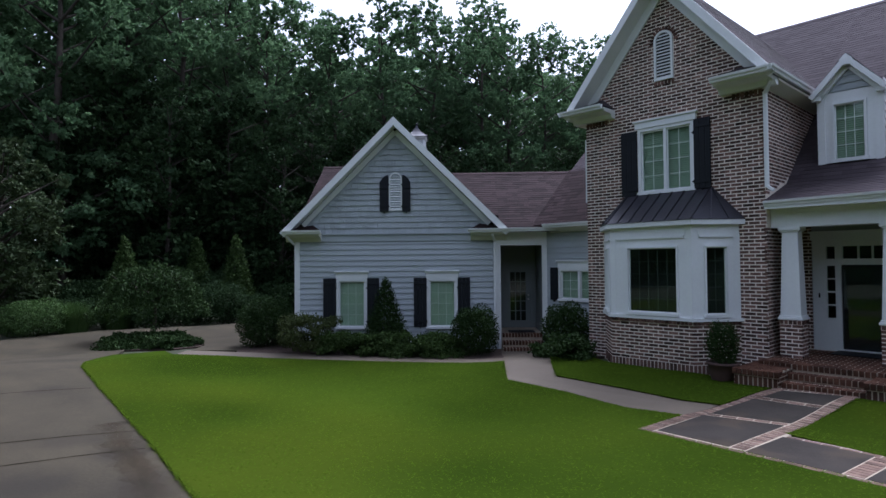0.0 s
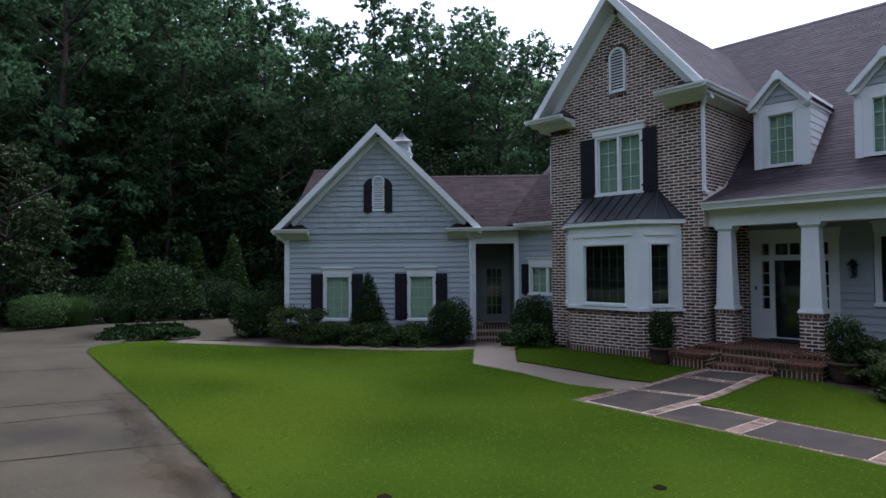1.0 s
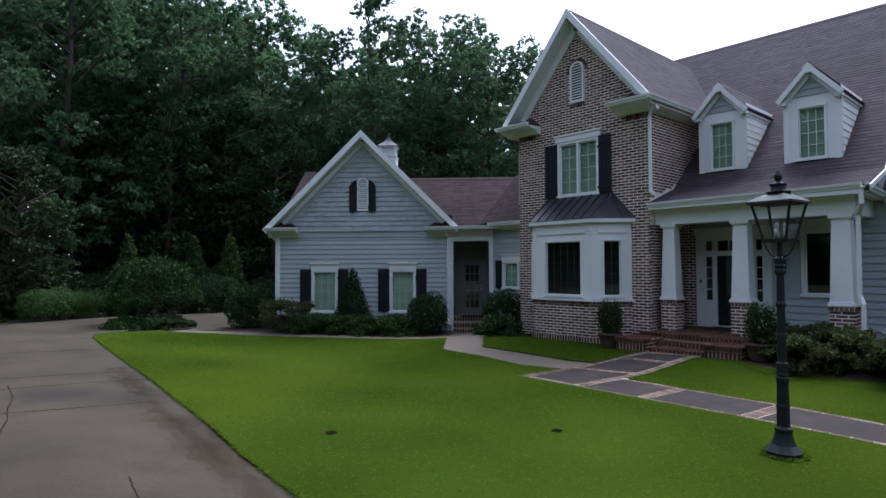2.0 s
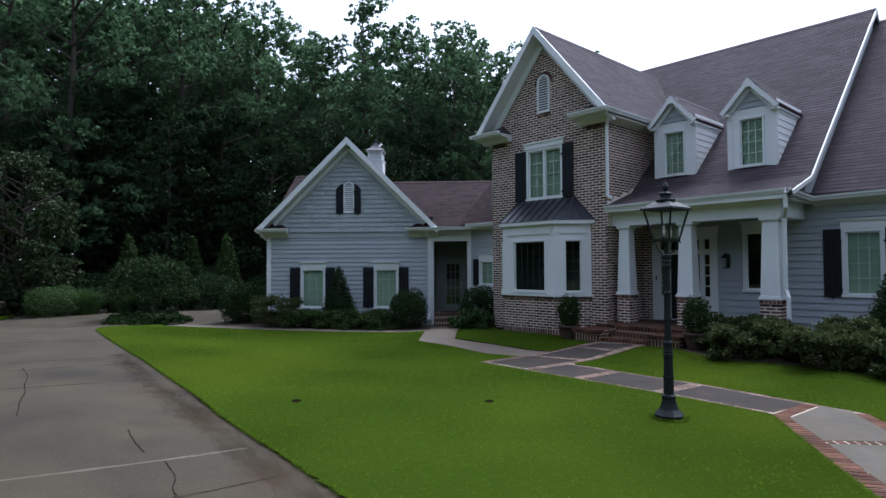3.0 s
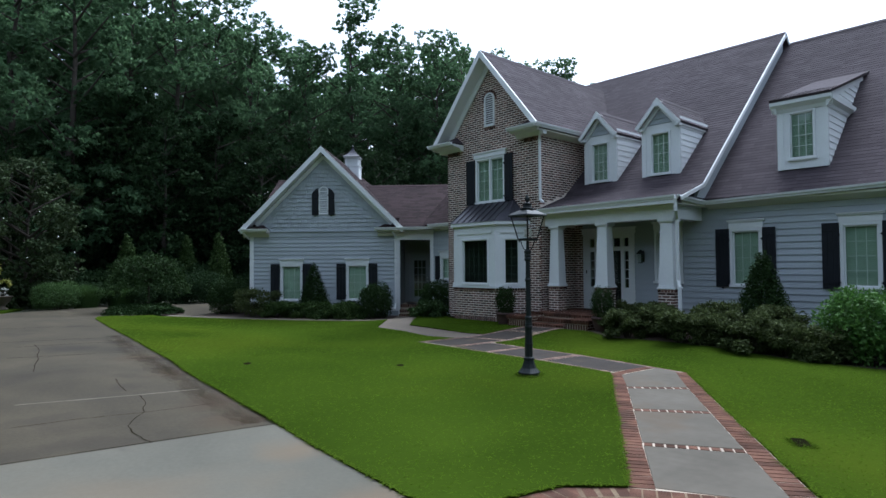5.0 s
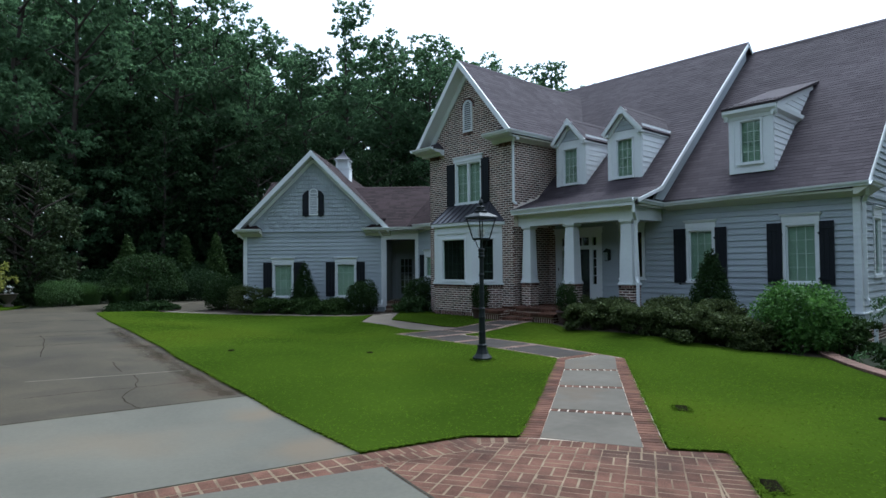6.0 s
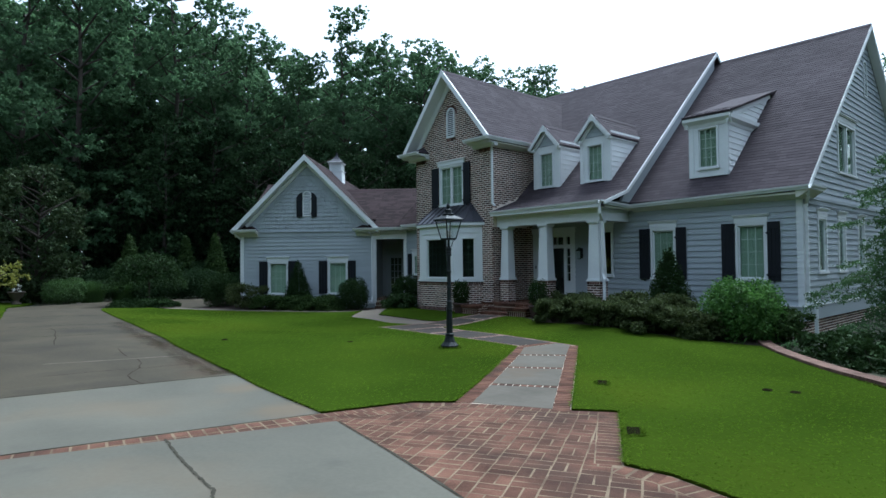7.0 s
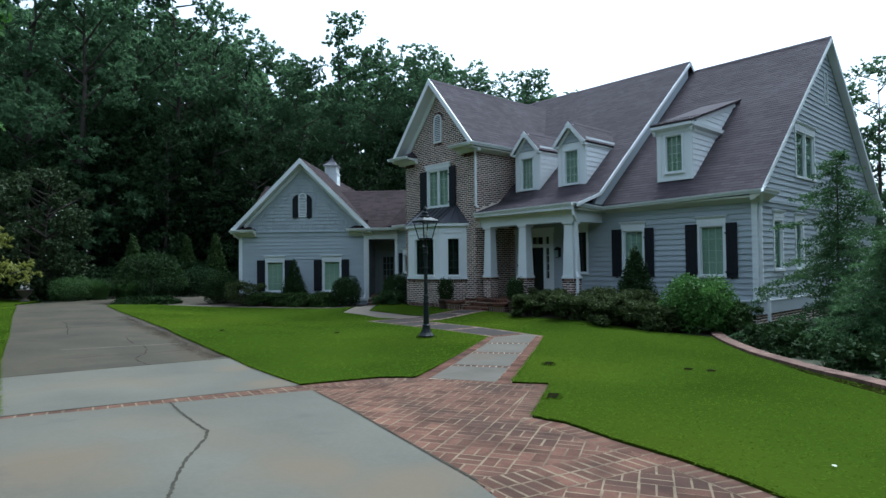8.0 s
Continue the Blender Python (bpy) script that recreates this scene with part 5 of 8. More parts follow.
# ---------------------------------------------------------------- dormers
def gabled_dormer(xc):
    y0, hw, zb, ze, za = 14.66, 0.59, 4.38, 6.03, 6.60
    dormer = part("dormer", (lambda b: (prism(b, [(xc - hw, ze), (xc + hw, ze), (xc, za)], "y", y0 + 0.02, y0 + 0.1), b)[1])(bmesh.new()), SHAKE, house, "white gabled roof dormer with a blinded window")
    hole = (xc - 0.31, xc + 0.31, 4.56, 5.80)
    bm = bmesh.new()
    wall_slab(bm, xc - hw, xc + hw, zb, ze, y0, y0 + 0.1, [hole])
    box(bm, xc - hw - 0.005, xc - hw + 0.14, y0 - 0.02, y0, zb, ze)
    box(bm, xc + hw - 0.14, xc + hw + 0.005, y0 - 0.02, y0, zb, ze)
    box(bm, xc - hw - 0.005, xc + hw + 0.005, y0 - 0.025, y0, zb, zb + 0.1)
    part("front_panel", bm, WHITE, dormer, "white painted dormer front")
    lay_boards(dormer, front(y0 + 0.02), lambda z: (xc - hw * min(1, (za - z) / (za - ze)), xc + hw * min(1, (za - z) / (za - ze))), ze + 0.02, za - 0.05, pitch=0.15, mesh=BOARD_SHAKE)
    window(house, front(y0), *hole, cols=3, rows=4, head=False, casing=0.04, s=0.022, label="white dormer window with a closed blind")
    for s in (-1, 1):
        bm = bmesh.new()
        prism(bm, [(y0 + 0.1, zb - 0.1), (y0 + 0.1, ze), (16.3, ze), (16.3, ze - 0.15)], "x", xc + s * (hw - 0.06) - 0.05, xc + s * (hw - 0.06) + 0.05)
        cheek = part("cheek", bm, WHITE, dormer, "white lap-sided dormer cheek")
        z = zb + 0.1
        while z < ze - 0.02:
            bm = bmesh.new()
            y1 = 20.9 - (9.97 - z) / 0.875
            x = xc + s * hw
            prism(bm, [(x, z), (x + s * 0.02, z), (x + s * 0.004, z + 0.17), (x, z + 0.17)], "y", y0 + 0.02, max(y0 + 0.05, y1 + 0.15))
            part("lap_board", bm, WHITE, cheek)
            z += 0.17
        bm = bmesh.new()
        prism(bm, [(xc, za + 0.18), (xc + s * 0.66, ze - 0.0), (xc + s * 0.66, ze - 0.08), (xc, za + 0.10)], "y", y0 - 0.18, 17.6)
        rf = part("dormer_roof", bm, ROOF, dormer, "brown shingled dormer roof")
        shingle_part([((xc + s * 0.68, y0 - 0.2, ze - 0.02), (0, 2.6, 0), (-s * 0.68, 0, za + 0.19 - ze + 0.02))], rf, int(40 + xc * 3 + s))
        bm = bmesh.new()
        bar(bm, (xc, y0 - 0.19, za + 0.085), (xc + s * 0.67, y0 - 0.19, ze - 0.09), 0.025, 0.055, up=(s, 0, 1))
        bar(bm, (xc, y0 - 0.04, za - 0.02), (xc + s * 0.60, y0 - 0.04, ze - 0.14), 0.03, 0.06, up=(s, 0, 1))
        box(bm, *sorted((xc + s * 0.5, xc + s * 0.66)), y0 - 0.16, y0 + 0.0, ze - 0.15, ze - 0.07)
        part("rake", bm, WHITE, dormer, "white dormer rake board")
        bm = bmesh.new()
        box(bm, *sorted((xc + s * hw, xc + s * 0.65)), y0, 16.3, ze - 0.12, ze - 0.06)
        part("cheek_soffit", bm, WHITE, dormer, "")
    bm = bmesh.new()
    ridge(bm, (xc, y0 - 0.1, za + 0.212), (xc, 17.2, za + 0.212), 0.1, 1.1)
    part("dormer_ridge", bm, ROOF, dormer, "")
    bm = bmesh.new()
    prism(bm, [(xc - 0.12, za + 0.06), (xc - 0.1, za - 0.06), (xc + 0.1, za - 0.06), (xc + 0.12, za + 0.06), (xc, za + 0.18)], "y", y0 - 0.217, y0 - 0.02)
    part("rake_peak", bm, WHITE, dormer, "white mitred peak of the rake boards")


gabled_dormer(-2.17)
gabled_dormer(-0.12)

DX0, DX1, DY = 2.90, 4.05, 15.13
bm = bmesh.new()
hole = (3.16, 3.78, 4.58, 5.80)
wall_slab(bm, DX0, DX1, 4.32, 6.0, DY, DY + 0.1, [hole])
shed = part("shed_dormer", bm, WHITE, house, "white shed dormer with a blinded window")
for x0, x1, z0, z1 in ((DX0 - 0.005, DX0 + 0.14, 4.32, 5.98), (DX1 - 0.14, DX1 + 0.005, 4.32, 5.98), (DX0 + 0.142, DX1 - 0.142, 4.32, 4.44)):
    bm = bmesh.new()
    box(bm, x0, x1, DY - 0.02, DY, z0, z1)
    part("casing_board", bm, WHITE, shed)
window(house, front(DY), *hole, cols=3, rows=4, head=False, casing=0.045, s=0.025, label="white dormer window with a closed blind")
for x, s in ((DX0 + 0.05, -1), (DX1 - 0.05, 1)):
    bm = bmesh.new()
    prism(bm, [(DY + 0.1, 4.2), (DY + 0.1, 6.05), (18.4, 7.15), (18.4, 7.05)], "x", x - 0.05, x + 0.05)
    cheek = part("cheek", bm, WHITE, shed, "white lap-sided dormer cheek")
    z = 4.42
    while z < 6.9:
        xo = x + s * 0.05
        y1 = 21.3 - (9.67 - z - 0.1) / 0.875
        ys = DY + 0.02 if z < 5.95 else max(DY + 0.02, DY + (z - 6.0) / 0.33)
        if y1 - ys > 0.05:
            bm = bmesh.new()
            prism(bm, [(xo, z), (xo + s * 0.02, z), (xo + s * 0.004, z + 0.17), (xo, z + 0.17)], "y", ys, y1)
            part("lap_board", bm, WHITE, cheek)
        z += 0.17
    bm = bmesh.new()
    bar(bm, (x + s * 0.075, DY + 0.25, 6.13), (x + s * 0.075, 18.35, 7.17), 0.03, 0.075, up=(0, -0.33, 1))
    part("rake", bm, WHITE, shed, "white rake board of the shed dormer")
    bm = bmesh.new()
    xo = x + s * 0.05
    prism(bm, [(xo, 5.80), (xo + s * 0.03, 5.80), (xo + s * 0.05, 5.88), (xo + s * 0.14, 5.96), (xo + s * 0.15, 6.08), (xo, 6.10)], "y", DY - 0.12, 17.2)
    part("side_cornice", bm, WHITE, shed, "white side cornice of the dormer")
bm = bmesh.new()
prism(bm, [(DY - 0.20, 6.15), (18.75, 7.44), (18.75, 7.36), (DY - 0.20, 6.09)], "x", DX0 - 0.13, DX1 + 0.13)
rf = part("shed_roof", bm, ROOF, shed, "brown shingled shed dormer roof")
shingle_part([((DX0 - 0.14, DY - 0.22, 6.147), (1.43, 0, 0), (0, 3.97, 1.30))], rf, 61)
bm = bmesh.new()
prism(bm, [(DY - 0.19, 6.09), (DY - 0.19, 6.0), (DY - 0.06, 5.90), (DY - 0.03, 5.82), (DY - 0.02, 5.82), (DY - 0.02, 6.09)], "x", DX0 - 0.12, DX1 + 0.12)
part("cornice", bm, WHITE, shed, "white moulded cornice")

# ---------------------------------------------------------------- garage wing, set at forty-five degrees
GM = Matrix.Translation((-12.05, 12.05, 0)) @ Matrix.Rotation(radians(45), 4, "Z")
garage = thing("garage_wing", "single-storey grey gabled garage wing with black shutters", "garage", at=GM)
I4 = Matrix.Identity(4)
GC, GHW = -1.48, 3.10
GH = [(-3.31, -2.37, 0.5, 1.98), (-0.54, 0.39, 0.5, 1.98)]
bm = bmesh.new()
wall_slab(bm, GC - GHW, GC + GHW, -0.4, 3.3, 0, 0.2, GH)
prism(bm, [(GC - GHW, 3.3), (GC + GHW, 3.3), (GC, 6.4)], "y", 0, 0.2)
box(bm, GC - GHW, GC - GHW + 0.2, 0.2, 13, -0.4, 3.3)
box(bm, GC - GHW + 0.2, GC + GHW, 12.8, 13, -0.4, 3.3)
gwall = part("garage_wall", bm, SIDING, garage, "grey painted lap siding")
lay_boards(gwall, I4, lambda z: (GC - GHW + 0.14, GC + GHW - 0.1), 0.2, 3.10, holes=[(a - 0.02, b + 0.02, c - 0.05, d + 0.25) for a, b, c, d in GH])
lay_shakes(gwall, I4, lambda z: (GC - min(GHW, 6.42 - z), GC + min(GHW, 6.42 - z)), 3.36, 6.35)
bm = bmesh.new()
box(bm, GC - GHW, GC + GHW, -0.045, 0, 3.12, 3.32)
box(bm, GC - GHW, GC + GHW, -0.095, 0, 3.325, 3.36)
part("belt_board", bm, SIDING, garage, "grey belt board under the gable")
for x in (GC - GHW, GC + GHW - 0.1):
    bm = bmesh.new()
    box(bm, x - 0.02, x + 0.14, -0.04, 0, 0.1, 3.12)
    part("corner_board", bm, WHITE, garage, "white corner board")
bm = bmesh.new()
box(bm, GC - GHW, GC + GHW, -0.05, 0, 0.04, 0.2)
part("base_board", bm, WHITE, garage, "white base board")
for a, b, c, d in GH:
    window(garage, I4, a, b, c, d, cols=3, rows=4, bars=0.006, label="white garage window with closed blinds and black shutters")
    shutter(garage, I4, a - 0.40, a - 0.01, c + 0.02, d + 0.02, True)
    shutter(garage, I4, b + 0.01, b + 0.38, c + 0.02, d + 0.02, False)
louvre(garage, I4, GC, 0.40, 4.05, 5.22)
shutter(garage, I4, GC - 0.48, GC - 0.21, 4.02, 5.14, True, arched=True)
shutter(garage, I4, GC + 0.21, GC + 0.46, 4.02, 5.14, False, arched=True)
for s in (-1, 1):
    bm = bmesh.new()
    prism(bm, [(GC, 6.82), (GC + s * 3.34, 3.48), (GC + s * 3.34, 3.38), (GC, 6.72)], "y", -0.44, 12.8)
    rf = part("garage_roof", bm, GARAGE_ROOF, garage, "brown shingle gable roof of the garage")
    shingle_part([((GC + s * 3.37, -0.47, 3.455), (0, 13.2, 0), (-s * 3.37, 0, 3.37))], rf, 70 + s, GARAGE_ROOF)
    bm = bmesh.new()
    bar(bm, (GC, -0.46, 6.70), (GC + s * 3.38, -0.46, 3.32), 0.025, 0.09, up=(s, 0, 1))
    part("rake_board", bm, WHITE, garage, "white gable rake board")
    bm = bmesh.new()
    bar(bm, (GC, -0.24, 6.62), (GC + s * 3.3, -0.24, 3.32), 0.22, 0.012, up=(s, 0, 1))
    part("rake_soffit", bm, WHITE, garage, "white gable soffit")
    bm = bmesh.new()
    bar(bm, (GC, -0.045, 6.47), (GC + s * 2.85, -0.045, 3.62), 0.02, 0.075, up=(s, 0, 1))
    part("frieze_board", bm, WHITE, garage, "white gable frieze board")
    x0, x1 = sorted((GC + s * 2.28, GC + s * 3.36))
    bm = bmesh.new()
    prism(bm, [(-0.44, 3.40), (0.0, 3.40), (0.0, 3.12), (-0.08, 3.12), (-0.16, 3.24), (-0.42, 3.30)], "x", x0, x1)
    part("cornice_return", bm, SOFFIT, garage, "cream boxed cornice return")
    bm = bmesh.new()
    lo = [bm.verts.new(p) for p in ((x0, -0.46, 3.44), (x1, -0.46, 3.44), (x1, 0.0, 3.44), (x0, 0.0, 3.44))]
    inner, outer = (x0, x1) if s > 0 else (x1, x0)
    hi = [bm.verts.new((inner + s * 0.28, 0.0, 3.64)), bm.verts.new((outer - s * 0.26, 0.0, 3.58))]
    a, b, c, d = (lo[0], lo[1], lo[2], lo[3]) if s > 0 else (lo[1], lo[0], lo[3], lo[2])
    for f in ((a, b, hi[1], hi[0]), (a, hi[0], d), (b, c, hi[1]), (d, hi[0], hi[1], c), (a, d, c, b)):
        bm.faces.new(f)
    part("return_roof", bm, GARAGE_ROOF, garage, "small shingled roof on the cornice return")
gutter(garage, (GC - 3.38, -0.46, 3.45), (GC - 2.2, -0.46, 3.45), (0, -1, 0))
gutter(garage, (GC + 2.2, -0.46, 3.45), (3.35, -0.46, 3.47), (0, -1, 0))
bm = bmesh.new()
ridge(bm, (GC, -0.46, 6.85), (GC, 12.8, 6.85), 0.13, 1.0)
part("ridge_cap", bm, GARAGE_ROOF, garage, "brown ridge cap")
bm = bmesh.new()
prism(bm, [(GC, 6.83), (GC + 0.1, 6.73), (GC + 0.07, 6.57), (GC - 0.07, 6.57), (GC - 0.1, 6.73)], "y", -0.488, -0.05)
part("rake_peak", bm, WHITE, garage, "white mitred peak of the gable rakes")
# cross roof that runs on behind the gable to the house
bm = bmesh.new()
prism(bm, [(-0.45, 3.44), (2.9, 5.60), (6.3, 3.44), (6.3, 3.34), (2.9, 5.48), (-0.45, 3.34)], "x", 1.66, 5.6)
prism(bm, [(0.25, 3.89), (2.9, 5.60), (6.3, 3.44), (6.3, 3.34), (2.9, 5.48), (0.25, 3.77)], "x", GC - 1.0, 1.66)
prism(bm, [(0.25, 3.89), (3.4, 5.98), (6.6, 3.89), (6.6, 3.77), (3.4, 5.86), (0.25, 3.77)], "x", GC - 3.0, GC - 1.0)
rf = part("cross_roof", bm, GARAGE_ROOF, garage, "brown shingle cross roof behind the gable")
shingle_part([((1.66, -0.48, 3.425), (3.94, 0, 0), (0, 3.38, 2.18)), ((GC - 1.0, 0.25, 3.895), (2.66 - GC, 0, 0), (0, 2.65, 1.71)), ((GC - 3.02, 0.25, 3.895), (2.02, 0, 0), (0, 3.15, 2.09))], rf, 77, GARAGE_ROOF)
bm = bmesh.new()
ridge(bm, (GC - 1.0, 2.9, 5.63), (5.5, 2.9, 5.63), 0.14, 0.645)
part("ridge_cap", bm, GARAGE_ROOF, garage, "brown ridge cap")
bm = bmesh.new()
ridge(bm, (GC - 3.03, 3.4, 6.01), (GC - 1.0, 3.4, 6.01), 0.14, 0.66)
part("ridge_cap", bm, GARAGE_ROOF, garage, "brown ridge cap")
bm = bmesh.new()
prism(bm, [(0.0, 3.6), (3.4, 5.84), (6.6, 3.6)], "x", GC - 2.88, GC - 2.75)
part("end_gable", bm, WHITE, garage, "white end gable of the cross roof")
# recessed side entry
bm = bmesh.new()
EH = (1.70, 2.95, -0.4, 2.96)
wall_slab(bm, GC + GHW, 3.10, -0.4, 3.40, 0.0, 0.12, [EH])
part("entry_frame", bm, WHITE, garage, "white cased opening of the side entry")
# panelling, wall and door are coloured darker for the shade in the recess
bm = bmesh.new()
box(bm, 1.58, 1.70, 0.12, 1.8, -0.4, 3.0)
box(bm, 2.95, 3.05, 0.12, 1.8, -0.4, 3.0)
part("entry_side", bm, RECESS_SHADE_GREY, garage, "entry panelling in grey darkened for the recess shade")
# entry ceiling, likewise darkened in colour for shade
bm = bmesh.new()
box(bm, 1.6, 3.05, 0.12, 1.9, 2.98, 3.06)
part("entry_ceiling", bm, CEILING_SHADE, garage, "entry ceiling coloured dark for the recess shade")
bm = bmesh.new()
DG = (2.11, 2.62, 0.52, 2.12)
wall_slab(bm, 1.6, 3.05, 0.28, 3.0, 1.8, 1.9, [(1.92, 2.80, 0.30, 2.36)])
part("entry_wall", bm, RECESS_SHADE_GREY, garage, "wall round the side door in grey darkened for shade")
bm = bmesh.new()
wall_slab(bm, 1.92, 2.80, 0.30, 2.36, 1.79, 1.83, [DG])
box(bm, 1.84, 1.92, 1.75, 1.8, 0.3, 2.42)
box(bm, 2.80, 2.88, 1.75, 1.8, 0.3, 2.42)
box(bm, 1.84, 2.88, 1.75, 1.8, 2.42, 2.56)
sdoor = part("side_door", bm, RECESS_SHADE_GREY, garage, "glazed side door with fifteen panes, greyed for the recess shade")
bm = bmesh.new()
box(bm, DG[0], DG[1], 1.805, 1.81, DG[2], DG[3])
part("pane", bm, GLASS, sdoor, "door glass").visible_shadow = False
bm = bmesh.new()
for k in (1, 2):
    x = DG[0] + (DG[1] - DG[0]) * k / 3
    box(bm, x - 0.014, x + 0.014, 1.79, 1.82, DG[2], DG[3])
for k in range(1, 5):
    z = DG[2] + (DG[3] - DG[2]) * k / 5
    box(bm, DG[0], DG[1], 1.791, 1.821, z - 0.012, z + 0.012)
part("glazing_bar", bm, RECESS_SHADE_GREY, sdoor)
bm = bmesh.new()
for x, z in ((2.70, 1.22), (2.70, 1.36)):
    bmesh.ops.create_uvsphere(bm, u_segments=10, v_segments=6, radius=0.03, matrix=Matrix.Translation((x, 1.75, z)))
part("door_knob", bm, BRASS, sdoor, "pale door knob and lock")
# black wall in place of an unlit hall
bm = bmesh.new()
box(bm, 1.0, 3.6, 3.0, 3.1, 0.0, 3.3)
part("inner_wall", bm, UNLIT_BLACK, garage, "near-black wall for the unlit hall behind the side door")
bm = bmesh.new()
box(bm, 1.72, 2.93, -0.05, 1.8, -0.4, 0.285)
stoop = part("stoop", bm, JOINT, garage, "brick stoop of the side entry")
lay_bricks(stoop, on_top(1.72, -0.07, 0.285), upright(1.21, 0.0, 0.25, wide=0.07), RNG, proud=0.014, mesh=ONE_PAVER)
lay_bricks(stoop, Matrix.Translation((1.72, -0.05, 0)), upright(1.21, 0.19, 0.1, wide=0.07), RNG, proud=0.02, mesh=ONE_PAVER)
for y0, z1 in ((-0.35, 0.11), (-0.65, -0.05)):
    bm = bmesh.new()
    box(bm, 1.72, 2.93, y0, -0.06, -0.4, z1 - 0.012)
    step = part("step", bm, JOINT, garage, "brick step of the side entry")
    lay_bricks(step, on_top(1.72, y0 - 0.02, z1 - 0.012), upright(1.21, 0.0, 0.27, wide=0.07), RNG, proud=0.014, mesh=ONE_PAVER)
    lay_bricks(step, Matrix.Translation((1.72, y0, 0)), upright(1.21, z1 - 0.11, 0.1, wide=0.07), RNG, proud=0.02, mesh=ONE_PAVER)
bm = bmesh.new()
box(bm, 1.95, 2.75, 0.3, 0.85, 0.30, 0.312)
solid("door_mat", bm, BLACK, "dark door mat on the side stoop", "door mat", at=GM)
downspout(garage, [(1.45, -0.4, 3.36), (1.45, -0.36, 3.25), (1.52, -0.09, 3.1), (1.52, -0.09, 0.35), (1.52, -0.3, 0.12)], r=0.035)
downspout(garage, [(GC - 3.3, -0.4, 3.36), (GC - 3.2, -0.3, 3.18), (GC - 3.12, -0.08, 3.05)], r=0.035)

# link wall between the entry and the brick gable
LW = (-9.42, -8.0, 1.34, 2.26)
bm = bmesh.new()
wall_slab(bm, -9.86, -7.54, -0.4, 3.65, 14.24, 14.44, [LW])
link = part("link_wall", bm, SIDING, house, "grey siding of the link to the garage")
lay_boards(link, front(14.24), lambda z: (-9.84, -7.55), 0.2, 3.3, holes=[(LW[0] - 0.02, LW[1] + 0.02, LW[2] - 0.05, LW[3] + 0.2)])
window(house, front(14.24), *LW, cols=2, rows=3, two=True, label="small white double window with blinds")
shutter(house, front(14.24), LW[0] - 0.28, LW[0] - 0.01, LW[2] - 0.02, LW[3] + 0.02, True)
bm = bmesh.new()
prism(bm, [(13.78, 3.46), (14.3, 3.30), (14.3, 3.62), (13.78, 3.56)], "x", -9.7, -7.55)
part("link_soffit", bm, SOFFIT, house, "cream eave soffit of the link")
gutter(house, (-9.6, 13.78, 3.55), (-7.56, 13.78, 3.55), (0, -1, 0))
bm = bmesh.new()
prism(bm, [(13.74, 3.55), (15.64, 5.37), (15.64, 5.25), (13.74, 3.45)], "x", -10.0, -7.56)
rf = part("link_roof", bm, GARAGE_ROOF, house, "brown shingle roof of the link")
shingle_part([((-10.0, 13.72, 3.54), (2.44, 0, 0), (0, 1.93, 1.84))], rf, 79, GARAGE_ROOF)

downspout(house, [(BX0 - 0.07, 13.1, 5.6), (BX0 - 0.07, 13.1, 4.0)], r=0.05)

# cupola
cup = thing("cupola", "white louvred cupola with a bell-curved metal roof on the garage ridge", "cupola", at=GM @ Matrix.Translation((GC + 0.26, 4.8, 6.43)) @ Matrix.Scale(0.85, 4))
bm = bmesh.new()
box(bm, -0.42, 0.42, -0.42, 0.42, -0.3, 0.45)
box(bm, -0.46, 0.46, -0.46, 0.46, 0.45, 0.50)
part("base", bm, WHITE, cup)
bm = bmesh.new()
box(bm, -0.32, 0.32, -0.32, 0.32, 0.5, 0.95)
core = part("louvred_box", bm, WHITE, cup)
for sx in (-1, 1):
    for sy in (-1, 1):
        bm = bmesh.new()
        box(bm, *sorted((sx * 0.30, sx * 0.39)), *sorted((sy * 0.30, sy * 0.39)), 0.5, 0.95)
        part("corner_post", bm, WHITE, cup)
for k in range(6):
    bm = bmesh.new()
    box(bm, -0.36, 0.36, -0.36, 0.36, 0.53 + k * 0.07, 0.55 + k * 0.07)
    part("louvre", bm, WHITE, core)
bm = bmesh.new()
box(bm, -0.46, 0.46, -0.46, 0.46, 0.95, 1.02)
part("cornice", bm, WHITE, cup)
bm = bmesh.new()
ring = [(0.52, 1.02), (0.36, 1.12), (0.2, 1.28), (0.08, 1.45), (0.02, 1.62)]
loops = [[bm.verts.new((sx * r, sy * r, z)) for sx, sy in ((-1, -1), (1, -1), (1, 1), (-1, 1))] for r, z in ring]
for a, b in zip(loops, loops[1:]):
    for i in range(4):
        bm.faces.new((a[i], a[(i + 1) % 4], b[(i + 1) % 4], b[i]))
bm.faces.new(loops[0][::-1]), bm.faces.new(loops[-1])
part("cap", bm, STEEL, cup, "dark metal cap")
bm = bmesh.new()
bmesh.ops.create_uvsphere(bm, u_segments=8, v_segments=6, radius=0.05, matrix=Matrix.Translation((0, 0, 1.66)))
part("finial", bm, STEEL, cup)

# ---------------------------------------------------------------- street lamp
lamp = thing("lamp_post", "dark green cast-iron lamp post with a glass lantern on the lawn", "lamp post", at=Matrix.Translation((1.92, 6.05, ground_z(1.92, 6.05) - 0.02)))


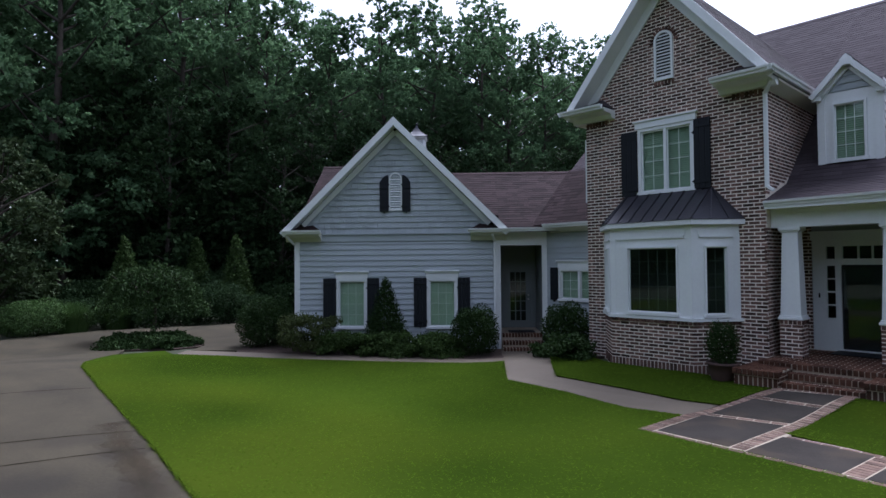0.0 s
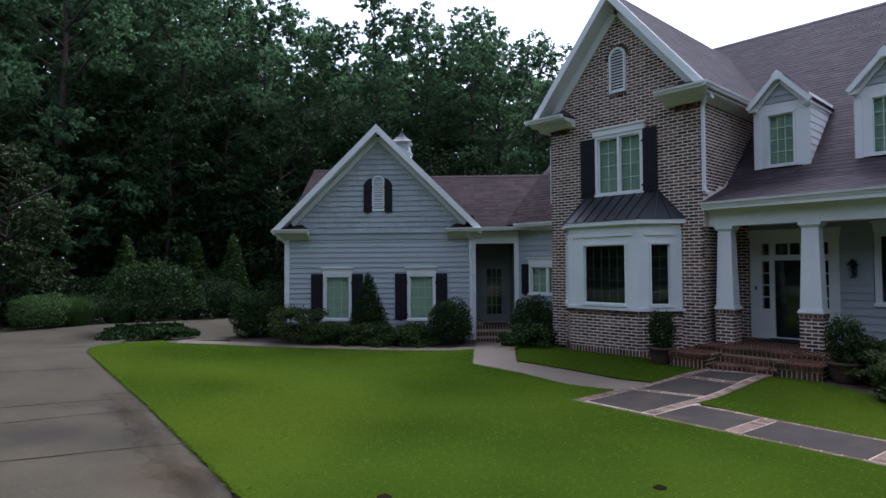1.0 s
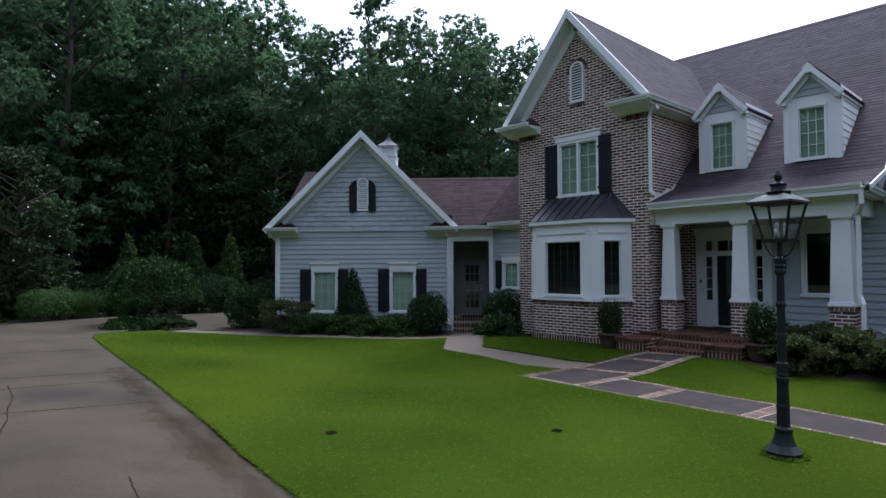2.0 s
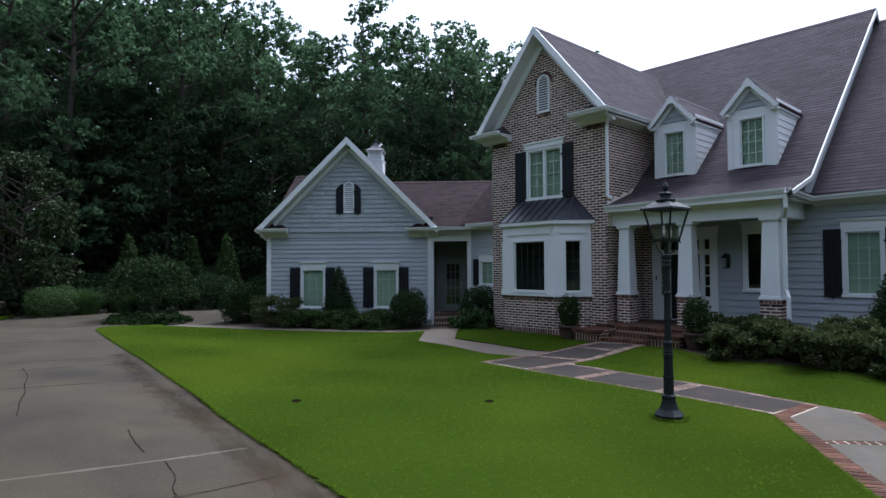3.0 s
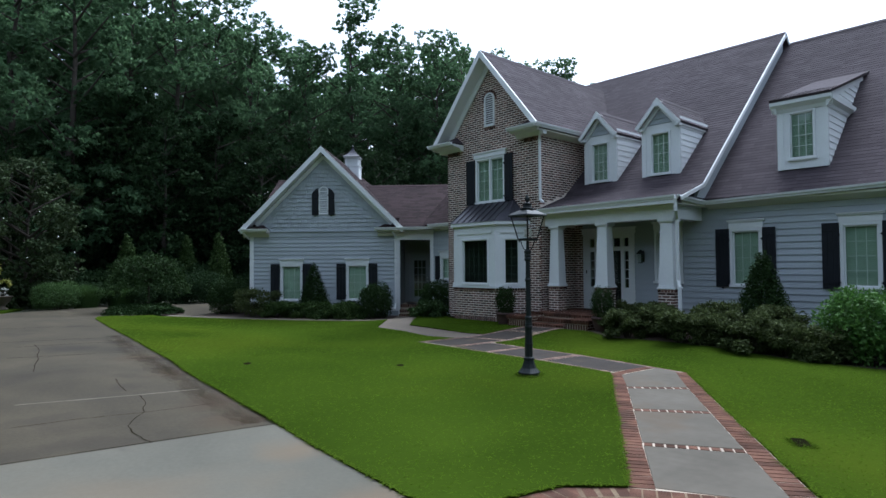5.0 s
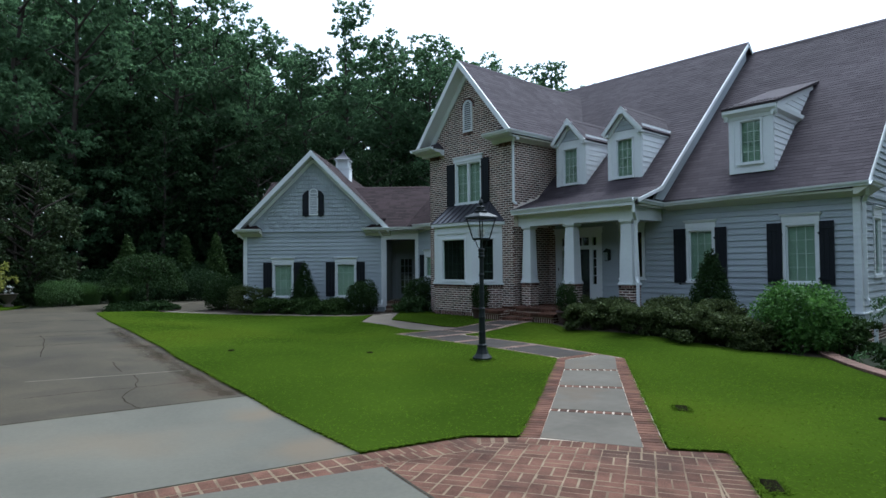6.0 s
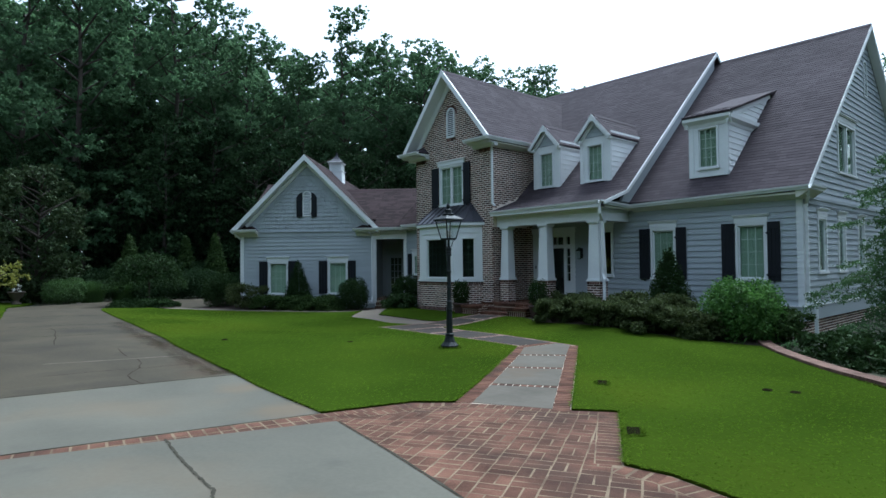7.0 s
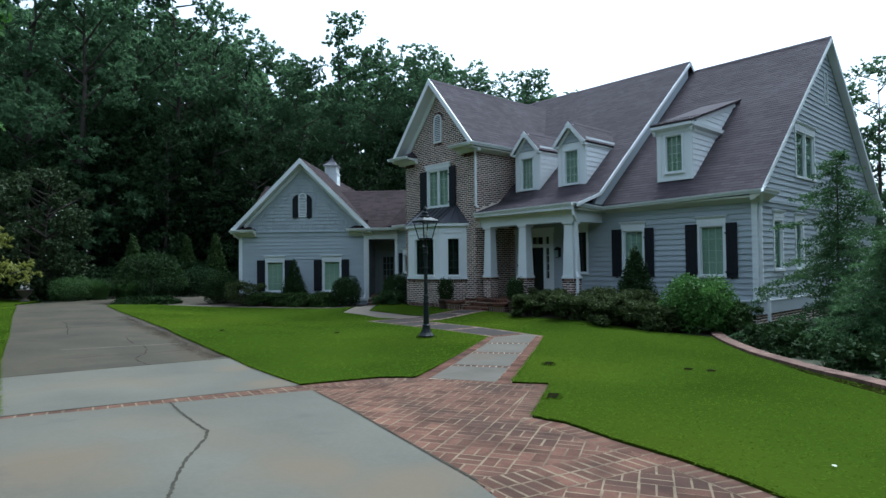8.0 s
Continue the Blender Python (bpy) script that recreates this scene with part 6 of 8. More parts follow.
def turned(prof, seg, flutes=0.0):
    """A turned shape from (radius, height) pairs."""
    bm = bmesh.new()
    loops = []
    for r, z in prof:
        loops.append([bm.verts.new((r * (1 - flutes * (i % 2)) * math.cos(2 * math.pi * i / seg), r * (1 - flutes * (i % 2)) * math.sin(2 * math.pi * i / seg), z)) for i in range(seg)])
    for a, b in zip(loops, loops[1:]):
        for i in range(seg):
            bm.faces.new((a[i], a[(i + 1) % seg], b[(i + 1) % seg], b[i]))
    bm.faces.new(loops[0][::-1]), bm.faces.new(loops[-1])
    return bm


part("base", turned([(0.195, 0.0), (0.195, 0.045), (0.18, 0.06), (0.18, 0.085), (0.19, 0.10), (0.17, 0.12), (0.125, 0.17), (0.098, 0.24), (0.085, 0.30)], 8), IRON, lamp, "fluted cast-iron foot")
part("post", turned([(0.085, 0.30), (0.092, 0.31), (0.092, 0.34), (0.068, 0.36), (0.066, 0.55), (0.07, 0.56), (0.07, 0.58), (0.064, 0.60), (0.058, 0.82), (0.066, 0.84), (0.066, 0.88), (0.058, 0.89), (0.064, 0.91), (0.058, 0.93), (0.055, 0.99), (0.062, 1.0), (0.062, 1.03), (0.046, 1.05), (0.044, 1.3), (0.05, 1.31), (0.05, 1.34), (0.044, 1.36), (0.042, 1.63), (0.052, 1.645), (0.055, 1.67), (0.042, 1.70), (0.038, 1.98), (0.06, 2.0), (0.06, 2.03), (0.05, 2.05), (0.06, 2.08), (0.05, 2.10), (0.062, 2.13), (0.062, 2.16), (0.03, 2.18), (0.025, 2.33)], 16, 0.06), IRON, lamp, "ringed and fluted iron post")
lantern = part("lantern", (lambda b: (box(b, -0.115, 0.115, -0.115, 0.115, 2.335, 2.36), b)[1])(bmesh.new()), IRON, lamp, "four-sided iron lantern", Matrix.Rotation(radians(-6), 4, "Z"))
ROT = Matrix.Rotation(radians(-6), 4, "Z")
bm = bmesh.new()
for sx, sy in ((-1, -1), (1, -1), (1, 1), (-1, 1)):
    bar(bm, (sx * 0.112, sy * 0.112, 2.35), (sx * 0.20, sy * 0.20, 2.76), 0.011, 0.011, up=(sx, -sy, 0))
for z, r in ((2.36, 0.112), (2.755, 0.20)):
    for k in range(4):
        a, b = [((-1, -1), (1, -1), (1, 1), (-1, 1))[(k + j) % 4] for j in (0, 1)]
        bar(bm, (a[0] * r, a[1] * r, z), (b[0] * r, b[1] * r, z), 0.011, 0.011)
part("frame", bm, IRON, lantern, "", ROT)
for k in range(4):
    a, b = [((-1, -1), (1, -1), (1, 1), (-1, 1))[(k + j) % 4] for j in (0, 1)]
    bm = bmesh.new()
    bm.faces.new([bm.verts.new(p) for p in ((a[0] * 0.11, a[1] * 0.11, 2.36), (b[0] * 0.11, b[1] * 0.11, 2.36), (b[0] * 0.198, b[1] * 0.198, 2.75), (a[0] * 0.198, a[1] * 0.198, 2.75))])
    part("glass_panel", bm, LAMP_GLASS, lantern, "clear lantern glass", ROT).visible_shadow = False
bm = bmesh.new()
loops = [[bm.verts.new((sx * r, sy * r, z)) for sx, sy in ((-1, -1), (1, -1), (1, 1), (-1, 1))] for r, z in ((0.235, 2.75), (0.23, 2.775), (0.15, 2.83), (0.09, 2.86), (0.085, 2.875))]
for a, b in zip(loops, loops[1:]):
    for i in range(4):
        bm.faces.new((a[i], a[(i + 1) % 4], b[(i + 1) % 4], b[i]))
bm.faces.new(loops[0][::-1]), bm.faces.new(loops[-1])
part("cap", bm, IRON, lamp, "hipped iron cap", ROT)
part("finial", turned([(0.12, 2.865), (0.125, 2.885), (0.08, 2.90), (0.07, 2.94), (0.085, 2.955), (0.085, 2.97), (0.04, 2.985), (0.022, 3.0), (0.04, 3.03), (0.042, 3.06), (0.025, 3.10), (0.004, 3.135)], 14), IRON, lamp, "turned finial", smooth=False)
for k in range(3):
    a = 2.1 * k + 0.4
    bm = bmesh.new()
    bmesh.ops.create_cone(bm, cap_ends=True, segments=10, radius1=0.016, radius2=0.016, depth=0.09, matrix=Matrix.Translation((0.05 * math.cos(a), 0.05 * math.sin(a), 2.44)))
    bmesh.ops.create_uvsphere(bm, u_segments=8, v_segments=6, radius=0.018, matrix=Matrix.Translation((0.05 * math.cos(a), 0.05 * math.sin(a), 2.51)) @ Matrix.Diagonal((1, 1, 2, 1)))
    part("candle", bm, BRASS, lamp, "candle tube with a clear bulb", smooth=True)
bm = bmesh.new()
for s in (-1, 1):
    pts = [(s * 0.03, 0, 2.17), (s * 0.09, 0, 2.2), (s * 0.13, 0, 2.27), (s * 0.15, 0, 2.33), (s * 0.18, 0, 2.35), (s * 0.19, 0, 2.31)]
    for p, q in zip(pts, pts[1:]):
        bar(bm, p, q, 0.006, 0.006, up=(0, 1, 0))
part("scroll", bm, IRON, lamp, "thin iron scroll brackets")

# ---------------------------------------------------------------- brick paving pieces


def walk_lift(y):
    """The front walk rises from the apron until it lies flush with the turf."""
    return 0.022 * ease(3.2, 5.6, y)


for v in walk_bed.data.vertices:
    v.co.z += walk_lift(v.co.y)


def laid(x, y, z, turn):
    """Space of a piece that lies on the ground's slope at x, y."""
    n = Vector((ground_z(x - 0.1, y) - ground_z(x + 0.1, y), ground_z(x, y - 0.1) - ground_z(x, y + 0.1), 0.2)).normalized()
    a = Vector((math.cos(turn), math.sin(turn), 0))
    a = (a - n * a.dot(n)).normalized()
    m = Matrix((a, n.cross(a), n)).transposed().to_4x4()
    m.translation = (x, y, z)
    return m


LOOSE = np.random.default_rng(55)


def pave(parent, items, name="brick", mesh=None, h=0.06, top=0.0009, rng=None, single=300):
    """Bricks or slabs laid on the ground: (x, y, length, width, angle), the first ones as pieces of their own."""
    mesh = mesh or ONE_PAVER
    items = [(x + LOOSE.normal() * 0.002, y + LOOSE.normal() * 0.002, lx * LOOSE.uniform(0.97, 1.02), ly * LOOSE.uniform(0.95, 1.03), ang + LOOSE.normal() * 0.012) for x, y, lx, ly, ang in items]
    for x, y, lx, ly, ang in items[:single]:
        ob = new(name, mesh)
        ob.parent = parent
        dz = RNG.uniform(-1, 1) * 0.0003
        lift = walk_lift(y) if parent is walk_bed else 0.0
        ob.matrix_basis = laid(x, y, ground_z(x, y) + top + lift + dz - h, ang) @ Matrix.Diagonal((lx, ly, h, 1)) @ Matrix.Translation((-0.5, 0, 0))
    if len(items) > single:
        v, f = [], []
        quad = np.array([(1, 3, 2, 0), (6, 7, 5, 4), (4, 5, 1, 0), (3, 7, 6, 2), (2, 6, 4, 0), (5, 7, 3, 1)])
        for x, y, lx, ly, ang in items[single:]:
            m = laid(x, y, ground_z(x, y) + top + RNG.uniform(-1, 1) * 0.0003 - h, ang)
            base = len(v)
            v += [tuple(m @ Vector((a * lx, b * ly, c))) for c in (0, h) for b in (-0.5, 0.5) for a in (-0.5, 0.5)]
            f.append(quad + base)
        ob = new("bricks", from_arrays("bricks", np.array(v), np.concatenate(f), mesh.materials[0]))
        ob.parent = parent
        tagged(ob, "red paving bricks", kind="stuff")


def row_of(p, q, inset, pitch=0.107, long=0.203, wide=0.093, side=1):
    """A row of header bricks along the line p-q, lying on its left (side 1) or right."""
    p, q = Vector((*p, 0)), Vector((*q, 0))
    d = (q - p).normalized()
    nrm = Vector((-d.y, d.x, 0)) * side
    n = int((q - p).length / pitch)
    s = (q - p).length / n
    ang = math.atan2(nrm.y, nrm.x)
    return [(*(p + d * (i + 0.5) * s + nrm * (inset + long / 2)).xy, long, wide, ang) for i in range(n)]


def stretchers(p, q, inset, long=0.205, wide=0.092, gap=0.022, side=1):
    p, q = Vector((*p, 0)), Vector((*q, 0))
    d = (q - p).normalized()
    nrm = Vector((-d.y, d.x, 0)) * side
    n = max(1, int((q - p).length / (long + gap)))
    s = (q - p).length / n
    return [(*(p + d * (i + 0.5) * s + nrm * (inset + wide / 2)).xy, s - gap, wide, math.atan2(d.y, d.x)) for i in range(n)]


def inside(poly, x, y):
    hit = False
    for (x0, y0), (x1, y1) in zip(poly, poly[1:] + poly[:1]):
        if (y0 > y) != (y1 > y) and x < (x1 - x0) * (y - y0) / (y1 - y0) + x0:
            hit = not hit
    return hit


def slab(parent, poly, mat, label, top=0.006):
    bm = bmesh.new()
    lo = [bm.verts.new((x, y, ground_z(x, y) - 0.05)) for x, y in poly]
    hi = [bm.verts.new((x, y, ground_z(x, y) + top + walk_lift(y))) for x, y in poly]
    bm.faces.new(lo[::-1])
    f = bm.faces.new(hi)
    n = len(poly)
    for i in range(n):
        bm.faces.new((lo[i], lo[(i + 1) % n], hi[(i + 1) % n], hi[i]))
    bmesh.ops.bevel(bm, geom=f.edges[:], offset=0.004, segments=1, affect="EDGES")
    return part("slab", bm, mat, parent, label)


def lerp(p, q, k):
    return (p[0] + (q[0] - p[0]) * k, p[1] + (q[1] - p[1]) * k)


# slanting walk with pale slabs between brick bands
LW0, LW1 = (5.87, 2.51), (2.72, 7.30)
RW0, RW1 = (7.16, 3.10), (3.59, 8.30)
pave(walk_bed, row_of(LW1, LW0, 0.005), rng=RNG, top=0.005)
pave(walk_bed, row_of(RW0, RW1, 0.005), rng=RNG, top=0.005)


def across(k):
    a, b = lerp(LW0, LW1, k), lerp(RW0, RW1, k)
    w = math.dist(a, b)
    return lerp(a, b, 0.213 / w), lerp(a, b, 1 - 0.213 / w)


marks = [0.012, 0.24, 0.507, 0.768, 0.96]
for i in range(4):
    (a, b), (c, d) = across(marks[i] + (0.0115 if i else 0)), across(marks[i + 1] - 0.0115)
    if i == 3:
        c, d = (2.96, 7.24), (3.42, 8.24)
    slab(walk_bed, [a, b, d, (3.02, 8.34), c] if i == 3 else [a, b, d, c], WALK_SLAB, "pale concrete slab")
    if i:
        p, q = across(marks[i])
        pave(walk_bed, row_of(p, q, -0.053, pitch=0.1, long=0.106, wide=0.084), rng=RNG, top=0.005)
pave(walk_bed, row_of((2.93, 7.30), (2.99, 8.40), 0.0, long=0.19, wide=0.088, side=1), rng=RNG, top=0.005)

# front walk: dark slabs, brick cross bands, brick edges
pave(walk_bed, stretchers((-3.48, 8.03), (2.66, 7.30), 0.01) + stretchers((-1.75, 9.07), (3.45, 8.32), 0.01, side=-1), mesh=ONE_EDGE, rng=RNG, top=0.005)
bands = [(-2.12, -1.92), (-0.80, -0.58), (0.88, 1.10), (2.72, 2.9)]


def low_y(x):
    return 8.03 - (x + 3.48) * 0.119


def high_y(x):
    return 9.09 - (x + 1.75) * 0.144


for i in range(1, 4):
    x0, x1 = bands[i - 1][1] + 0.012, bands[i][0] - 0.012
    slab(walk_bed, [(x0, low_y(x0) + 0.12), (x1, low_y(x1) + 0.12), (x1 + 0.12, high_y(x1) - 0.122), (x0 + 0.12, high_y(x0) - 0.122)], SLATE, "dark grey stone slab")
for x0, x1 in bands[:3]:
    xm = (x0 + x1) / 2
    p, q = (xm, low_y(xm) + 0.13), (xm + 0.12, high_y(xm) - 0.13)
    if x0 > -2:
        pave(walk_bed, row_of(p, q, -0.1, long=0.2, pitch=0.098, wide=0.084), mesh=ONE_EDGE, rng=RNG, top=0.005)
# entrance square below the steps
SQUARE = [[(-3.24, 8.14), (-2.13, 8.0), (-1.955, 9.66), (-3.14, 9.52)], [(-3.10, 9.65), (-1.925, 9.79), (-1.775, 10.74), (-2.81, 10.78)], [(-2.77, 10.91), (-1.77, 10.87), (-1.64, 11.54), (-2.57, 11.43)]]
for poly in SQUARE:
    mid = (sum(p[0] for p in poly) / 4, sum(p[1] for p in poly) / 4)
    slab(walk_bed, [lerp(p, mid, 0.025) for p in poly], SLATE, "dark grey stone slab")
for lower, upper in zip(SQUARE, SQUARE[1:]):
    pave(walk_bed, stretchers(lerp(lower[3], upper[0], 0.5), lerp(lower[2], upper[1], 0.5), -0.046), mesh=ONE_EDGE, rng=RNG, top=0.005)
for a, b in (((-3.47, 8.03), (-3.37, 9.35)), ((-3.37, 9.35), (-2.74, 11.55))):
    pave(walk_bed, row_of(a, b, 0.012, side=-1, long=0.2, wide=0.088), mesh=ONE_EDGE, rng=RNG, top=0.005)
for a, b in (((-1.93, 8.0), (-1.81, 9.22)), ((-1.81, 9.22), (-1.44, 11.65))):
    pave(walk_bed, row_of(a, b, 0.0, side=1, long=0.185, wide=0.084), mesh=ONE_EDGE, rng=RNG, top=0.005)
pave(walk_bed, row_of((-2.72, 11.52), (-1.48, 11.60), -0.04, side=1, long=0.12), mesh=ONE_EDGE, rng=RNG, top=0.005)

# drive band: two rows of bricks
items = []
for j in range(2):
    items += stretchers((5.27 + j * 0.225, 1.03 - j * 0.05), (4.64 + j * 0.225, -2.19 - j * 0.03), 0.008, long=0.115 if j == 0 else 0.118, wide=0.2, side=1)
pave(drive, items, rng=RNG, top=0.0022)

# apron: basket weave with brick borders
d = Vector((0.485, -0.875))
e = Vector((0.875, 0.485))
o = Vector((5.9, 2.3))
ang = math.atan2(d.y, d.x)
cell = 0.228
# the weave runs on under the slab and turf at its edges
inner_poly = [(5.55, 0.9), (5.62, 2.1), (5.95, 2.42), (7.3, 3.05), (7.5, 3.35), (8.58, 1.75), (9.0, 1.8), (9.73, 1.6), (10.76, 1.36), (13.4, 0.0), (15, -1.6), (14.0, -1.6), (9.62, -0.15), (5.66, 0.8)]
cells_w = []
for i in range(-14, 44):
    for j in range(-12, 30):
        c = o + d * (i + 0.5) * cell + e * (j + 0.5) * cell
        if inside(inner_poly, c.x, c.y):
            turn = (i + j) % 2
            for k in (-1, 1):
                if turn:
                    p = c + e * k * 0.057
                    cells_w.append((p.x, p.y, 0.214, 0.100, ang))
                else:
                    p = c + d * k * 0.057
                    cells_w.append((p.x, p.y, 0.214, 0.100, ang + math.pi / 2))
edge_count = itertools.count()


def edge_row(p, q, inset, side=1, **sizes):
    """A row of bricks over the weave, on a mortar bed of its own."""
    dx, dy = q[0] - p[0], q[1] - p[1]
    n = math.hypot(dx, dy)
    u, v = -dy / n * side, dx / n * side
    far = inset + sizes.get("long", 0.203) + 0.012
    near = inset - 0.008
    sheet("mortar_bed", [(p[0] + u * near, p[1] + v * near), (q[0] + u * near, q[1] + v * near), (q[0] + u * far, q[1] + v * far), (p[0] + u * far, p[1] + v * far)], 0.0015 + 0.00003 * next(edge_count), APRON_JOINT, "mortar bed", "", skirt=0.001, step=0.25, parent=apron_bed)
    return row_of(p, q, inset, side=side, **sizes)


border = edge_row((7.53, 3.49), (5.87, 2.51), 0.01, side=1) + edge_row((5.87, 2.51), (5.5, 2.13), 0.01, side=1) + edge_row((5.5, 2.13), (5.25, 1.05), 0.01, side=1) + edge_row((5.70, 2.05), (5.47, 1.06), 0.0, side=1)
border += edge_row((8.61, 1.80), (7.53, 3.49), 0.01, side=1) + edge_row((9.73, 1.65), (8.98, 1.85), 0.01, side=1) + edge_row((8.98, 1.85), (8.61, 1.80), 0.01, side=1) + edge_row((10.28, 1.555), (9.73, 1.655), 0.0, side=1) + edge_row((10.76, 1.415), (10.28, 1.555), 0.0, side=1) + edge_row((11.4, 1.145), (10.76, 1.415), 0.0, side=1) + edge_row((13.4, -0.055), (11.4, 1.145), 0.0, side=1) + edge_row((5.74, 0.96), (5.5, 1.02), 0.0, side=1)
# band of two rows that crosses the apron from the corner of the drive
border += edge_row((9.58, 0.03), (9.86, 1.62), 0.0, side=-1, long=0.2, pitch=0.108, wide=0.09) + edge_row((9.80, 0.0), (10.08, 1.58), 0.0, side=-1, long=0.2, pitch=0.108, wide=0.09)
cells_w.sort(key=lambda c: (c[0] - 9.5) ** 2 + (c[1] - 0.8) ** 2)
pave(apron_bed, border, name="border_brick", rng=RNG, top=0.0026)
pave(apron_bed, cells_w, rng=RNG, top=0.0007)


# cracks and joints in the concrete
def ribbon(parent, pts, w, mat, name, label, seed, top=0.004, wander=0.05, steps=14):
    rng = np.random.default_rng(seed)
    bm = bmesh.new()
    last = None
    line = []
    for p, q in zip(pts, pts[1:]):
        for i in range(steps):
            line.append(np.array(lerp(p, q, i / steps)) + rng.normal(size=2) * wander * (0 if (i == 0) else 1))
    line.append(np.array(pts[-1]))
    for i, p in enumerate(line):
        dd = line[min(i + 1, len(line) - 1)] - line[max(i - 1, 0)]
        dd = dd / (np.linalg.norm(dd) + 1e-9)
        nn = np.array((-dd[1], dd[0])) * w * rng.uniform(0.5, 1.3)
        pair = [bm.verts.new((*(p + s * nn), ground_z(*(p + s * nn)) + top)) for s in (-1, 1)]
        if last:
            bm.faces.new((last[0], last[1], pair[1], pair[0]))
        last = pair
    return part(name, bm, mat, parent, label)


CRACK = material("crack_dirt", (0.050, 0.046, 0.036), rough=1.0, spec=0.0, spread=0.35, size=8, bump=0.3)
DARK_CRACK = material("dark_crack_dirt", (0.018, 0.0145, 0.010), rough=1.0, spec=0.0, spread=0.35, size=8, bump=0.3)
LIME = material("lime_bloom", (0.098, 0.086, 0.066), rough=0.95, spread=0.4, size=4, bump=0.2)
ribbon(drive, [(5.2, -0.64), (5.9, -0.75), (6.59, -0.83), (7.04, -0.87), (7.31, -1.0), (7.79, -1.31), (8.31, -1.57), (8.53, -1.66), (9.6, -2.5)], 0.014, CRACK, "crack", "long dirt-filled crack", 3, wander=0.004, top=0.010)
ribbon(drive, [(-0.32, 0.54), (0.1, 0.50), (0.42, 0.38), (0.55, 0.37), (0.80, 0.19), (1.06, 0.05), (1.38, 0.01), (1.79, 0.04), (1.98, 0.07)], 0.006, DARK_CRACK, "crack", "dark crack", 4, wander=0.006, steps=5)
ribbon(drive, [(-1.62, 0.55), (-1.16, 0.49), (-0.69, 0.47)], 0.006, DARK_CRACK, "crack", "dark crack", 5, wander=0.006)
for k, (x0, y0, x1, y1) in enumerate(((-8.6, -0.5, -7.7, 2.25), (-7.3, -0.1, -6.75, 2.1), (-5.5, -0.4, -4.6, 1.9), (-12.0, 0.0, -11.4, 2.5))):
    ribbon(drive, [(x0, y0), (x1, y1)], 0.014, DARK_CRACK, "joint", "dark slab joint", 20 + k, wander=0.004)
ribbon(drive, [(-0.74, -0.8), (-0.34, 0.61), (-0.19, 1.3)], 0.022, LIME, "joint", "pale limy slab joint", 30, wander=0.004)
ribbon(drive, [(0.36, -0.95), (0.42, -0.35), (0.61, 0.39), (0.72, 1.3)], 0.006, DARK_CRACK, "joint", "thin dark joint", 33, wander=0.004)
ribbon(drive, [(1.60, -1.92), (2.07, 1.34)], 0.010, DARK_CRACK, "joint", "dark slab joint", 31, wander=0.002, top=0.009)

ribbon(drive, [(-7.5, 0.3), (-6.4, 0.24), (-5.65, 0.1), (-4.9, 0.02), (-4.0, -0.16), (-3.1, -0.29)], 0.006, DARK_CRACK, "crack", "dark crack", 6, wander=0.004, steps=5)

# damp dirt washed onto the drive along the turf
STAIN = material("damp_dirt", (0.034, 0.022, 0.010), rough=0.95, spec=0.1, spread=0.3, size=3, bump=0.1)
nt = STAIN.node_tree
cover = nt.nodes.new("ShaderNodeTexNoise")
cover.inputs["Scale"].default_value, cover.inputs["Detail"].default_value = 1.3, 2
co = nt.nodes.new("ShaderNodeTexCoord")
nt.links.new(co.outputs["Object"], cover.inputs["Vector"])
spot = nt.nodes.new("ShaderNodeMapRange")
spot.inputs["From Min"].default_value, spot.inputs["From Max"].default_value = 0.15, 0.95
spot.inputs["To Min"].default_value, spot.inputs["To Max"].default_value = 0.0, 0.2
nt.links.new(cover.outputs["Fac"], spot.inputs["Value"])
nt.links.new(spot.outputs[0], nt.nodes["Principled BSDF"].inputs["Alpha"])
for k, share in enumerate((1.0, 0.72, 0.45, 0.22)):
    ribbon(drive, [(-8.4, 2.1), (-6.4, 1.85), (-4.4, 1.6), (-2.6, 1.42), (-0.6, 1.27), (1.9, 1.17)], 0.26 * share, STAIN, "stain", "dark damp stain", 41 + k, wander=0.03, top=0.002 + 0.0012 * k)
# dark strip painted as the cut turf's edge shadow, together with bare soil
ribbon(drive, DRIVE_RIGHT[1:11], 0.013, DARK_CRACK, "joint", "dark strip of bare soil and painted shadow along the turf edge", 47, wander=0.008, top=0.008, steps=8)
ribbon(drive, [(5.75, 0.94), (9.6, 0.03)], 0.012, CRACK, "joint", "dark edge joint", 32, wander=0.002, top=0.010)


# Near-black that stands in for the dark of an open drain hole.
HOLE_BLACK = material("drain_hole_black", (0.008, 0.008, 0.005), rough=1.0, spec=0.0, spread=0.3, size=6, bump=0.2)


def drain(at, ang, w, l):
    g = thing("lawn_drain", "small dark drain grate sunk in the lawn", "drain", at=Matrix.Translation((*at, ground_z(*at) + 0.032)) @ Matrix.Rotation(ang, 4, "Z"), group="lawn drains")
    bm = bmesh.new()
    box(bm, -w / 2, w / 2, -l / 2, l / 2, -0.05, 0.003)
    part("pit", bm, HOLE_BLACK, g, "near-black slab in place of the drain's open hole")
    bm = bmesh.new()
    for k in range(9):
        x = -w / 2 + w * (k + 0.5) / 9
        box(bm, x - 0.005, x + 0.005, -l / 2, l / 2, 0.0, 0.012)
    part("grate", bm, DARK_CRACK, g)


drain((8.15, 2.75), -1.0, 0.26, 0.12)
drain((6.4, 4.9), -1.0, 0.28, 0.13)
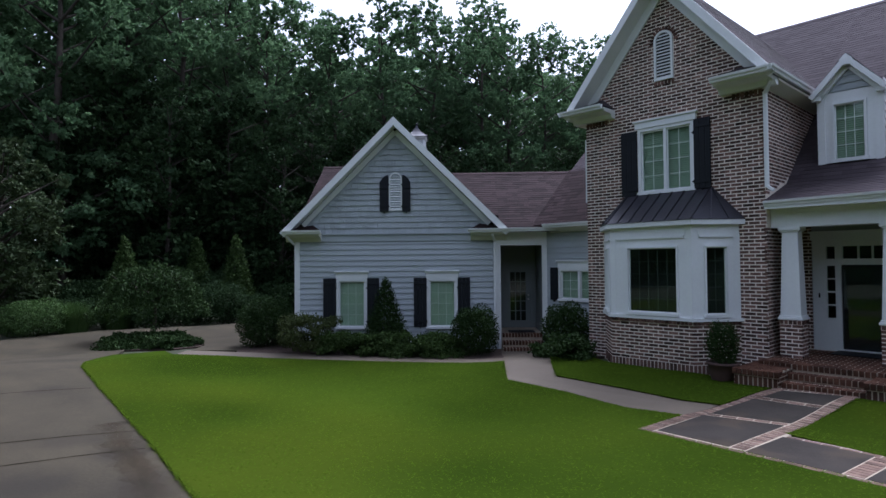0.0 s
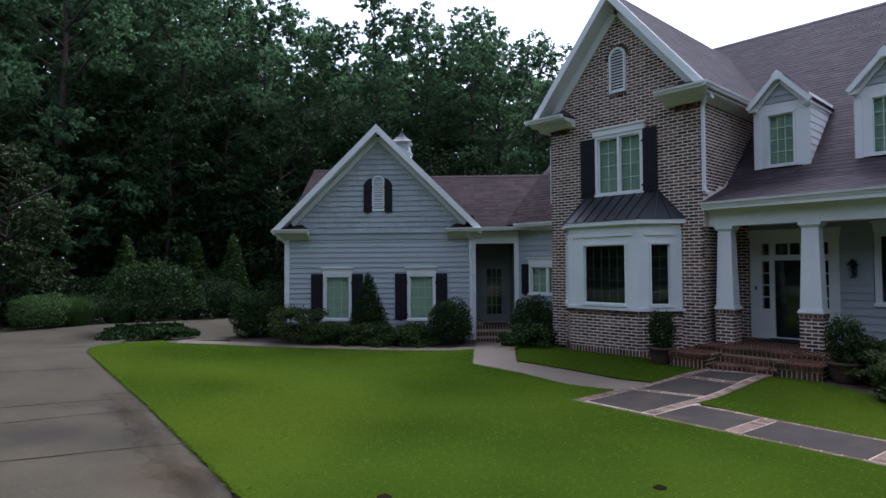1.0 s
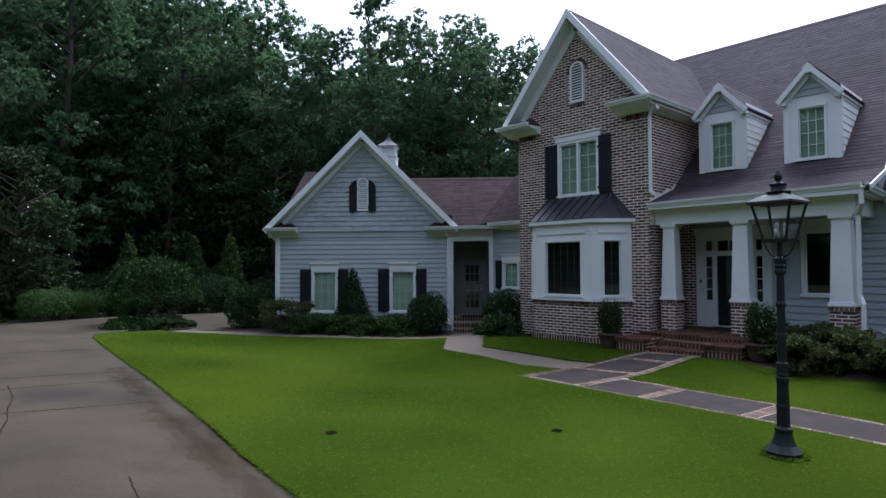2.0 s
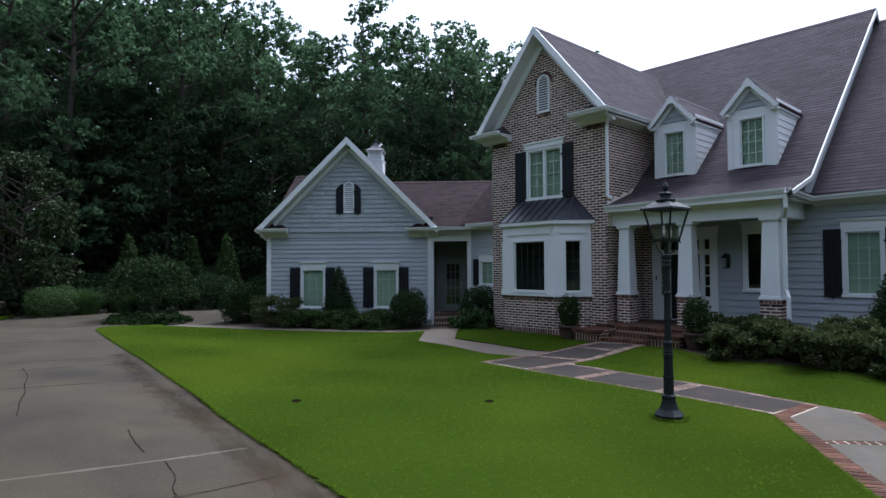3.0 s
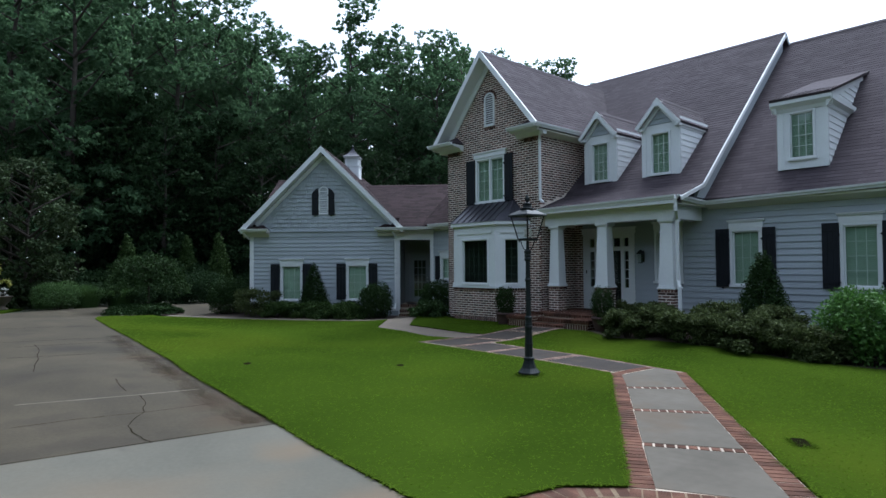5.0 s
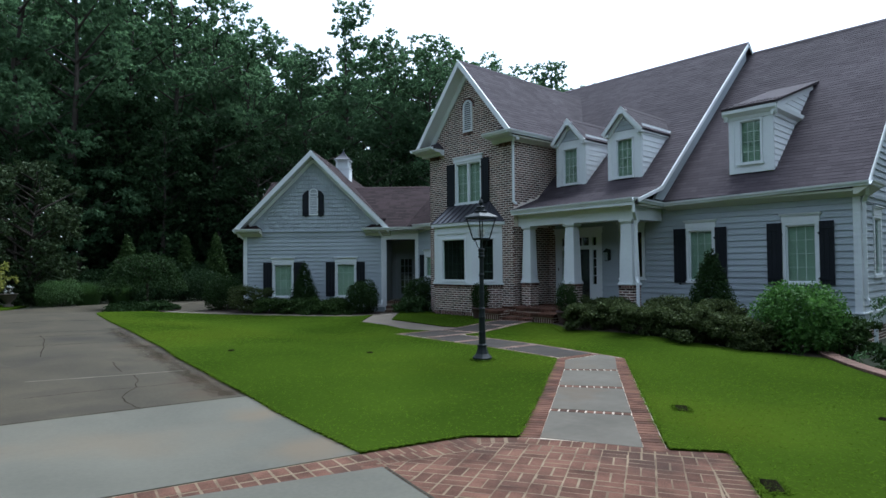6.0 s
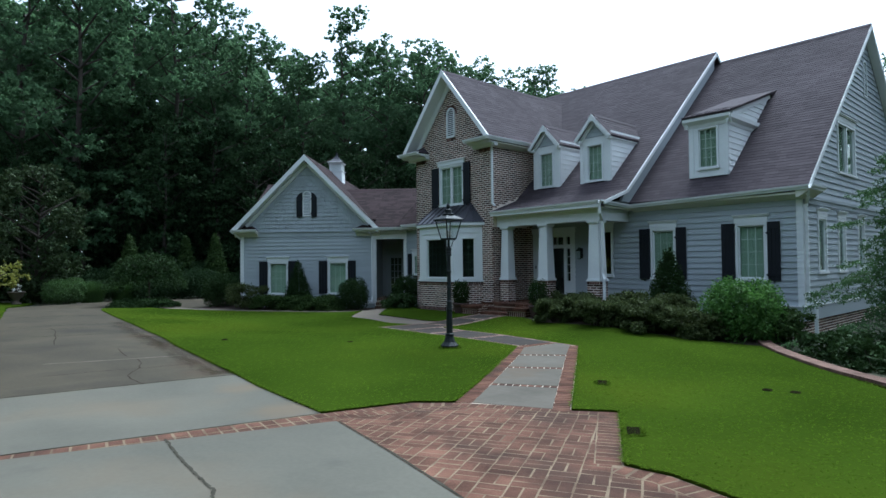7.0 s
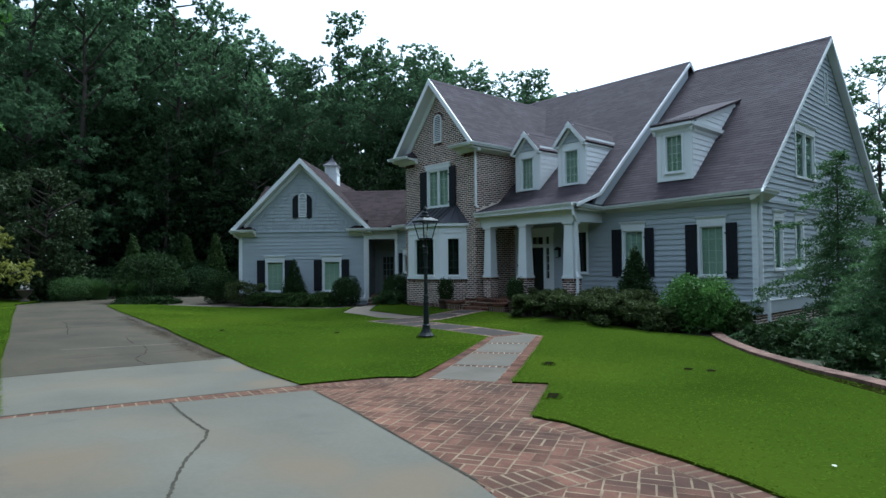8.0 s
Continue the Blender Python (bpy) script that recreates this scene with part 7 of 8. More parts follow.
for x, y in ((-1.65, 2.64), (-0.27, 4.98), (8.17, 6.1), (8.48, 6.2)):
    bm = bmesh.new()
    bmesh.ops.create_cone(bm, cap_ends=True, segments=12, radius1=0.07, radius2=0.06, depth=0.03, matrix=Matrix.Translation((x, y, ground_z(x, y) + 0.022)))
    for k in range(5):
        box(bm, x - 0.05, x + 0.05, y - 0.045 + k * 0.022, y - 0.037 + k * 0.022, ground_z(x, y) + 0.034, ground_z(x, y) + 0.041)
    solid("sprinkler_head", bm, DARK_CRACK, "dark sprinkler box sunk in the lawn", "sprinkler", group="sprinkler boxes")

# curved retaining wall with a brick cap
ret = thing("retaining_wall", "low curved retaining wall with a brick cap beside the lawn", "garden wall", kind="")
curve = [(5.92, 12.3), (6.2, 11.75), (6.95, 10.6), (8.15, 8.95), (8.98, 8.03), (9.66, 7.33), (10.25, 6.85), (11.0, 6.15), (12.0, 5.35)]
line = []
for i in range(len(curve) - 1):
    p0, p1, p2, p3 = [np.array(curve[min(max(j, 0), len(curve) - 1)]) for j in (i - 1, i, i + 1, i + 2)]
    for k in (0, 0.17, 0.33, 0.5, 0.67, 0.83):
        q = 0.5 * (2 * p1 + (p2 - p0) * k + (2 * p0 - 5 * p1 + 4 * p2 - p3) * k * k + (3 * p1 - p0 - 3 * p2 + p3) * k ** 3)
        line.append((float(q[0]), float(q[1])))
line.append(curve[-1])
bm = bmesh.new()
for (x0, y0), (x1, y1) in zip(line, line[1:]):
    bar(bm, (x0, y0, ground_z(x0, y0) - 0.38), (x1, y1, ground_z(x1, y1) - 0.38), 0.10, 0.41)
core = part("wall_core", bm, PAVER, ret, "brick face of the retaining wall")
cap = []
for (x0, y0), (x1, y1) in zip(line, line[1:]):
    w = math.dist((x0, y0), (x1, y1))
    n = max(1, round(w / 0.08))
    for j in range(n):
        k = (j + 0.5) / n
        cap.append((x0 + (x1 - x0) * k, y0 + (y1 - y0) * k, math.atan2(y1 - y0, x1 - x0) + math.pi / 2))
for x, y, a in cap:
    ob = new("cap_brick", ONE_CAP)
    ob.parent = ret
    ob.matrix_basis = Matrix.Translation((x, y, ground_z(x, y) + 0.032)) @ Matrix.Rotation(a, 4, "Z") @ Matrix.Diagonal((0.27, 0.068, 0.05, 1)) @ Matrix.Translation((-0.5, 0, 0))


# ---------------------------------------------------------------- plants
def leaf_cloud(centres, radii, n, size, rng, squash=1.0, droop=0.0, shell=0.55, narrow=0.45):
    """Leaves as small lozenges, spread over the outer part of round clumps: vertices and faces."""
    wgt = radii ** 2 / np.sum(radii ** 2)
    k = rng.choice(len(centres), n, p=wgt)
    d = rng.normal(size=(n, 3))
    d /= np.linalg.norm(d, axis=1)[:, None]
    r = radii[k] * rng.uniform(shell, 1.08, n)
    p = centres[k] + d * r[:, None] * np.array([1, 1, squash])
    a = rng.normal(size=(n, 3)) + d * 0.6
    a[:, 2] -= droop
    a /= np.linalg.norm(a, axis=1)[:, None]
    b = np.cross(a, rng.normal(size=(n, 3)) + np.array([0, 0, 0.8]))
    b /= np.linalg.norm(b, axis=1)[:, None]
    s = size * rng.uniform(0.6, 1.3, n)[:, None]
    v = np.stack([p - a * s, p + b * s * narrow, p + a * s, p - b * s * narrow], axis=1).reshape(-1, 3)
    return v, np.arange(n * 4).reshape(-1, 4)


def limb(bm, a, b, r0, r1, seg=7):
    a, b = Vector(a), Vector(b)
    q = (b - a).to_track_quat("Z", "Y").to_matrix().to_4x4()
    bmesh.ops.create_cone(bm, segments=seg, radius1=r0, radius2=r1, depth=(b - a).length, matrix=Matrix.Translation((a + b) / 2) @ q)


def tree_meshes(seed, height, spread, leaves, size, low=0.15, mat=LEAF_WOOD, clumps=34):
    rng = np.random.default_rng(seed)
    bm = bmesh.new()
    lean = rng.normal(size=2) * 0.5
    r = height * 0.011 + 0.04
    knots = [Vector((0, 0, -0.5))]
    for i in range(1, 7):
        knots.append(Vector((lean[0] * i / 6 + rng.normal() * 0.12, lean[1] * i / 6 + rng.normal() * 0.12, height * 0.9 * i / 6)))
    for i, (a, b) in enumerate(zip(knots, knots[1:])):
        limb(bm, a, b, r * (1 - i / 6.5), r * (1 - (i + 1) / 6.5), 9)
    centres, radii = [], []
    for i in range(clumps):
        h = low + (1 - low) * ((i + rng.uniform(0, 1)) / clumps)
        wide = spread * max(0.22, math.sin(math.pi * min(1, (h - low * 0.6) / (1.06 - low * 0.6))) ** 0.7) * rng.uniform(0.75, 1.15)
        ang = i * 2.4 + rng.uniform(-0.6, 0.6)
        k = rng.uniform(0.35, 1.0)
        c = np.array([math.cos(ang) * wide * k, math.sin(ang) * wide * k, h * height])
        centres.append(c)
        radii.append(spread * rng.uniform(0.20, 0.40) * (1.1 - 0.35 * h))
        start = Vector((lean[0] * h * 0.8, lean[1] * h * 0.8, max(1.0, h * height - wide * k * 0.6)))
        limb(bm, start, Vector(c), 0.07, 0.015, 5)
    # twigs: small tufts over the outside of each clump
    per = 46
    d = rng.normal(size=(clumps * per, 3))
    d /= np.linalg.norm(d, axis=1)[:, None]
    big = np.repeat(np.array(radii), per)
    tuft = np.repeat(np.array(centres), per, axis=0) + d * (big * rng.uniform(0.45, 1.05, clumps * per))[:, None] * np.array([1, 1, 0.72])
    v, f = leaf_cloud(tuft, big * rng.uniform(0.10, 0.22, clumps * per), leaves, size, rng, 0.7, droop=0.3, shell=0.0, narrow=0.5)
    return finish(bm, "trunk", BARK, True), from_arrays("crown", v, f, mat)


def plant_tree(kind, x, y, turn, scale, label, group="", name="woodland_tree"):
    t = thing(name, label, "tree", at=Matrix.Translation((x, y, ground_z(x, y) - 0.2)) @ Matrix.Rotation(turn, 4, "Z") @ Matrix.Diagonal((scale, scale, scale, 1)), group=group)
    for nm, me in zip(("trunk", "crown"), kind):
        ob = new(nm, me)
        ob.parent = t
    return t


HEIGHTS = [(1, 23, 4.6, 0.18), (2, 20, 5.0, 0.14), (3, 24, 4.2, 0.3), (4, 18, 5.2, 0.12), (5, 21, 4.4, 0.22)]
KINDS = [(h - 0.7, tree_meshes(s, h, w, 23000, 0.132, lo)) for s, h, w, lo in HEIGHTS]
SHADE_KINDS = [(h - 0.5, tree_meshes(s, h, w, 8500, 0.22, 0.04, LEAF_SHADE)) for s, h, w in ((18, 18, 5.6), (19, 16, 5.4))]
FILL_KINDS = [(h - 0.5, tree_meshes(s, h, w, 10000, 0.21, 0.06)) for s, h, w in ((8, 21, 5.4), (9, 19, 5.0))]
BACK_KINDS = [(h + 0.8, tree_meshes(s, h, w, 3400, 0.40, 0.04)) for s, h, w in ((6, 20, 5.5), (7, 17, 6))]
# coarse trees for the unseen ring that holds back low sky light
UNSEEN_RING_KINDS = [(h + 0.8, tree_meshes(s, h, w, 1500, 0.78, 0.04)) for s, h, w in ((6, 20, 5.5), (7, 17, 6))]
LABEL = "tall leafy woodland tree in dark summer foliage"
rng = np.random.default_rng(11)
# height of the wood's rim at 44 m from the drive, by bearing
BEARING = [-180, 70, 86, 89, 92, 110, 114, 117, 121, 125, 129, 131, 133, 136, 139, 142, 145, 147, 150, 154, 158, 161, 166, 190]
RIM = [19, 19, 14, 13.8, 11, 11.5, 14, 17.3, 19, 18.7, 18.7, 20.6, 21.8, 20.8, 22, 23, 19.8, 20.8, 20.8, 22, 24.8, 26, 26, 27]


def stand(bearing, r, top, kind, ox=1.1, oy=-0.2):
    """One tree of the wood at a bearing and distance from the drive, with its top at a height."""
    tall, k = kind
    b = radians(bearing)
    plant_tree(k, ox + r * math.cos(b), oy + r * math.sin(b), rng.uniform(0, 6.28), top * 0.955 / tall, LABEL, "woodland trees")


def belt(a0, a1, step, near, far, lo, hi, kinds):
    """Trees along an arc of the wood round the plot, at angles a0..a1 degrees; lo and hi are shares of the rim's height."""
    a = a0
    while a > a1:
        r = rng.uniform(near, far)
        b = a + rng.uniform(-0.4, 0.4) * step
        stand(b, r, float(np.interp(b, BEARING, RIM)) * r / 44 * rng.uniform(lo, hi), kinds[rng.integers(0, len(kinds))])
        a -= step


# the trees that make the rim, then the ranks in front of them and behind
for b, r, top, k in ((184, 38, 25, 0), (176, 40, 27, 4), (170.5, 38, 27, 1), (166, 41, 27.5, 0), (160.6, 42, 27.5, 4), (157, 45, 25, 1), (153.6, 44, 22.2, 3), (150.2, 46, 21.4, 0), (147.2, 43, 21, 4), (142.4, 44, 25.3, 2), (138.6, 45, 23, 4), (136, 48, 22, 1), (133.3, 43, 21.9, 0), (130.6, 45, 21.3, 3), (127.2, 44, 19.6, 4), (123.3, 46, 19.6, 1), (120, 45, 19.5, 2), (117.2, 48, 18, 0)):
    stand(b, r, top, KINDS[k])
belt(187, 115, 3.3, 50, 57, 0.84, 0.94, FILL_KINDS)
belt(188, 114, 3.2, 60, 68, 0.78, 0.9, BACK_KINDS)
# understorey rank, in the leaf that has the shade painted in
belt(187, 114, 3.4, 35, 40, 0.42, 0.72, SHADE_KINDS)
belt(112, 94, 5.0, 46, 54, 0.9, 1.0, KINDS)
for b, r, top, k in ((90.5, 45, 14.2, 4), (87.5, 43, 14.8, 0), (84.5, 45, 15, 3), (81, 44, 15, 1)):
    stand(b, r, top, KINDS[k])
# unseen trees added behind the drive to block low sky light, sharing LABEL
belt(72, -176, 6.2, 34, 46, 0.95, 1.2, UNSEEN_RING_KINDS)
belt(69, -176, 7.0, 50, 60, 0.95, 1.2, UNSEEN_RING_KINDS)


def shrub(name, label, category, x, y, w, h, shape="round", leaves=4000, size=0.045, mat=LEAF_BUSH, seed=0, group="", z=None, deep=None, turn=0.0, narrow=0.45):
    """A shrub: a few stems and a mass of leaves, in the shape that it has."""
    rng = np.random.default_rng(seed + 100)
    deep = deep or w
    centres, radii = [], []
    n = {"round": 26, "clipped": 20, "cone": 40, "mound": 30, "loose": 34}[shape]
    for i in range(n):
        u = (i + 0.5) / n
        ang = i * 2.399
        if shape == "round":
            zz = u * 0.82 + 0.12
            rr = math.sqrt(max(0.02, 1 - (2 * zz - 1) ** 2)) * 0.36
            rad = 0.20
        elif shape == "clipped":
            zz = u * 0.78 + 0.12
            rr = math.sqrt(max(0.02, 1 - (2 * zz - 1) ** 2)) * (0.30 if i else 0.0)
            rad = 0.19 if i else 0.46
            zz = zz if i else 0.48
        elif shape == "cone":
            zz = u * 0.93
            rr = (1 - zz) * 0.36 + 0.01
            rad = 0.05 + 0.16 * (1 - zz)
        elif shape == "mound":
            zz = 0.1 + 0.6 * rng.random()
            rr = 0.42 * math.sqrt(rng.random()) * (1.1 - 0.5 * zz)
            rad = 0.16
        else:
            zz = 0.12 + 0.75 * rng.random()
            rr = 0.42 * math.sqrt(rng.random())
            rad = rng.uniform(0.08, 0.18)
        centres.append((math.cos(ang) * rr * w, math.sin(ang) * rr * deep, zz * h))
        radii.append(rad * (w + deep) / 2)
    sq = min(1.3, max(0.45, h / w))
    v, f = leaf_cloud(np.array(centres), np.array(radii), leaves, size, rng, sq if shape != "cone" else 1.4, shell=0.75 if shape == "clipped" else 0.3, narrow=narrow)
    keep = v.reshape(-1, 4, 3)
    keep = keep[keep[:, :, 2].min(axis=1) > -0.03]
    base = ground_z(x, y) - 0.04 if z is None else z
    t = thing(name, label, category, at=Matrix.Translation((x, y, base)) @ Matrix.Rotation(turn, 4, "Z"), group=group)
    for c in centres[::4]:
        bm = bmesh.new()
        limb(bm, (c[0] * 0.15, c[1] * 0.15, -0.1), c, 0.018, 0.006, 5)
        part("stem", bm, BARK, t, "", smooth=True)
    ob = new("foliage", from_arrays("foliage", keep.reshape(-1, 3), np.arange(len(keep) * 4).reshape(-1, 4), mat))
    ob.parent = t
    return t


# planting bed in front of the garage
sheet("garage_bed", [(-9.3, 11.75), (-15.3, 6.95), (-16.6, 7.6), (-16.3, 9.2), (-15.0, 8.9), (-10.4, 13.4)], 0.0, SOIL, "dark mulch bed along the garage", "flower bed")
shrub("round_bush", "large dense round bush at the garage corner", "bush", -16.0, 8.2, 1.85, 1.5, "clipped", 16000, 0.036, LEAF_CONE, seed=1)
shrub("nandina", "loose nandina with bronze tips in front of the garage", "bush", -14.0, 8.5, 1.9, 1.2, "loose", 7000, 0.042, LEAF_NANDINA, seed=2)
shrub("cone_conifer", "small dark cone-shaped conifer between the garage windows", "conifer", -12.75, 10.35, 1.55, 2.25, "cone", 16000, 0.032, LEAF_CONE, seed=3)
for i, (x, y) in enumerate(((-13.2, 8.95), (-12.55, 9.5), (-11.95, 10.1), (-11.35, 10.6), (-10.95, 11.0))):
    shrub("low_shrub", "low spreading evergreen along the garage bed", "bush", x, y, 1.35, 0.85, "mound", 4500, 0.042, seed=10 + i, group="garage bed edging")
shrub("round_bush", "clipped round bush beside the side entry", "bush", -10.55, 11.8, 1.45, 1.36, "clipped", 13000, 0.032, LEAF_CONE, seed=4)
shrub("round_bush", "clipped round bush beside the link window", "bush", -8.35, 13.05, 1.4, 1.33, "clipped", 12000, 0.032, LEAF_CONE, seed=5)
shrub("low_juniper", "dark spreading juniper beside the bay", "bush", -7.55, 12.15, 1.6, 0.75, "mound", 4200, 0.045, LEAF_CONE, seed=6)
shrub("low_juniper", "dark spreading juniper beside the walk", "bush", -8.3, 12.3, 1.2, 0.55, "mound", 2600, 0.045, LEAF_CONE, seed=7)
sheet("link_bed", [(-9.9, 14.2), (-8.3, 11.95), (-7.3, 12.3), (-7.1, 12.95), (-7.5, 14.3)], 0.003, SOIL, "dark mulch bed beside the link wall", "flower bed")

# island bed with a weeping tree at the end of the lawn
sheet("island_bed", [(-18.4, 4.3), (-17.3, 5.9), (-17.4, 6.8), (-18.8, 6.95), (-20.6, 6.5), (-20.5, 5.4), (-19.9, 4.6)], -0.012, SOIL, "dark mulch island bed", "flower bed", step=0.4)
for i, (x, y, w) in enumerate(((-18.6, 4.75, 1.4), (-18.3, 5.6, 1.5), (-18.0, 6.4, 1.2), (-19.3, 5.4, 1.5), (-17.75, 5.75, 0.9), (-18.9, 6.35, 1.3), (-19.9, 5.9, 1.3), (-19.5, 4.9, 1.1))):
    shrub("ground_cover", "low dark ground cover in the island bed", "bush", x, y, w, 0.42 + 0.1 * (i % 2), "mound", 2600, 0.05, LEAF_CONE, seed=30 + i, group="island ground cover")


def weeping_tree(x, y):
    rng = np.random.default_rng(41)
    bm = bmesh.new()
    t = thing("weeping_tree", "small weeping tree with drooping foliage in the island bed", "tree", at=Matrix.Translation((x, y, ground_z(x, y))))
    limb(bm, (0, 0, -0.1), (0.05, 0.02, 1.3), 0.07, 0.05)
    pts = []
    for i in range(64):
        a = i * 2.4
        r = 1.75 * math.sqrt((i + 1) / 64) * rng.uniform(0.8, 1.12)
        top = Vector((math.cos(a) * r * 0.75, math.sin(a) * r * 0.75, 2.5 - 0.28 * r + rng.normal() * 0.14))
        end = Vector((math.cos(a) * r * 1.15, math.sin(a) * r * 1.15, 1.75 - 0.5 * r + rng.normal() * 0.2))
        limb(bm, (0.05, 0.02, 1.25), top, 0.02, 0.008, 4)
        for k in range(6):
            p = top.lerp(end, k / 5)
            pts.append(tuple(p))
    part("trunk", bm, BARK, t, "", smooth=True)
    v, f = leaf_cloud(np.array(pts), np.full(len(pts), 0.2), 15000, 0.06, rng, 1.0, droop=1.2, shell=0.0, narrow=0.35)
    ob = new("crown", from_arrays("crown", v, f, LEAF_CONE))
    ob.parent = t


weeping_tree(-20.0, 6.15)

# edge of the wood beyond the drive
rng = np.random.default_rng(77)
# these shrubs wear the shade-darkened leaf too
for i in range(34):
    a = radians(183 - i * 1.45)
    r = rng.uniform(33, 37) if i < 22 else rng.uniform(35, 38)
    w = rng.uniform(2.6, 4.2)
    shrub("woodland_shrub", "dense shrub in shade-darkened leaf at the edge of the wood", "bush", 1.1 + r * math.cos(a), -0.2 + r * math.sin(a), w, w * rng.uniform(0.4, 0.65), "round", 2600, 0.11, LEAF_SHADE, seed=200 + i, group="woodland edge shrubs", narrow=0.5)
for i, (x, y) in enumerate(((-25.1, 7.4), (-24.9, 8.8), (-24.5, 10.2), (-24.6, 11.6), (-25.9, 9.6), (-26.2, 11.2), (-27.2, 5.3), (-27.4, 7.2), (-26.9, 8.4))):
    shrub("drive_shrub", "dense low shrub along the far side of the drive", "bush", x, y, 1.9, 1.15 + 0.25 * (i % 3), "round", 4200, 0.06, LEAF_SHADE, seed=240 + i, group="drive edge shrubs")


def grass_clump(x, y, w, h, seed, blades=2600):
    """A fountain of long thin blades that rise from one root and arch over."""
    rng = np.random.default_rng(seed)
    a = rng.uniform(0, 6.283, blades)
    reach = w / 2 * np.sqrt(rng.uniform(0.02, 1, blades))
    tall = h * rng.uniform(0.7, 1.08, blades) * (1 - 0.28 * (2 * reach / w) ** 2)
    out = np.stack([np.cos(a), np.sin(a), np.zeros(blades)], axis=1)
    turn = np.stack([-np.sin(a), np.cos(a), np.zeros(blades)], axis=1) * 0.008
    root = out * (reach * 0.5)[:, None]
    rows = []
    for s in (0.0, 0.4, 0.75, 1.0):
        p = root + out * (reach * 0.55 * s ** 1.5)[:, None]
        p[:, 2] = tall * (1.62 * s - 0.85 * s ** 2.3)
        rows += [p - turn * (1.15 - s), p + turn * (1.15 - s)]
    v = np.stack(rows, axis=1).reshape(-1, 3)
    k = np.arange(blades)[:, None] * 8
    f = np.concatenate([k + np.array([[0, 1, 3, 2]]), k + np.array([[2, 3, 5, 4]]), k + np.array([[4, 5, 7, 6]])])
    t = thing("tall_grass", "tall feathery grass clump beyond the drive", "grass", at=Matrix.Translation((x, y, ground_z(x, y) - 0.05)), group="grass clumps")
    ob = new("blades", from_arrays("blades", v, f, LEAF_MOUND))
    ob.parent = t


shrub("mound_bush", "low light-green mounded bush beyond the drive", "bush", -25.0, 3.5, 2.3, 1.3, "clipped", 17000, 0.036, LEAF_MOUND, seed=8)
grass_clump(-25.2, 4.75, 2.1, 1.5, 9)
grass_clump(-25.6, 6.45, 2.4, 1.45, 15)
for i, (x, y, h) in enumerate(((-29.2, 7.6, 4.1), (-30.8, 11.5, 4.2), (-28.6, 12.7, 4.3))):
    shrub("upright_conifer", "upright feathery conifer at the back of the drive", "conifer", x, y, 2.2, h, "cone", 9000, 0.07, LEAF_BUSH, seed=50 + i, group="back conifers")
mag = tree_meshes(91, 7.6, 2.9, 22000, 0.11, 0.05, LEAF_MAGNOLIA, 46)
plant_tree(mag, -27.6, 2.5, 0.4, 1.0, "broad glossy-leaved magnolia with a few white flowers", name="magnolia_tree")
plant_tree(mag, -27.6, -1.6, 2.4, 1.05, "broad glossy-leaved magnolia beside the verge", name="magnolia_tree")
maple = tree_meshes(92, 3.3, 1.6, 9000, 0.07, 0.06, LEAF_YELLOW, 32)
plant_tree(maple, -9.3, -2.1, 0.0, 1.0, "small yellow-green japanese maple beside the drive", name="maple_tree")
near_tree = tree_meshes(93, 12.5, 4.2, 9000, 0.12, 0.4, LEAF_BRIGHT, 30)
plant_tree(near_tree, -9.3, -4.9, 1.0, 1.0, "leafy bright-green tree beside the drive", name="verge_tree")

# planting along the porch and the wing
sheet("porch_bed", [(-0.6, 11.5), (0.55, 10.87), (3.5, 11.2), (5.1, 11.57), (5.95, 11.6), (6.3, 12.4), (5.9, 14.7), (-0.5, 14.2), (-0.6, 12.3)], 0.003, SOIL, "dark mulch bed below the porch", "flower bed")
HEDGE = [(0.15, 11.75), (0.75, 11.2), (1.45, 11.5), (2.1, 11.25), (2.75, 11.6), (3.4, 11.3), (4.05, 11.7), (4.6, 11.75), (1.0, 12.2), (2.4, 12.3), (3.7, 12.4), (0.3, 12.6), (5.0, 12.2)]
for i, (x, y) in enumerate(HEDGE):
    shrub("nandina", "leafy nandina shrub in the hedge below the porch", "bush", x, y, 1.15, 0.78 + 0.15 * (y > 12) * (x > 2) - 0.12 * (x < 1.6) + 0.07 * (i % 3), "loose", 5200, 0.045, LEAF_NANDINA, seed=60 + i, group="porch hedge", turn=i * 1.3)
shrub("cone_conifer", "dark cone-shaped conifer in front of the wing", "conifer", 3.1, 13.3, 1.65, 2.2, "cone", 24000, 0.032, LEAF_CONE, seed=80)
shrub("azalea", "large round bright-green azalea at the house corner", "bush", 5.35, 12.55, 1.85, 1.42, "round", 12000, 0.05, LEAF_BRIGHT, seed=81)
shrub("dark_shrub", "dark low shrub beside the retaining wall", "bush", 6.2, 12.9, 1.2, 0.9, "loose", 3500, 0.05, LEAF_BUSH, seed=82)
for i, (x, y) in enumerate(((7.6, 11.2), (8.6, 10.2), (9.8, 8.8), (10.9, 7.6), (8.9, 11.8), (10.6, 9.9), (12.2, 8.2))):
    shrub("dark_shrub", "dark spreading shrub behind the retaining wall", "bush", x, y, 1.5, 0.8, "loose", 2800, 0.055, LEAF_CONE, seed=84 + i, z=-0.35, group="wall planting")


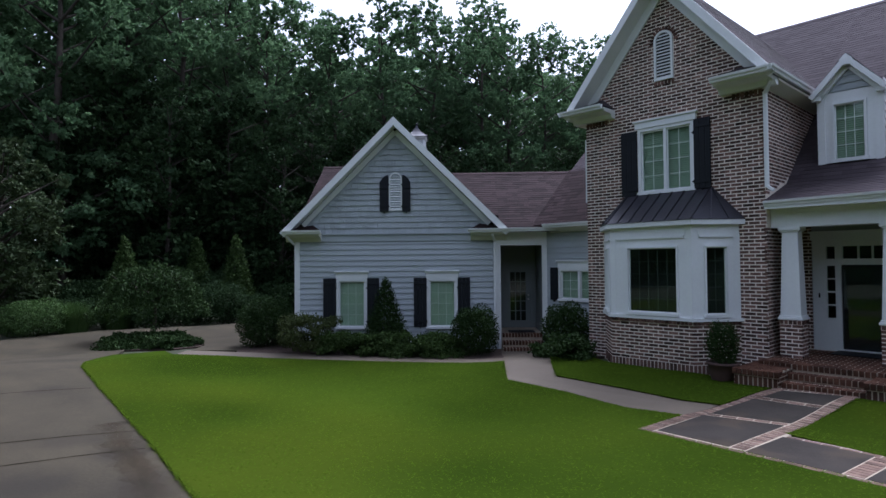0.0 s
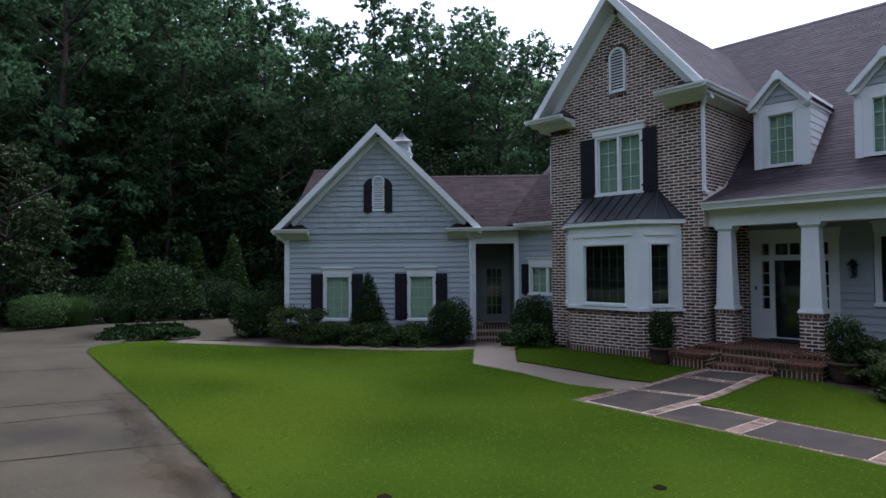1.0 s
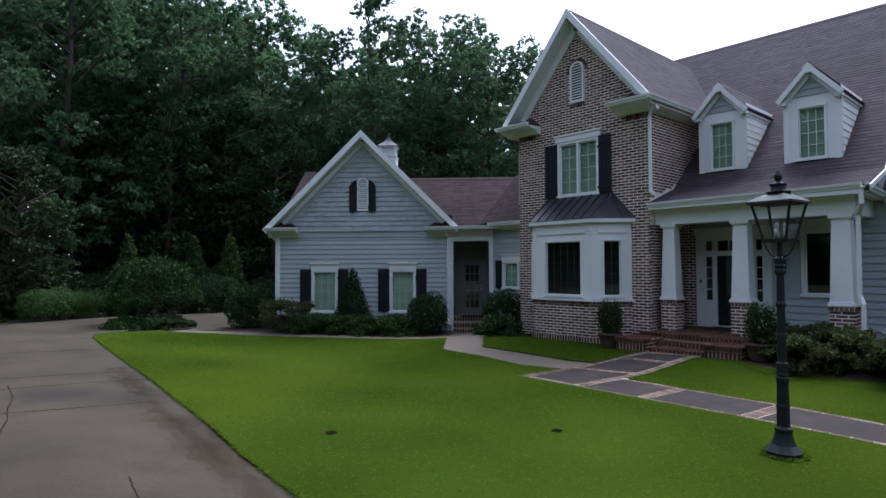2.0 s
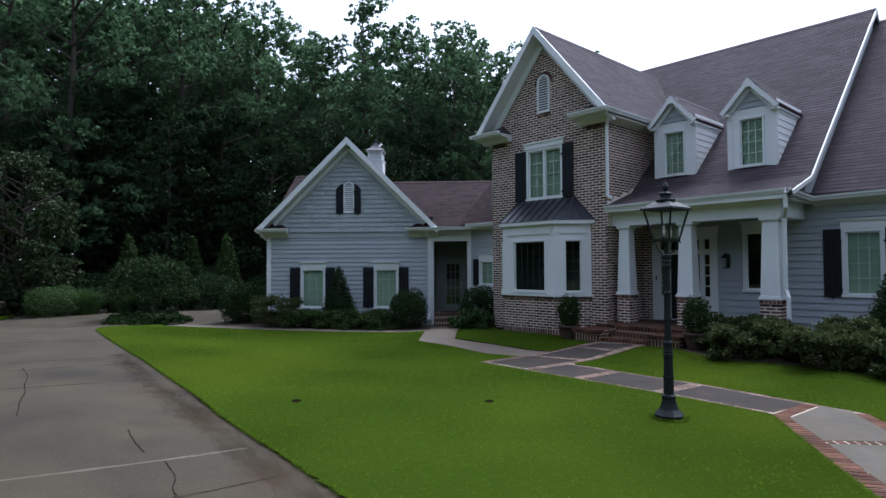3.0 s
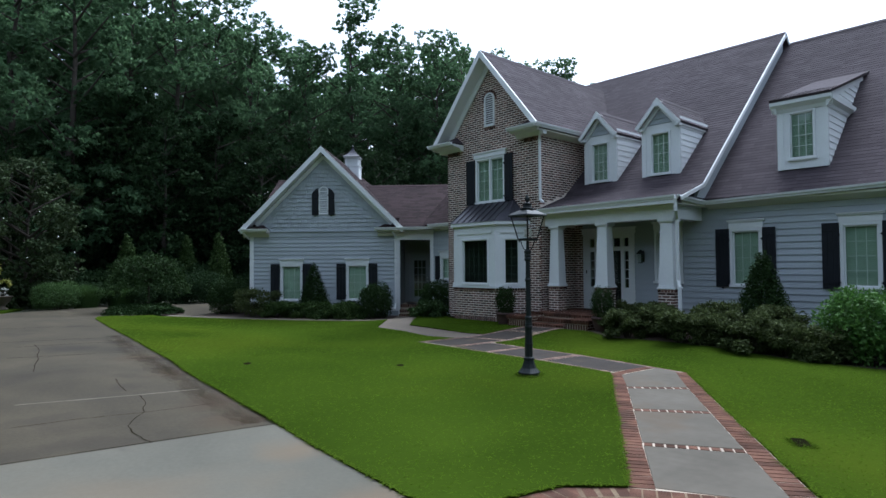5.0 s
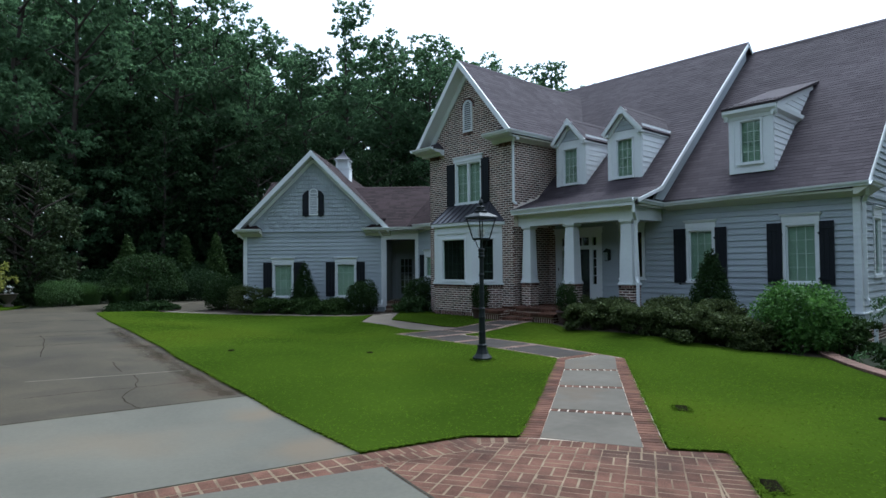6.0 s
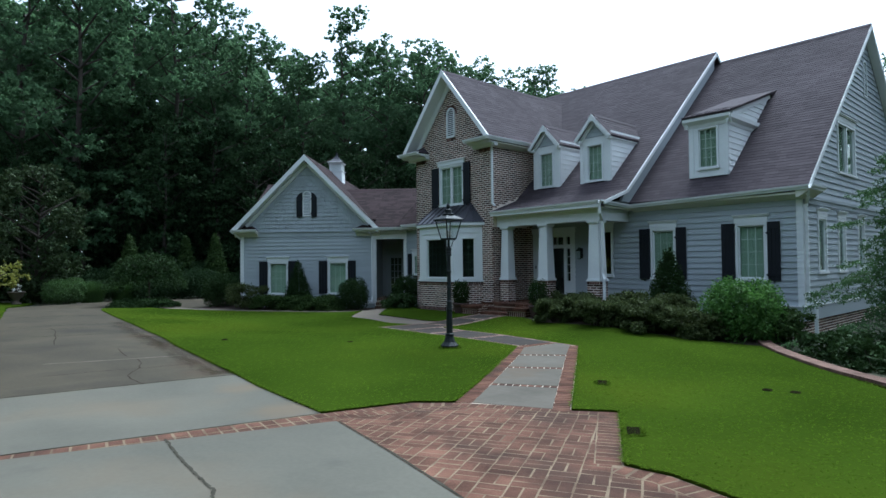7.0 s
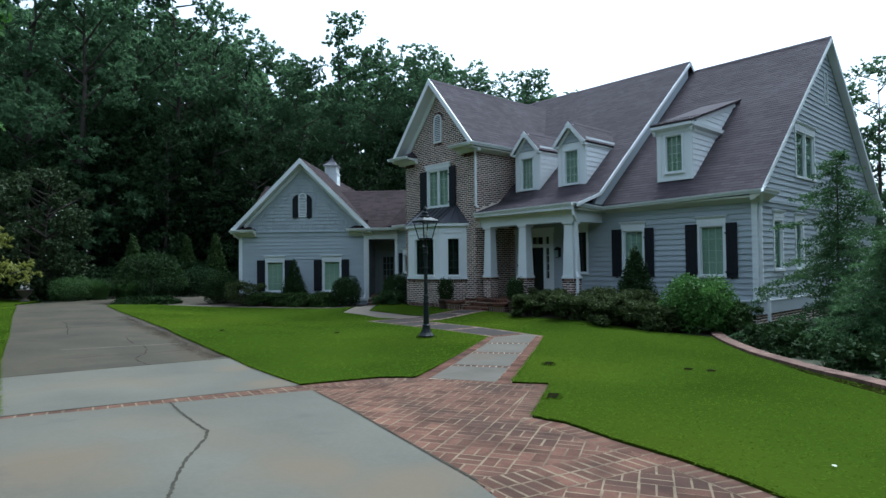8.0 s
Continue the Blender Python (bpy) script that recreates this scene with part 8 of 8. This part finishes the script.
def hemlock(x, y, h, w, seed, n=170, leaves=60000):
    """A young hemlock: a stem with uneven drooping sprays, each fringed with flat needle twigs."""
    rng = np.random.default_rng(seed)
    t = thing("hemlock_tree", "young hemlock with layered drooping branches by the house corner", "conifer", at=Matrix.Translation((x, y, -0.6)))
    bm = bmesh.new()
    limb(bm, (0, 0, -0.1), (0.05, 0.03, h * 0.97), 0.05, 0.008, 8)
    pts, rad = [], []
    for i in range(n):
        u = (i + rng.uniform(0, 1)) / n
        z = h * (0.05 + 0.93 * u)
        r = w * (1 - u) ** 0.75 * rng.uniform(0.25, 1.3) + 0.1
        a = i * 2.399 + rng.normal() * 0.6
        rise = rng.uniform(-0.05, 0.35) * r
        root = Vector((0.05 * u, 0.03 * u, z))
        tip = root + Vector((math.cos(a) * r, math.sin(a) * r, rise))
        last = root
        m = max(3, int(r / 0.1))
        across = Vector((-math.sin(a), math.cos(a), 0))
        for k in range(1, m + 1):
            s = k / m
            q = root.lerp(tip, s) - Vector((0, 0, 0.36 * r * s * s))
            limb(bm, last, q, 0.009 * (1.2 - s), 0.009 * (1.15 - s), 3)
            last = q
            reach = 0.36 * math.sin(math.pi * min(1.0, 0.2 + 0.75 * s)) * min(1.0, r)
            for side in (-1, -0.5, 0, 0.5, 1):
                p = q + across * side * reach * rng.uniform(0.6, 1.2) - Vector((0, 0, abs(side) * reach * 0.3 + rng.uniform(-0.04, 0.05)))
                pts.append(tuple(p))
                rad.append(0.06 + 0.09 * rng.random())
    part("trunk", bm, BARK, t, "", smooth=True)
    v, f = leaf_cloud(np.array(pts), np.array(rad), leaves, 0.038, rng, 0.5, droop=0.5, shell=0.0, narrow=0.34)
    ob = new("crown", from_arrays("crown", v, f, LEAF_HEMLOCK))
    ob.parent = t


hemlock(8.35, 13.2, 5.0, 2.15, 3, 120, 44000)
hemlock(10.6, 12.2, 5.4, 2.3, 4, 125, 44000)
hemlock(9.9, 9.9, 2.7, 1.6, 5, 90, 24000)


def potted_shrub(x, y, z, seed):
    pot = thing("planter", "dark clay planter with a rounded boxwood beside the steps", "planter", at=Matrix.Translation((x, y, z)), group="step planters")
    bm = turned([(0.20, 0.0), (0.21, 0.03), (0.25, 0.16), (0.275, 0.30), (0.30, 0.31), (0.30, 0.36), (0.27, 0.365), (0.25, 0.33)], 24)
    part("pot", bm, CLAY, pot, "dark glazed clay pot", smooth=True)
    bm = bmesh.new()
    bmesh.ops.create_cone(bm, cap_ends=True, segments=20, radius1=0.24, radius2=0.255, depth=0.04, matrix=Matrix.Translation((0, 0, 0.32)))
    part("soil", bm, SOIL, pot)
    shrub("boxwood", "rounded dark boxwood growing in a clay planter", "bush", x, y, 0.62, 0.80, "round", 4200, 0.026, LEAF_CONE, seed=seed, z=z + 0.3, group="potted boxwoods")


potted_shrub(-3.72, 11.75, ground_z(-3.72, 11.75), 301)
potted_shrub(-0.30, 11.75, ground_z(-0.30, 11.75), 302)

# stone urn with white flowers at the far end of the drive
urn = thing("stone_urn", "weathered stone urn with white flowers beyond the drive", "urn", at=Matrix.Translation((-25.9, 1.5, ground_z(-25.9, 1.5))))
part("bowl", turned([(0.22, 0), (0.22, 0.08), (0.1, 0.16), (0.12, 0.24), (0.3, 0.42), (0.36, 0.6), (0.4, 0.62), (0.4, 0.66), (0.34, 0.66)], 20), WALK_CONCRETE, urn, "stone bowl", smooth=True)
shrub("flower_clump", "clump of white flowers in a stone urn", "flowers", -25.9, 1.5, 0.45, 0.5, "loose", 90, 0.05, PETAL, seed=305, z=ground_z(-25.9, 1.5) + 0.6)

# ---------------------------------------------------------------- grass blades on the lawns
def grass_on(name, poly, count, label, seed, height=0.008):
    rng = np.random.default_rng(seed)
    xs, ys = [p[0] for p in poly], [p[1] for p in poly]
    px_ = np.array(poly + poly[:1])
    pts = np.empty((0, 2))
    while len(pts) < count:
        p = np.stack([rng.uniform(min(xs), max(xs), count), rng.uniform(min(ys), max(ys), count)], axis=1)
        hit = np.zeros(count, bool)
        for (x0, y0), (x1, y1) in zip(px_[:-1], px_[1:]):
            c = ((y0 > p[:, 1]) != (y1 > p[:, 1])) & (p[:, 0] < (x1 - x0) * (p[:, 1] - y0) / (y1 - y0 + 1e-12) + x0)
            hit ^= c
        pts = np.concatenate([pts, p[hit]])
    pts = pts[:count]
    # a ragged fringe along the outline
    edge = []
    for (x0, y0), (x1, y1) in zip(px_[:-1], px_[1:]):
        n = int(math.dist((x0, y0), (x1, y1)) * 220)
        k = rng.uniform(0, 1, n)
        edge.append(np.stack([x0 + (x1 - x0) * k, y0 + (y1 - y0) * k], axis=1) + rng.normal(size=(n, 2)) * 0.012)
    pts = np.concatenate([pts] + edge)
    n = len(pts)
    z = np.array([ground_z(x, y) for x, y in pts]) + 0.024
    a = rng.uniform(0, 6.28, n)
    h = height * rng.uniform(0.6, 1.4, n)
    w = 0.009 * rng.uniform(0.7, 1.5, n)
    lean = rng.normal(size=(n, 2)) * 0.036
    b = np.stack([pts[:, 0], pts[:, 1], z], axis=1)
    side = np.stack([np.cos(a) * w, np.sin(a) * w, np.zeros(n)], axis=1)
    tip = b + np.stack([lean[:, 0], lean[:, 1], h], axis=1)
    v = np.stack([b - side, b + side, tip], axis=1).reshape(-1, 3)
    me = from_arrays(name, v, np.arange(n * 3).reshape(-1, 3), GRASS)
    tagged(new(name, me), label, "grass", kind="stuff")


grass_on("grass", DRIVE_RIGHT[1:] + [(5.5, 2.13)] + WALK_LOW + SIDE_LOW + GARAGE_WALK[:3], 60000, "short mown grass blades of the main lawn", 1)
grass_on("grass", [(-1.80, 9.22), (-0.6, 8.92), (3.59, 8.32), (7.12, 3.2), (7.53, 3.52), (8.61, 1.84), (9.0, 1.88), (9.73, 1.68), (10.28, 1.58), (10.76, 1.44), (11.4, 1.17), (12.5, 0.6), (11.6, 5.6), (10.17, 6.75), (9.57, 7.23), (8.9, 7.92), (8.05, 8.85), (6.85, 10.5), (6.1, 11.6), (5.1, 11.2), (3.5, 10.75), (0.5, 10.45), (-0.6, 11.3), (-1.46, 11.45)], 40000, "short mown grass blades of the porch lawn", 3)
grass_on("grass", [(4.7, -2.22), (-0.05, -1.79), (-3.17, -1.39), (-11, -0.54), (-14.5, -0.07), (-14.5, -2.0), (4.7, -3.5)], 15000, "short mown grass blades of the verge", 5)
grass_on("grass", [(-3.13, 10.25), (-3.84, 10.2), (-5.09, 10.38), (-6.75, 10.46), (-7.55, 11.35), (-8.15, 12.1), (-7.6, 12.6), (-6.5, 12.08), (-4.4, 12.08), (-3.45, 11.75), (-2.78, 11.58)], 6000, "short mown grass blades below the bay", 4)

# longer grass that hangs over the drains
for k, (x, y) in enumerate(((8.15, 2.75), (6.4, 4.9))):
    ux, uy = math.cos(-1.0), math.sin(-1.0)
    grass_on("grass", [(x + ux * a * 0.15 - uy * b * 0.08, y + uy * a * 0.15 + ux * b * 0.08) for a, b in ((-1, -1), (1, -1), (1, 1), (-1, 1))], 120, "longer grass hanging over a lawn drain", 11 + k, height=0.022)

grass_on("grass", [(1.92 + 0.225 * math.cos(k * 0.524), 6.05 + 0.225 * math.sin(k * 0.524)) for k in range(12)], 500, "longer grass round the foot of the lamp post", 15, height=0.035)

# white blossoms: a few on the magnolias, one fallen on the lawn
for i, (x, y, z) in enumerate(((-24.8, 3.5, 3.41), (-24.9, 4.2, 2.66), (-25.0, 1.4, 4.2), (-25.2, 2.8, 4.6), (-24.9, 2.3, 2.4), (11.17, 2.15, ground_z(11.17, 2.15) + 0.042))):
    bm = bmesh.new()
    for k in range(6):
        a = k * 1.05 + i
        long = 0.018 if i == 5 else 0.035
        tip = Vector((math.cos(a) * long, math.sin(a) * long, 0.006))
        side = Vector((-math.sin(a) * 0.015, math.cos(a) * 0.015, 0.004))
        bm.faces.new([bm.verts.new(p) for p in (Vector((0, 0, 0)), tip * 0.6 + side, tip, tip * 0.6 - side)])
    solid("white_blossom", bm, PETAL, "fallen white blossom on the lawn" if i == 5 else "white magnolia blossom among dark leaves", "flower", at=Matrix.Translation((x, y, z)) @ (Matrix.Identity(4) if i == 5 else Matrix.Rotation(radians(70), 4, "Y")), group="white blossoms")
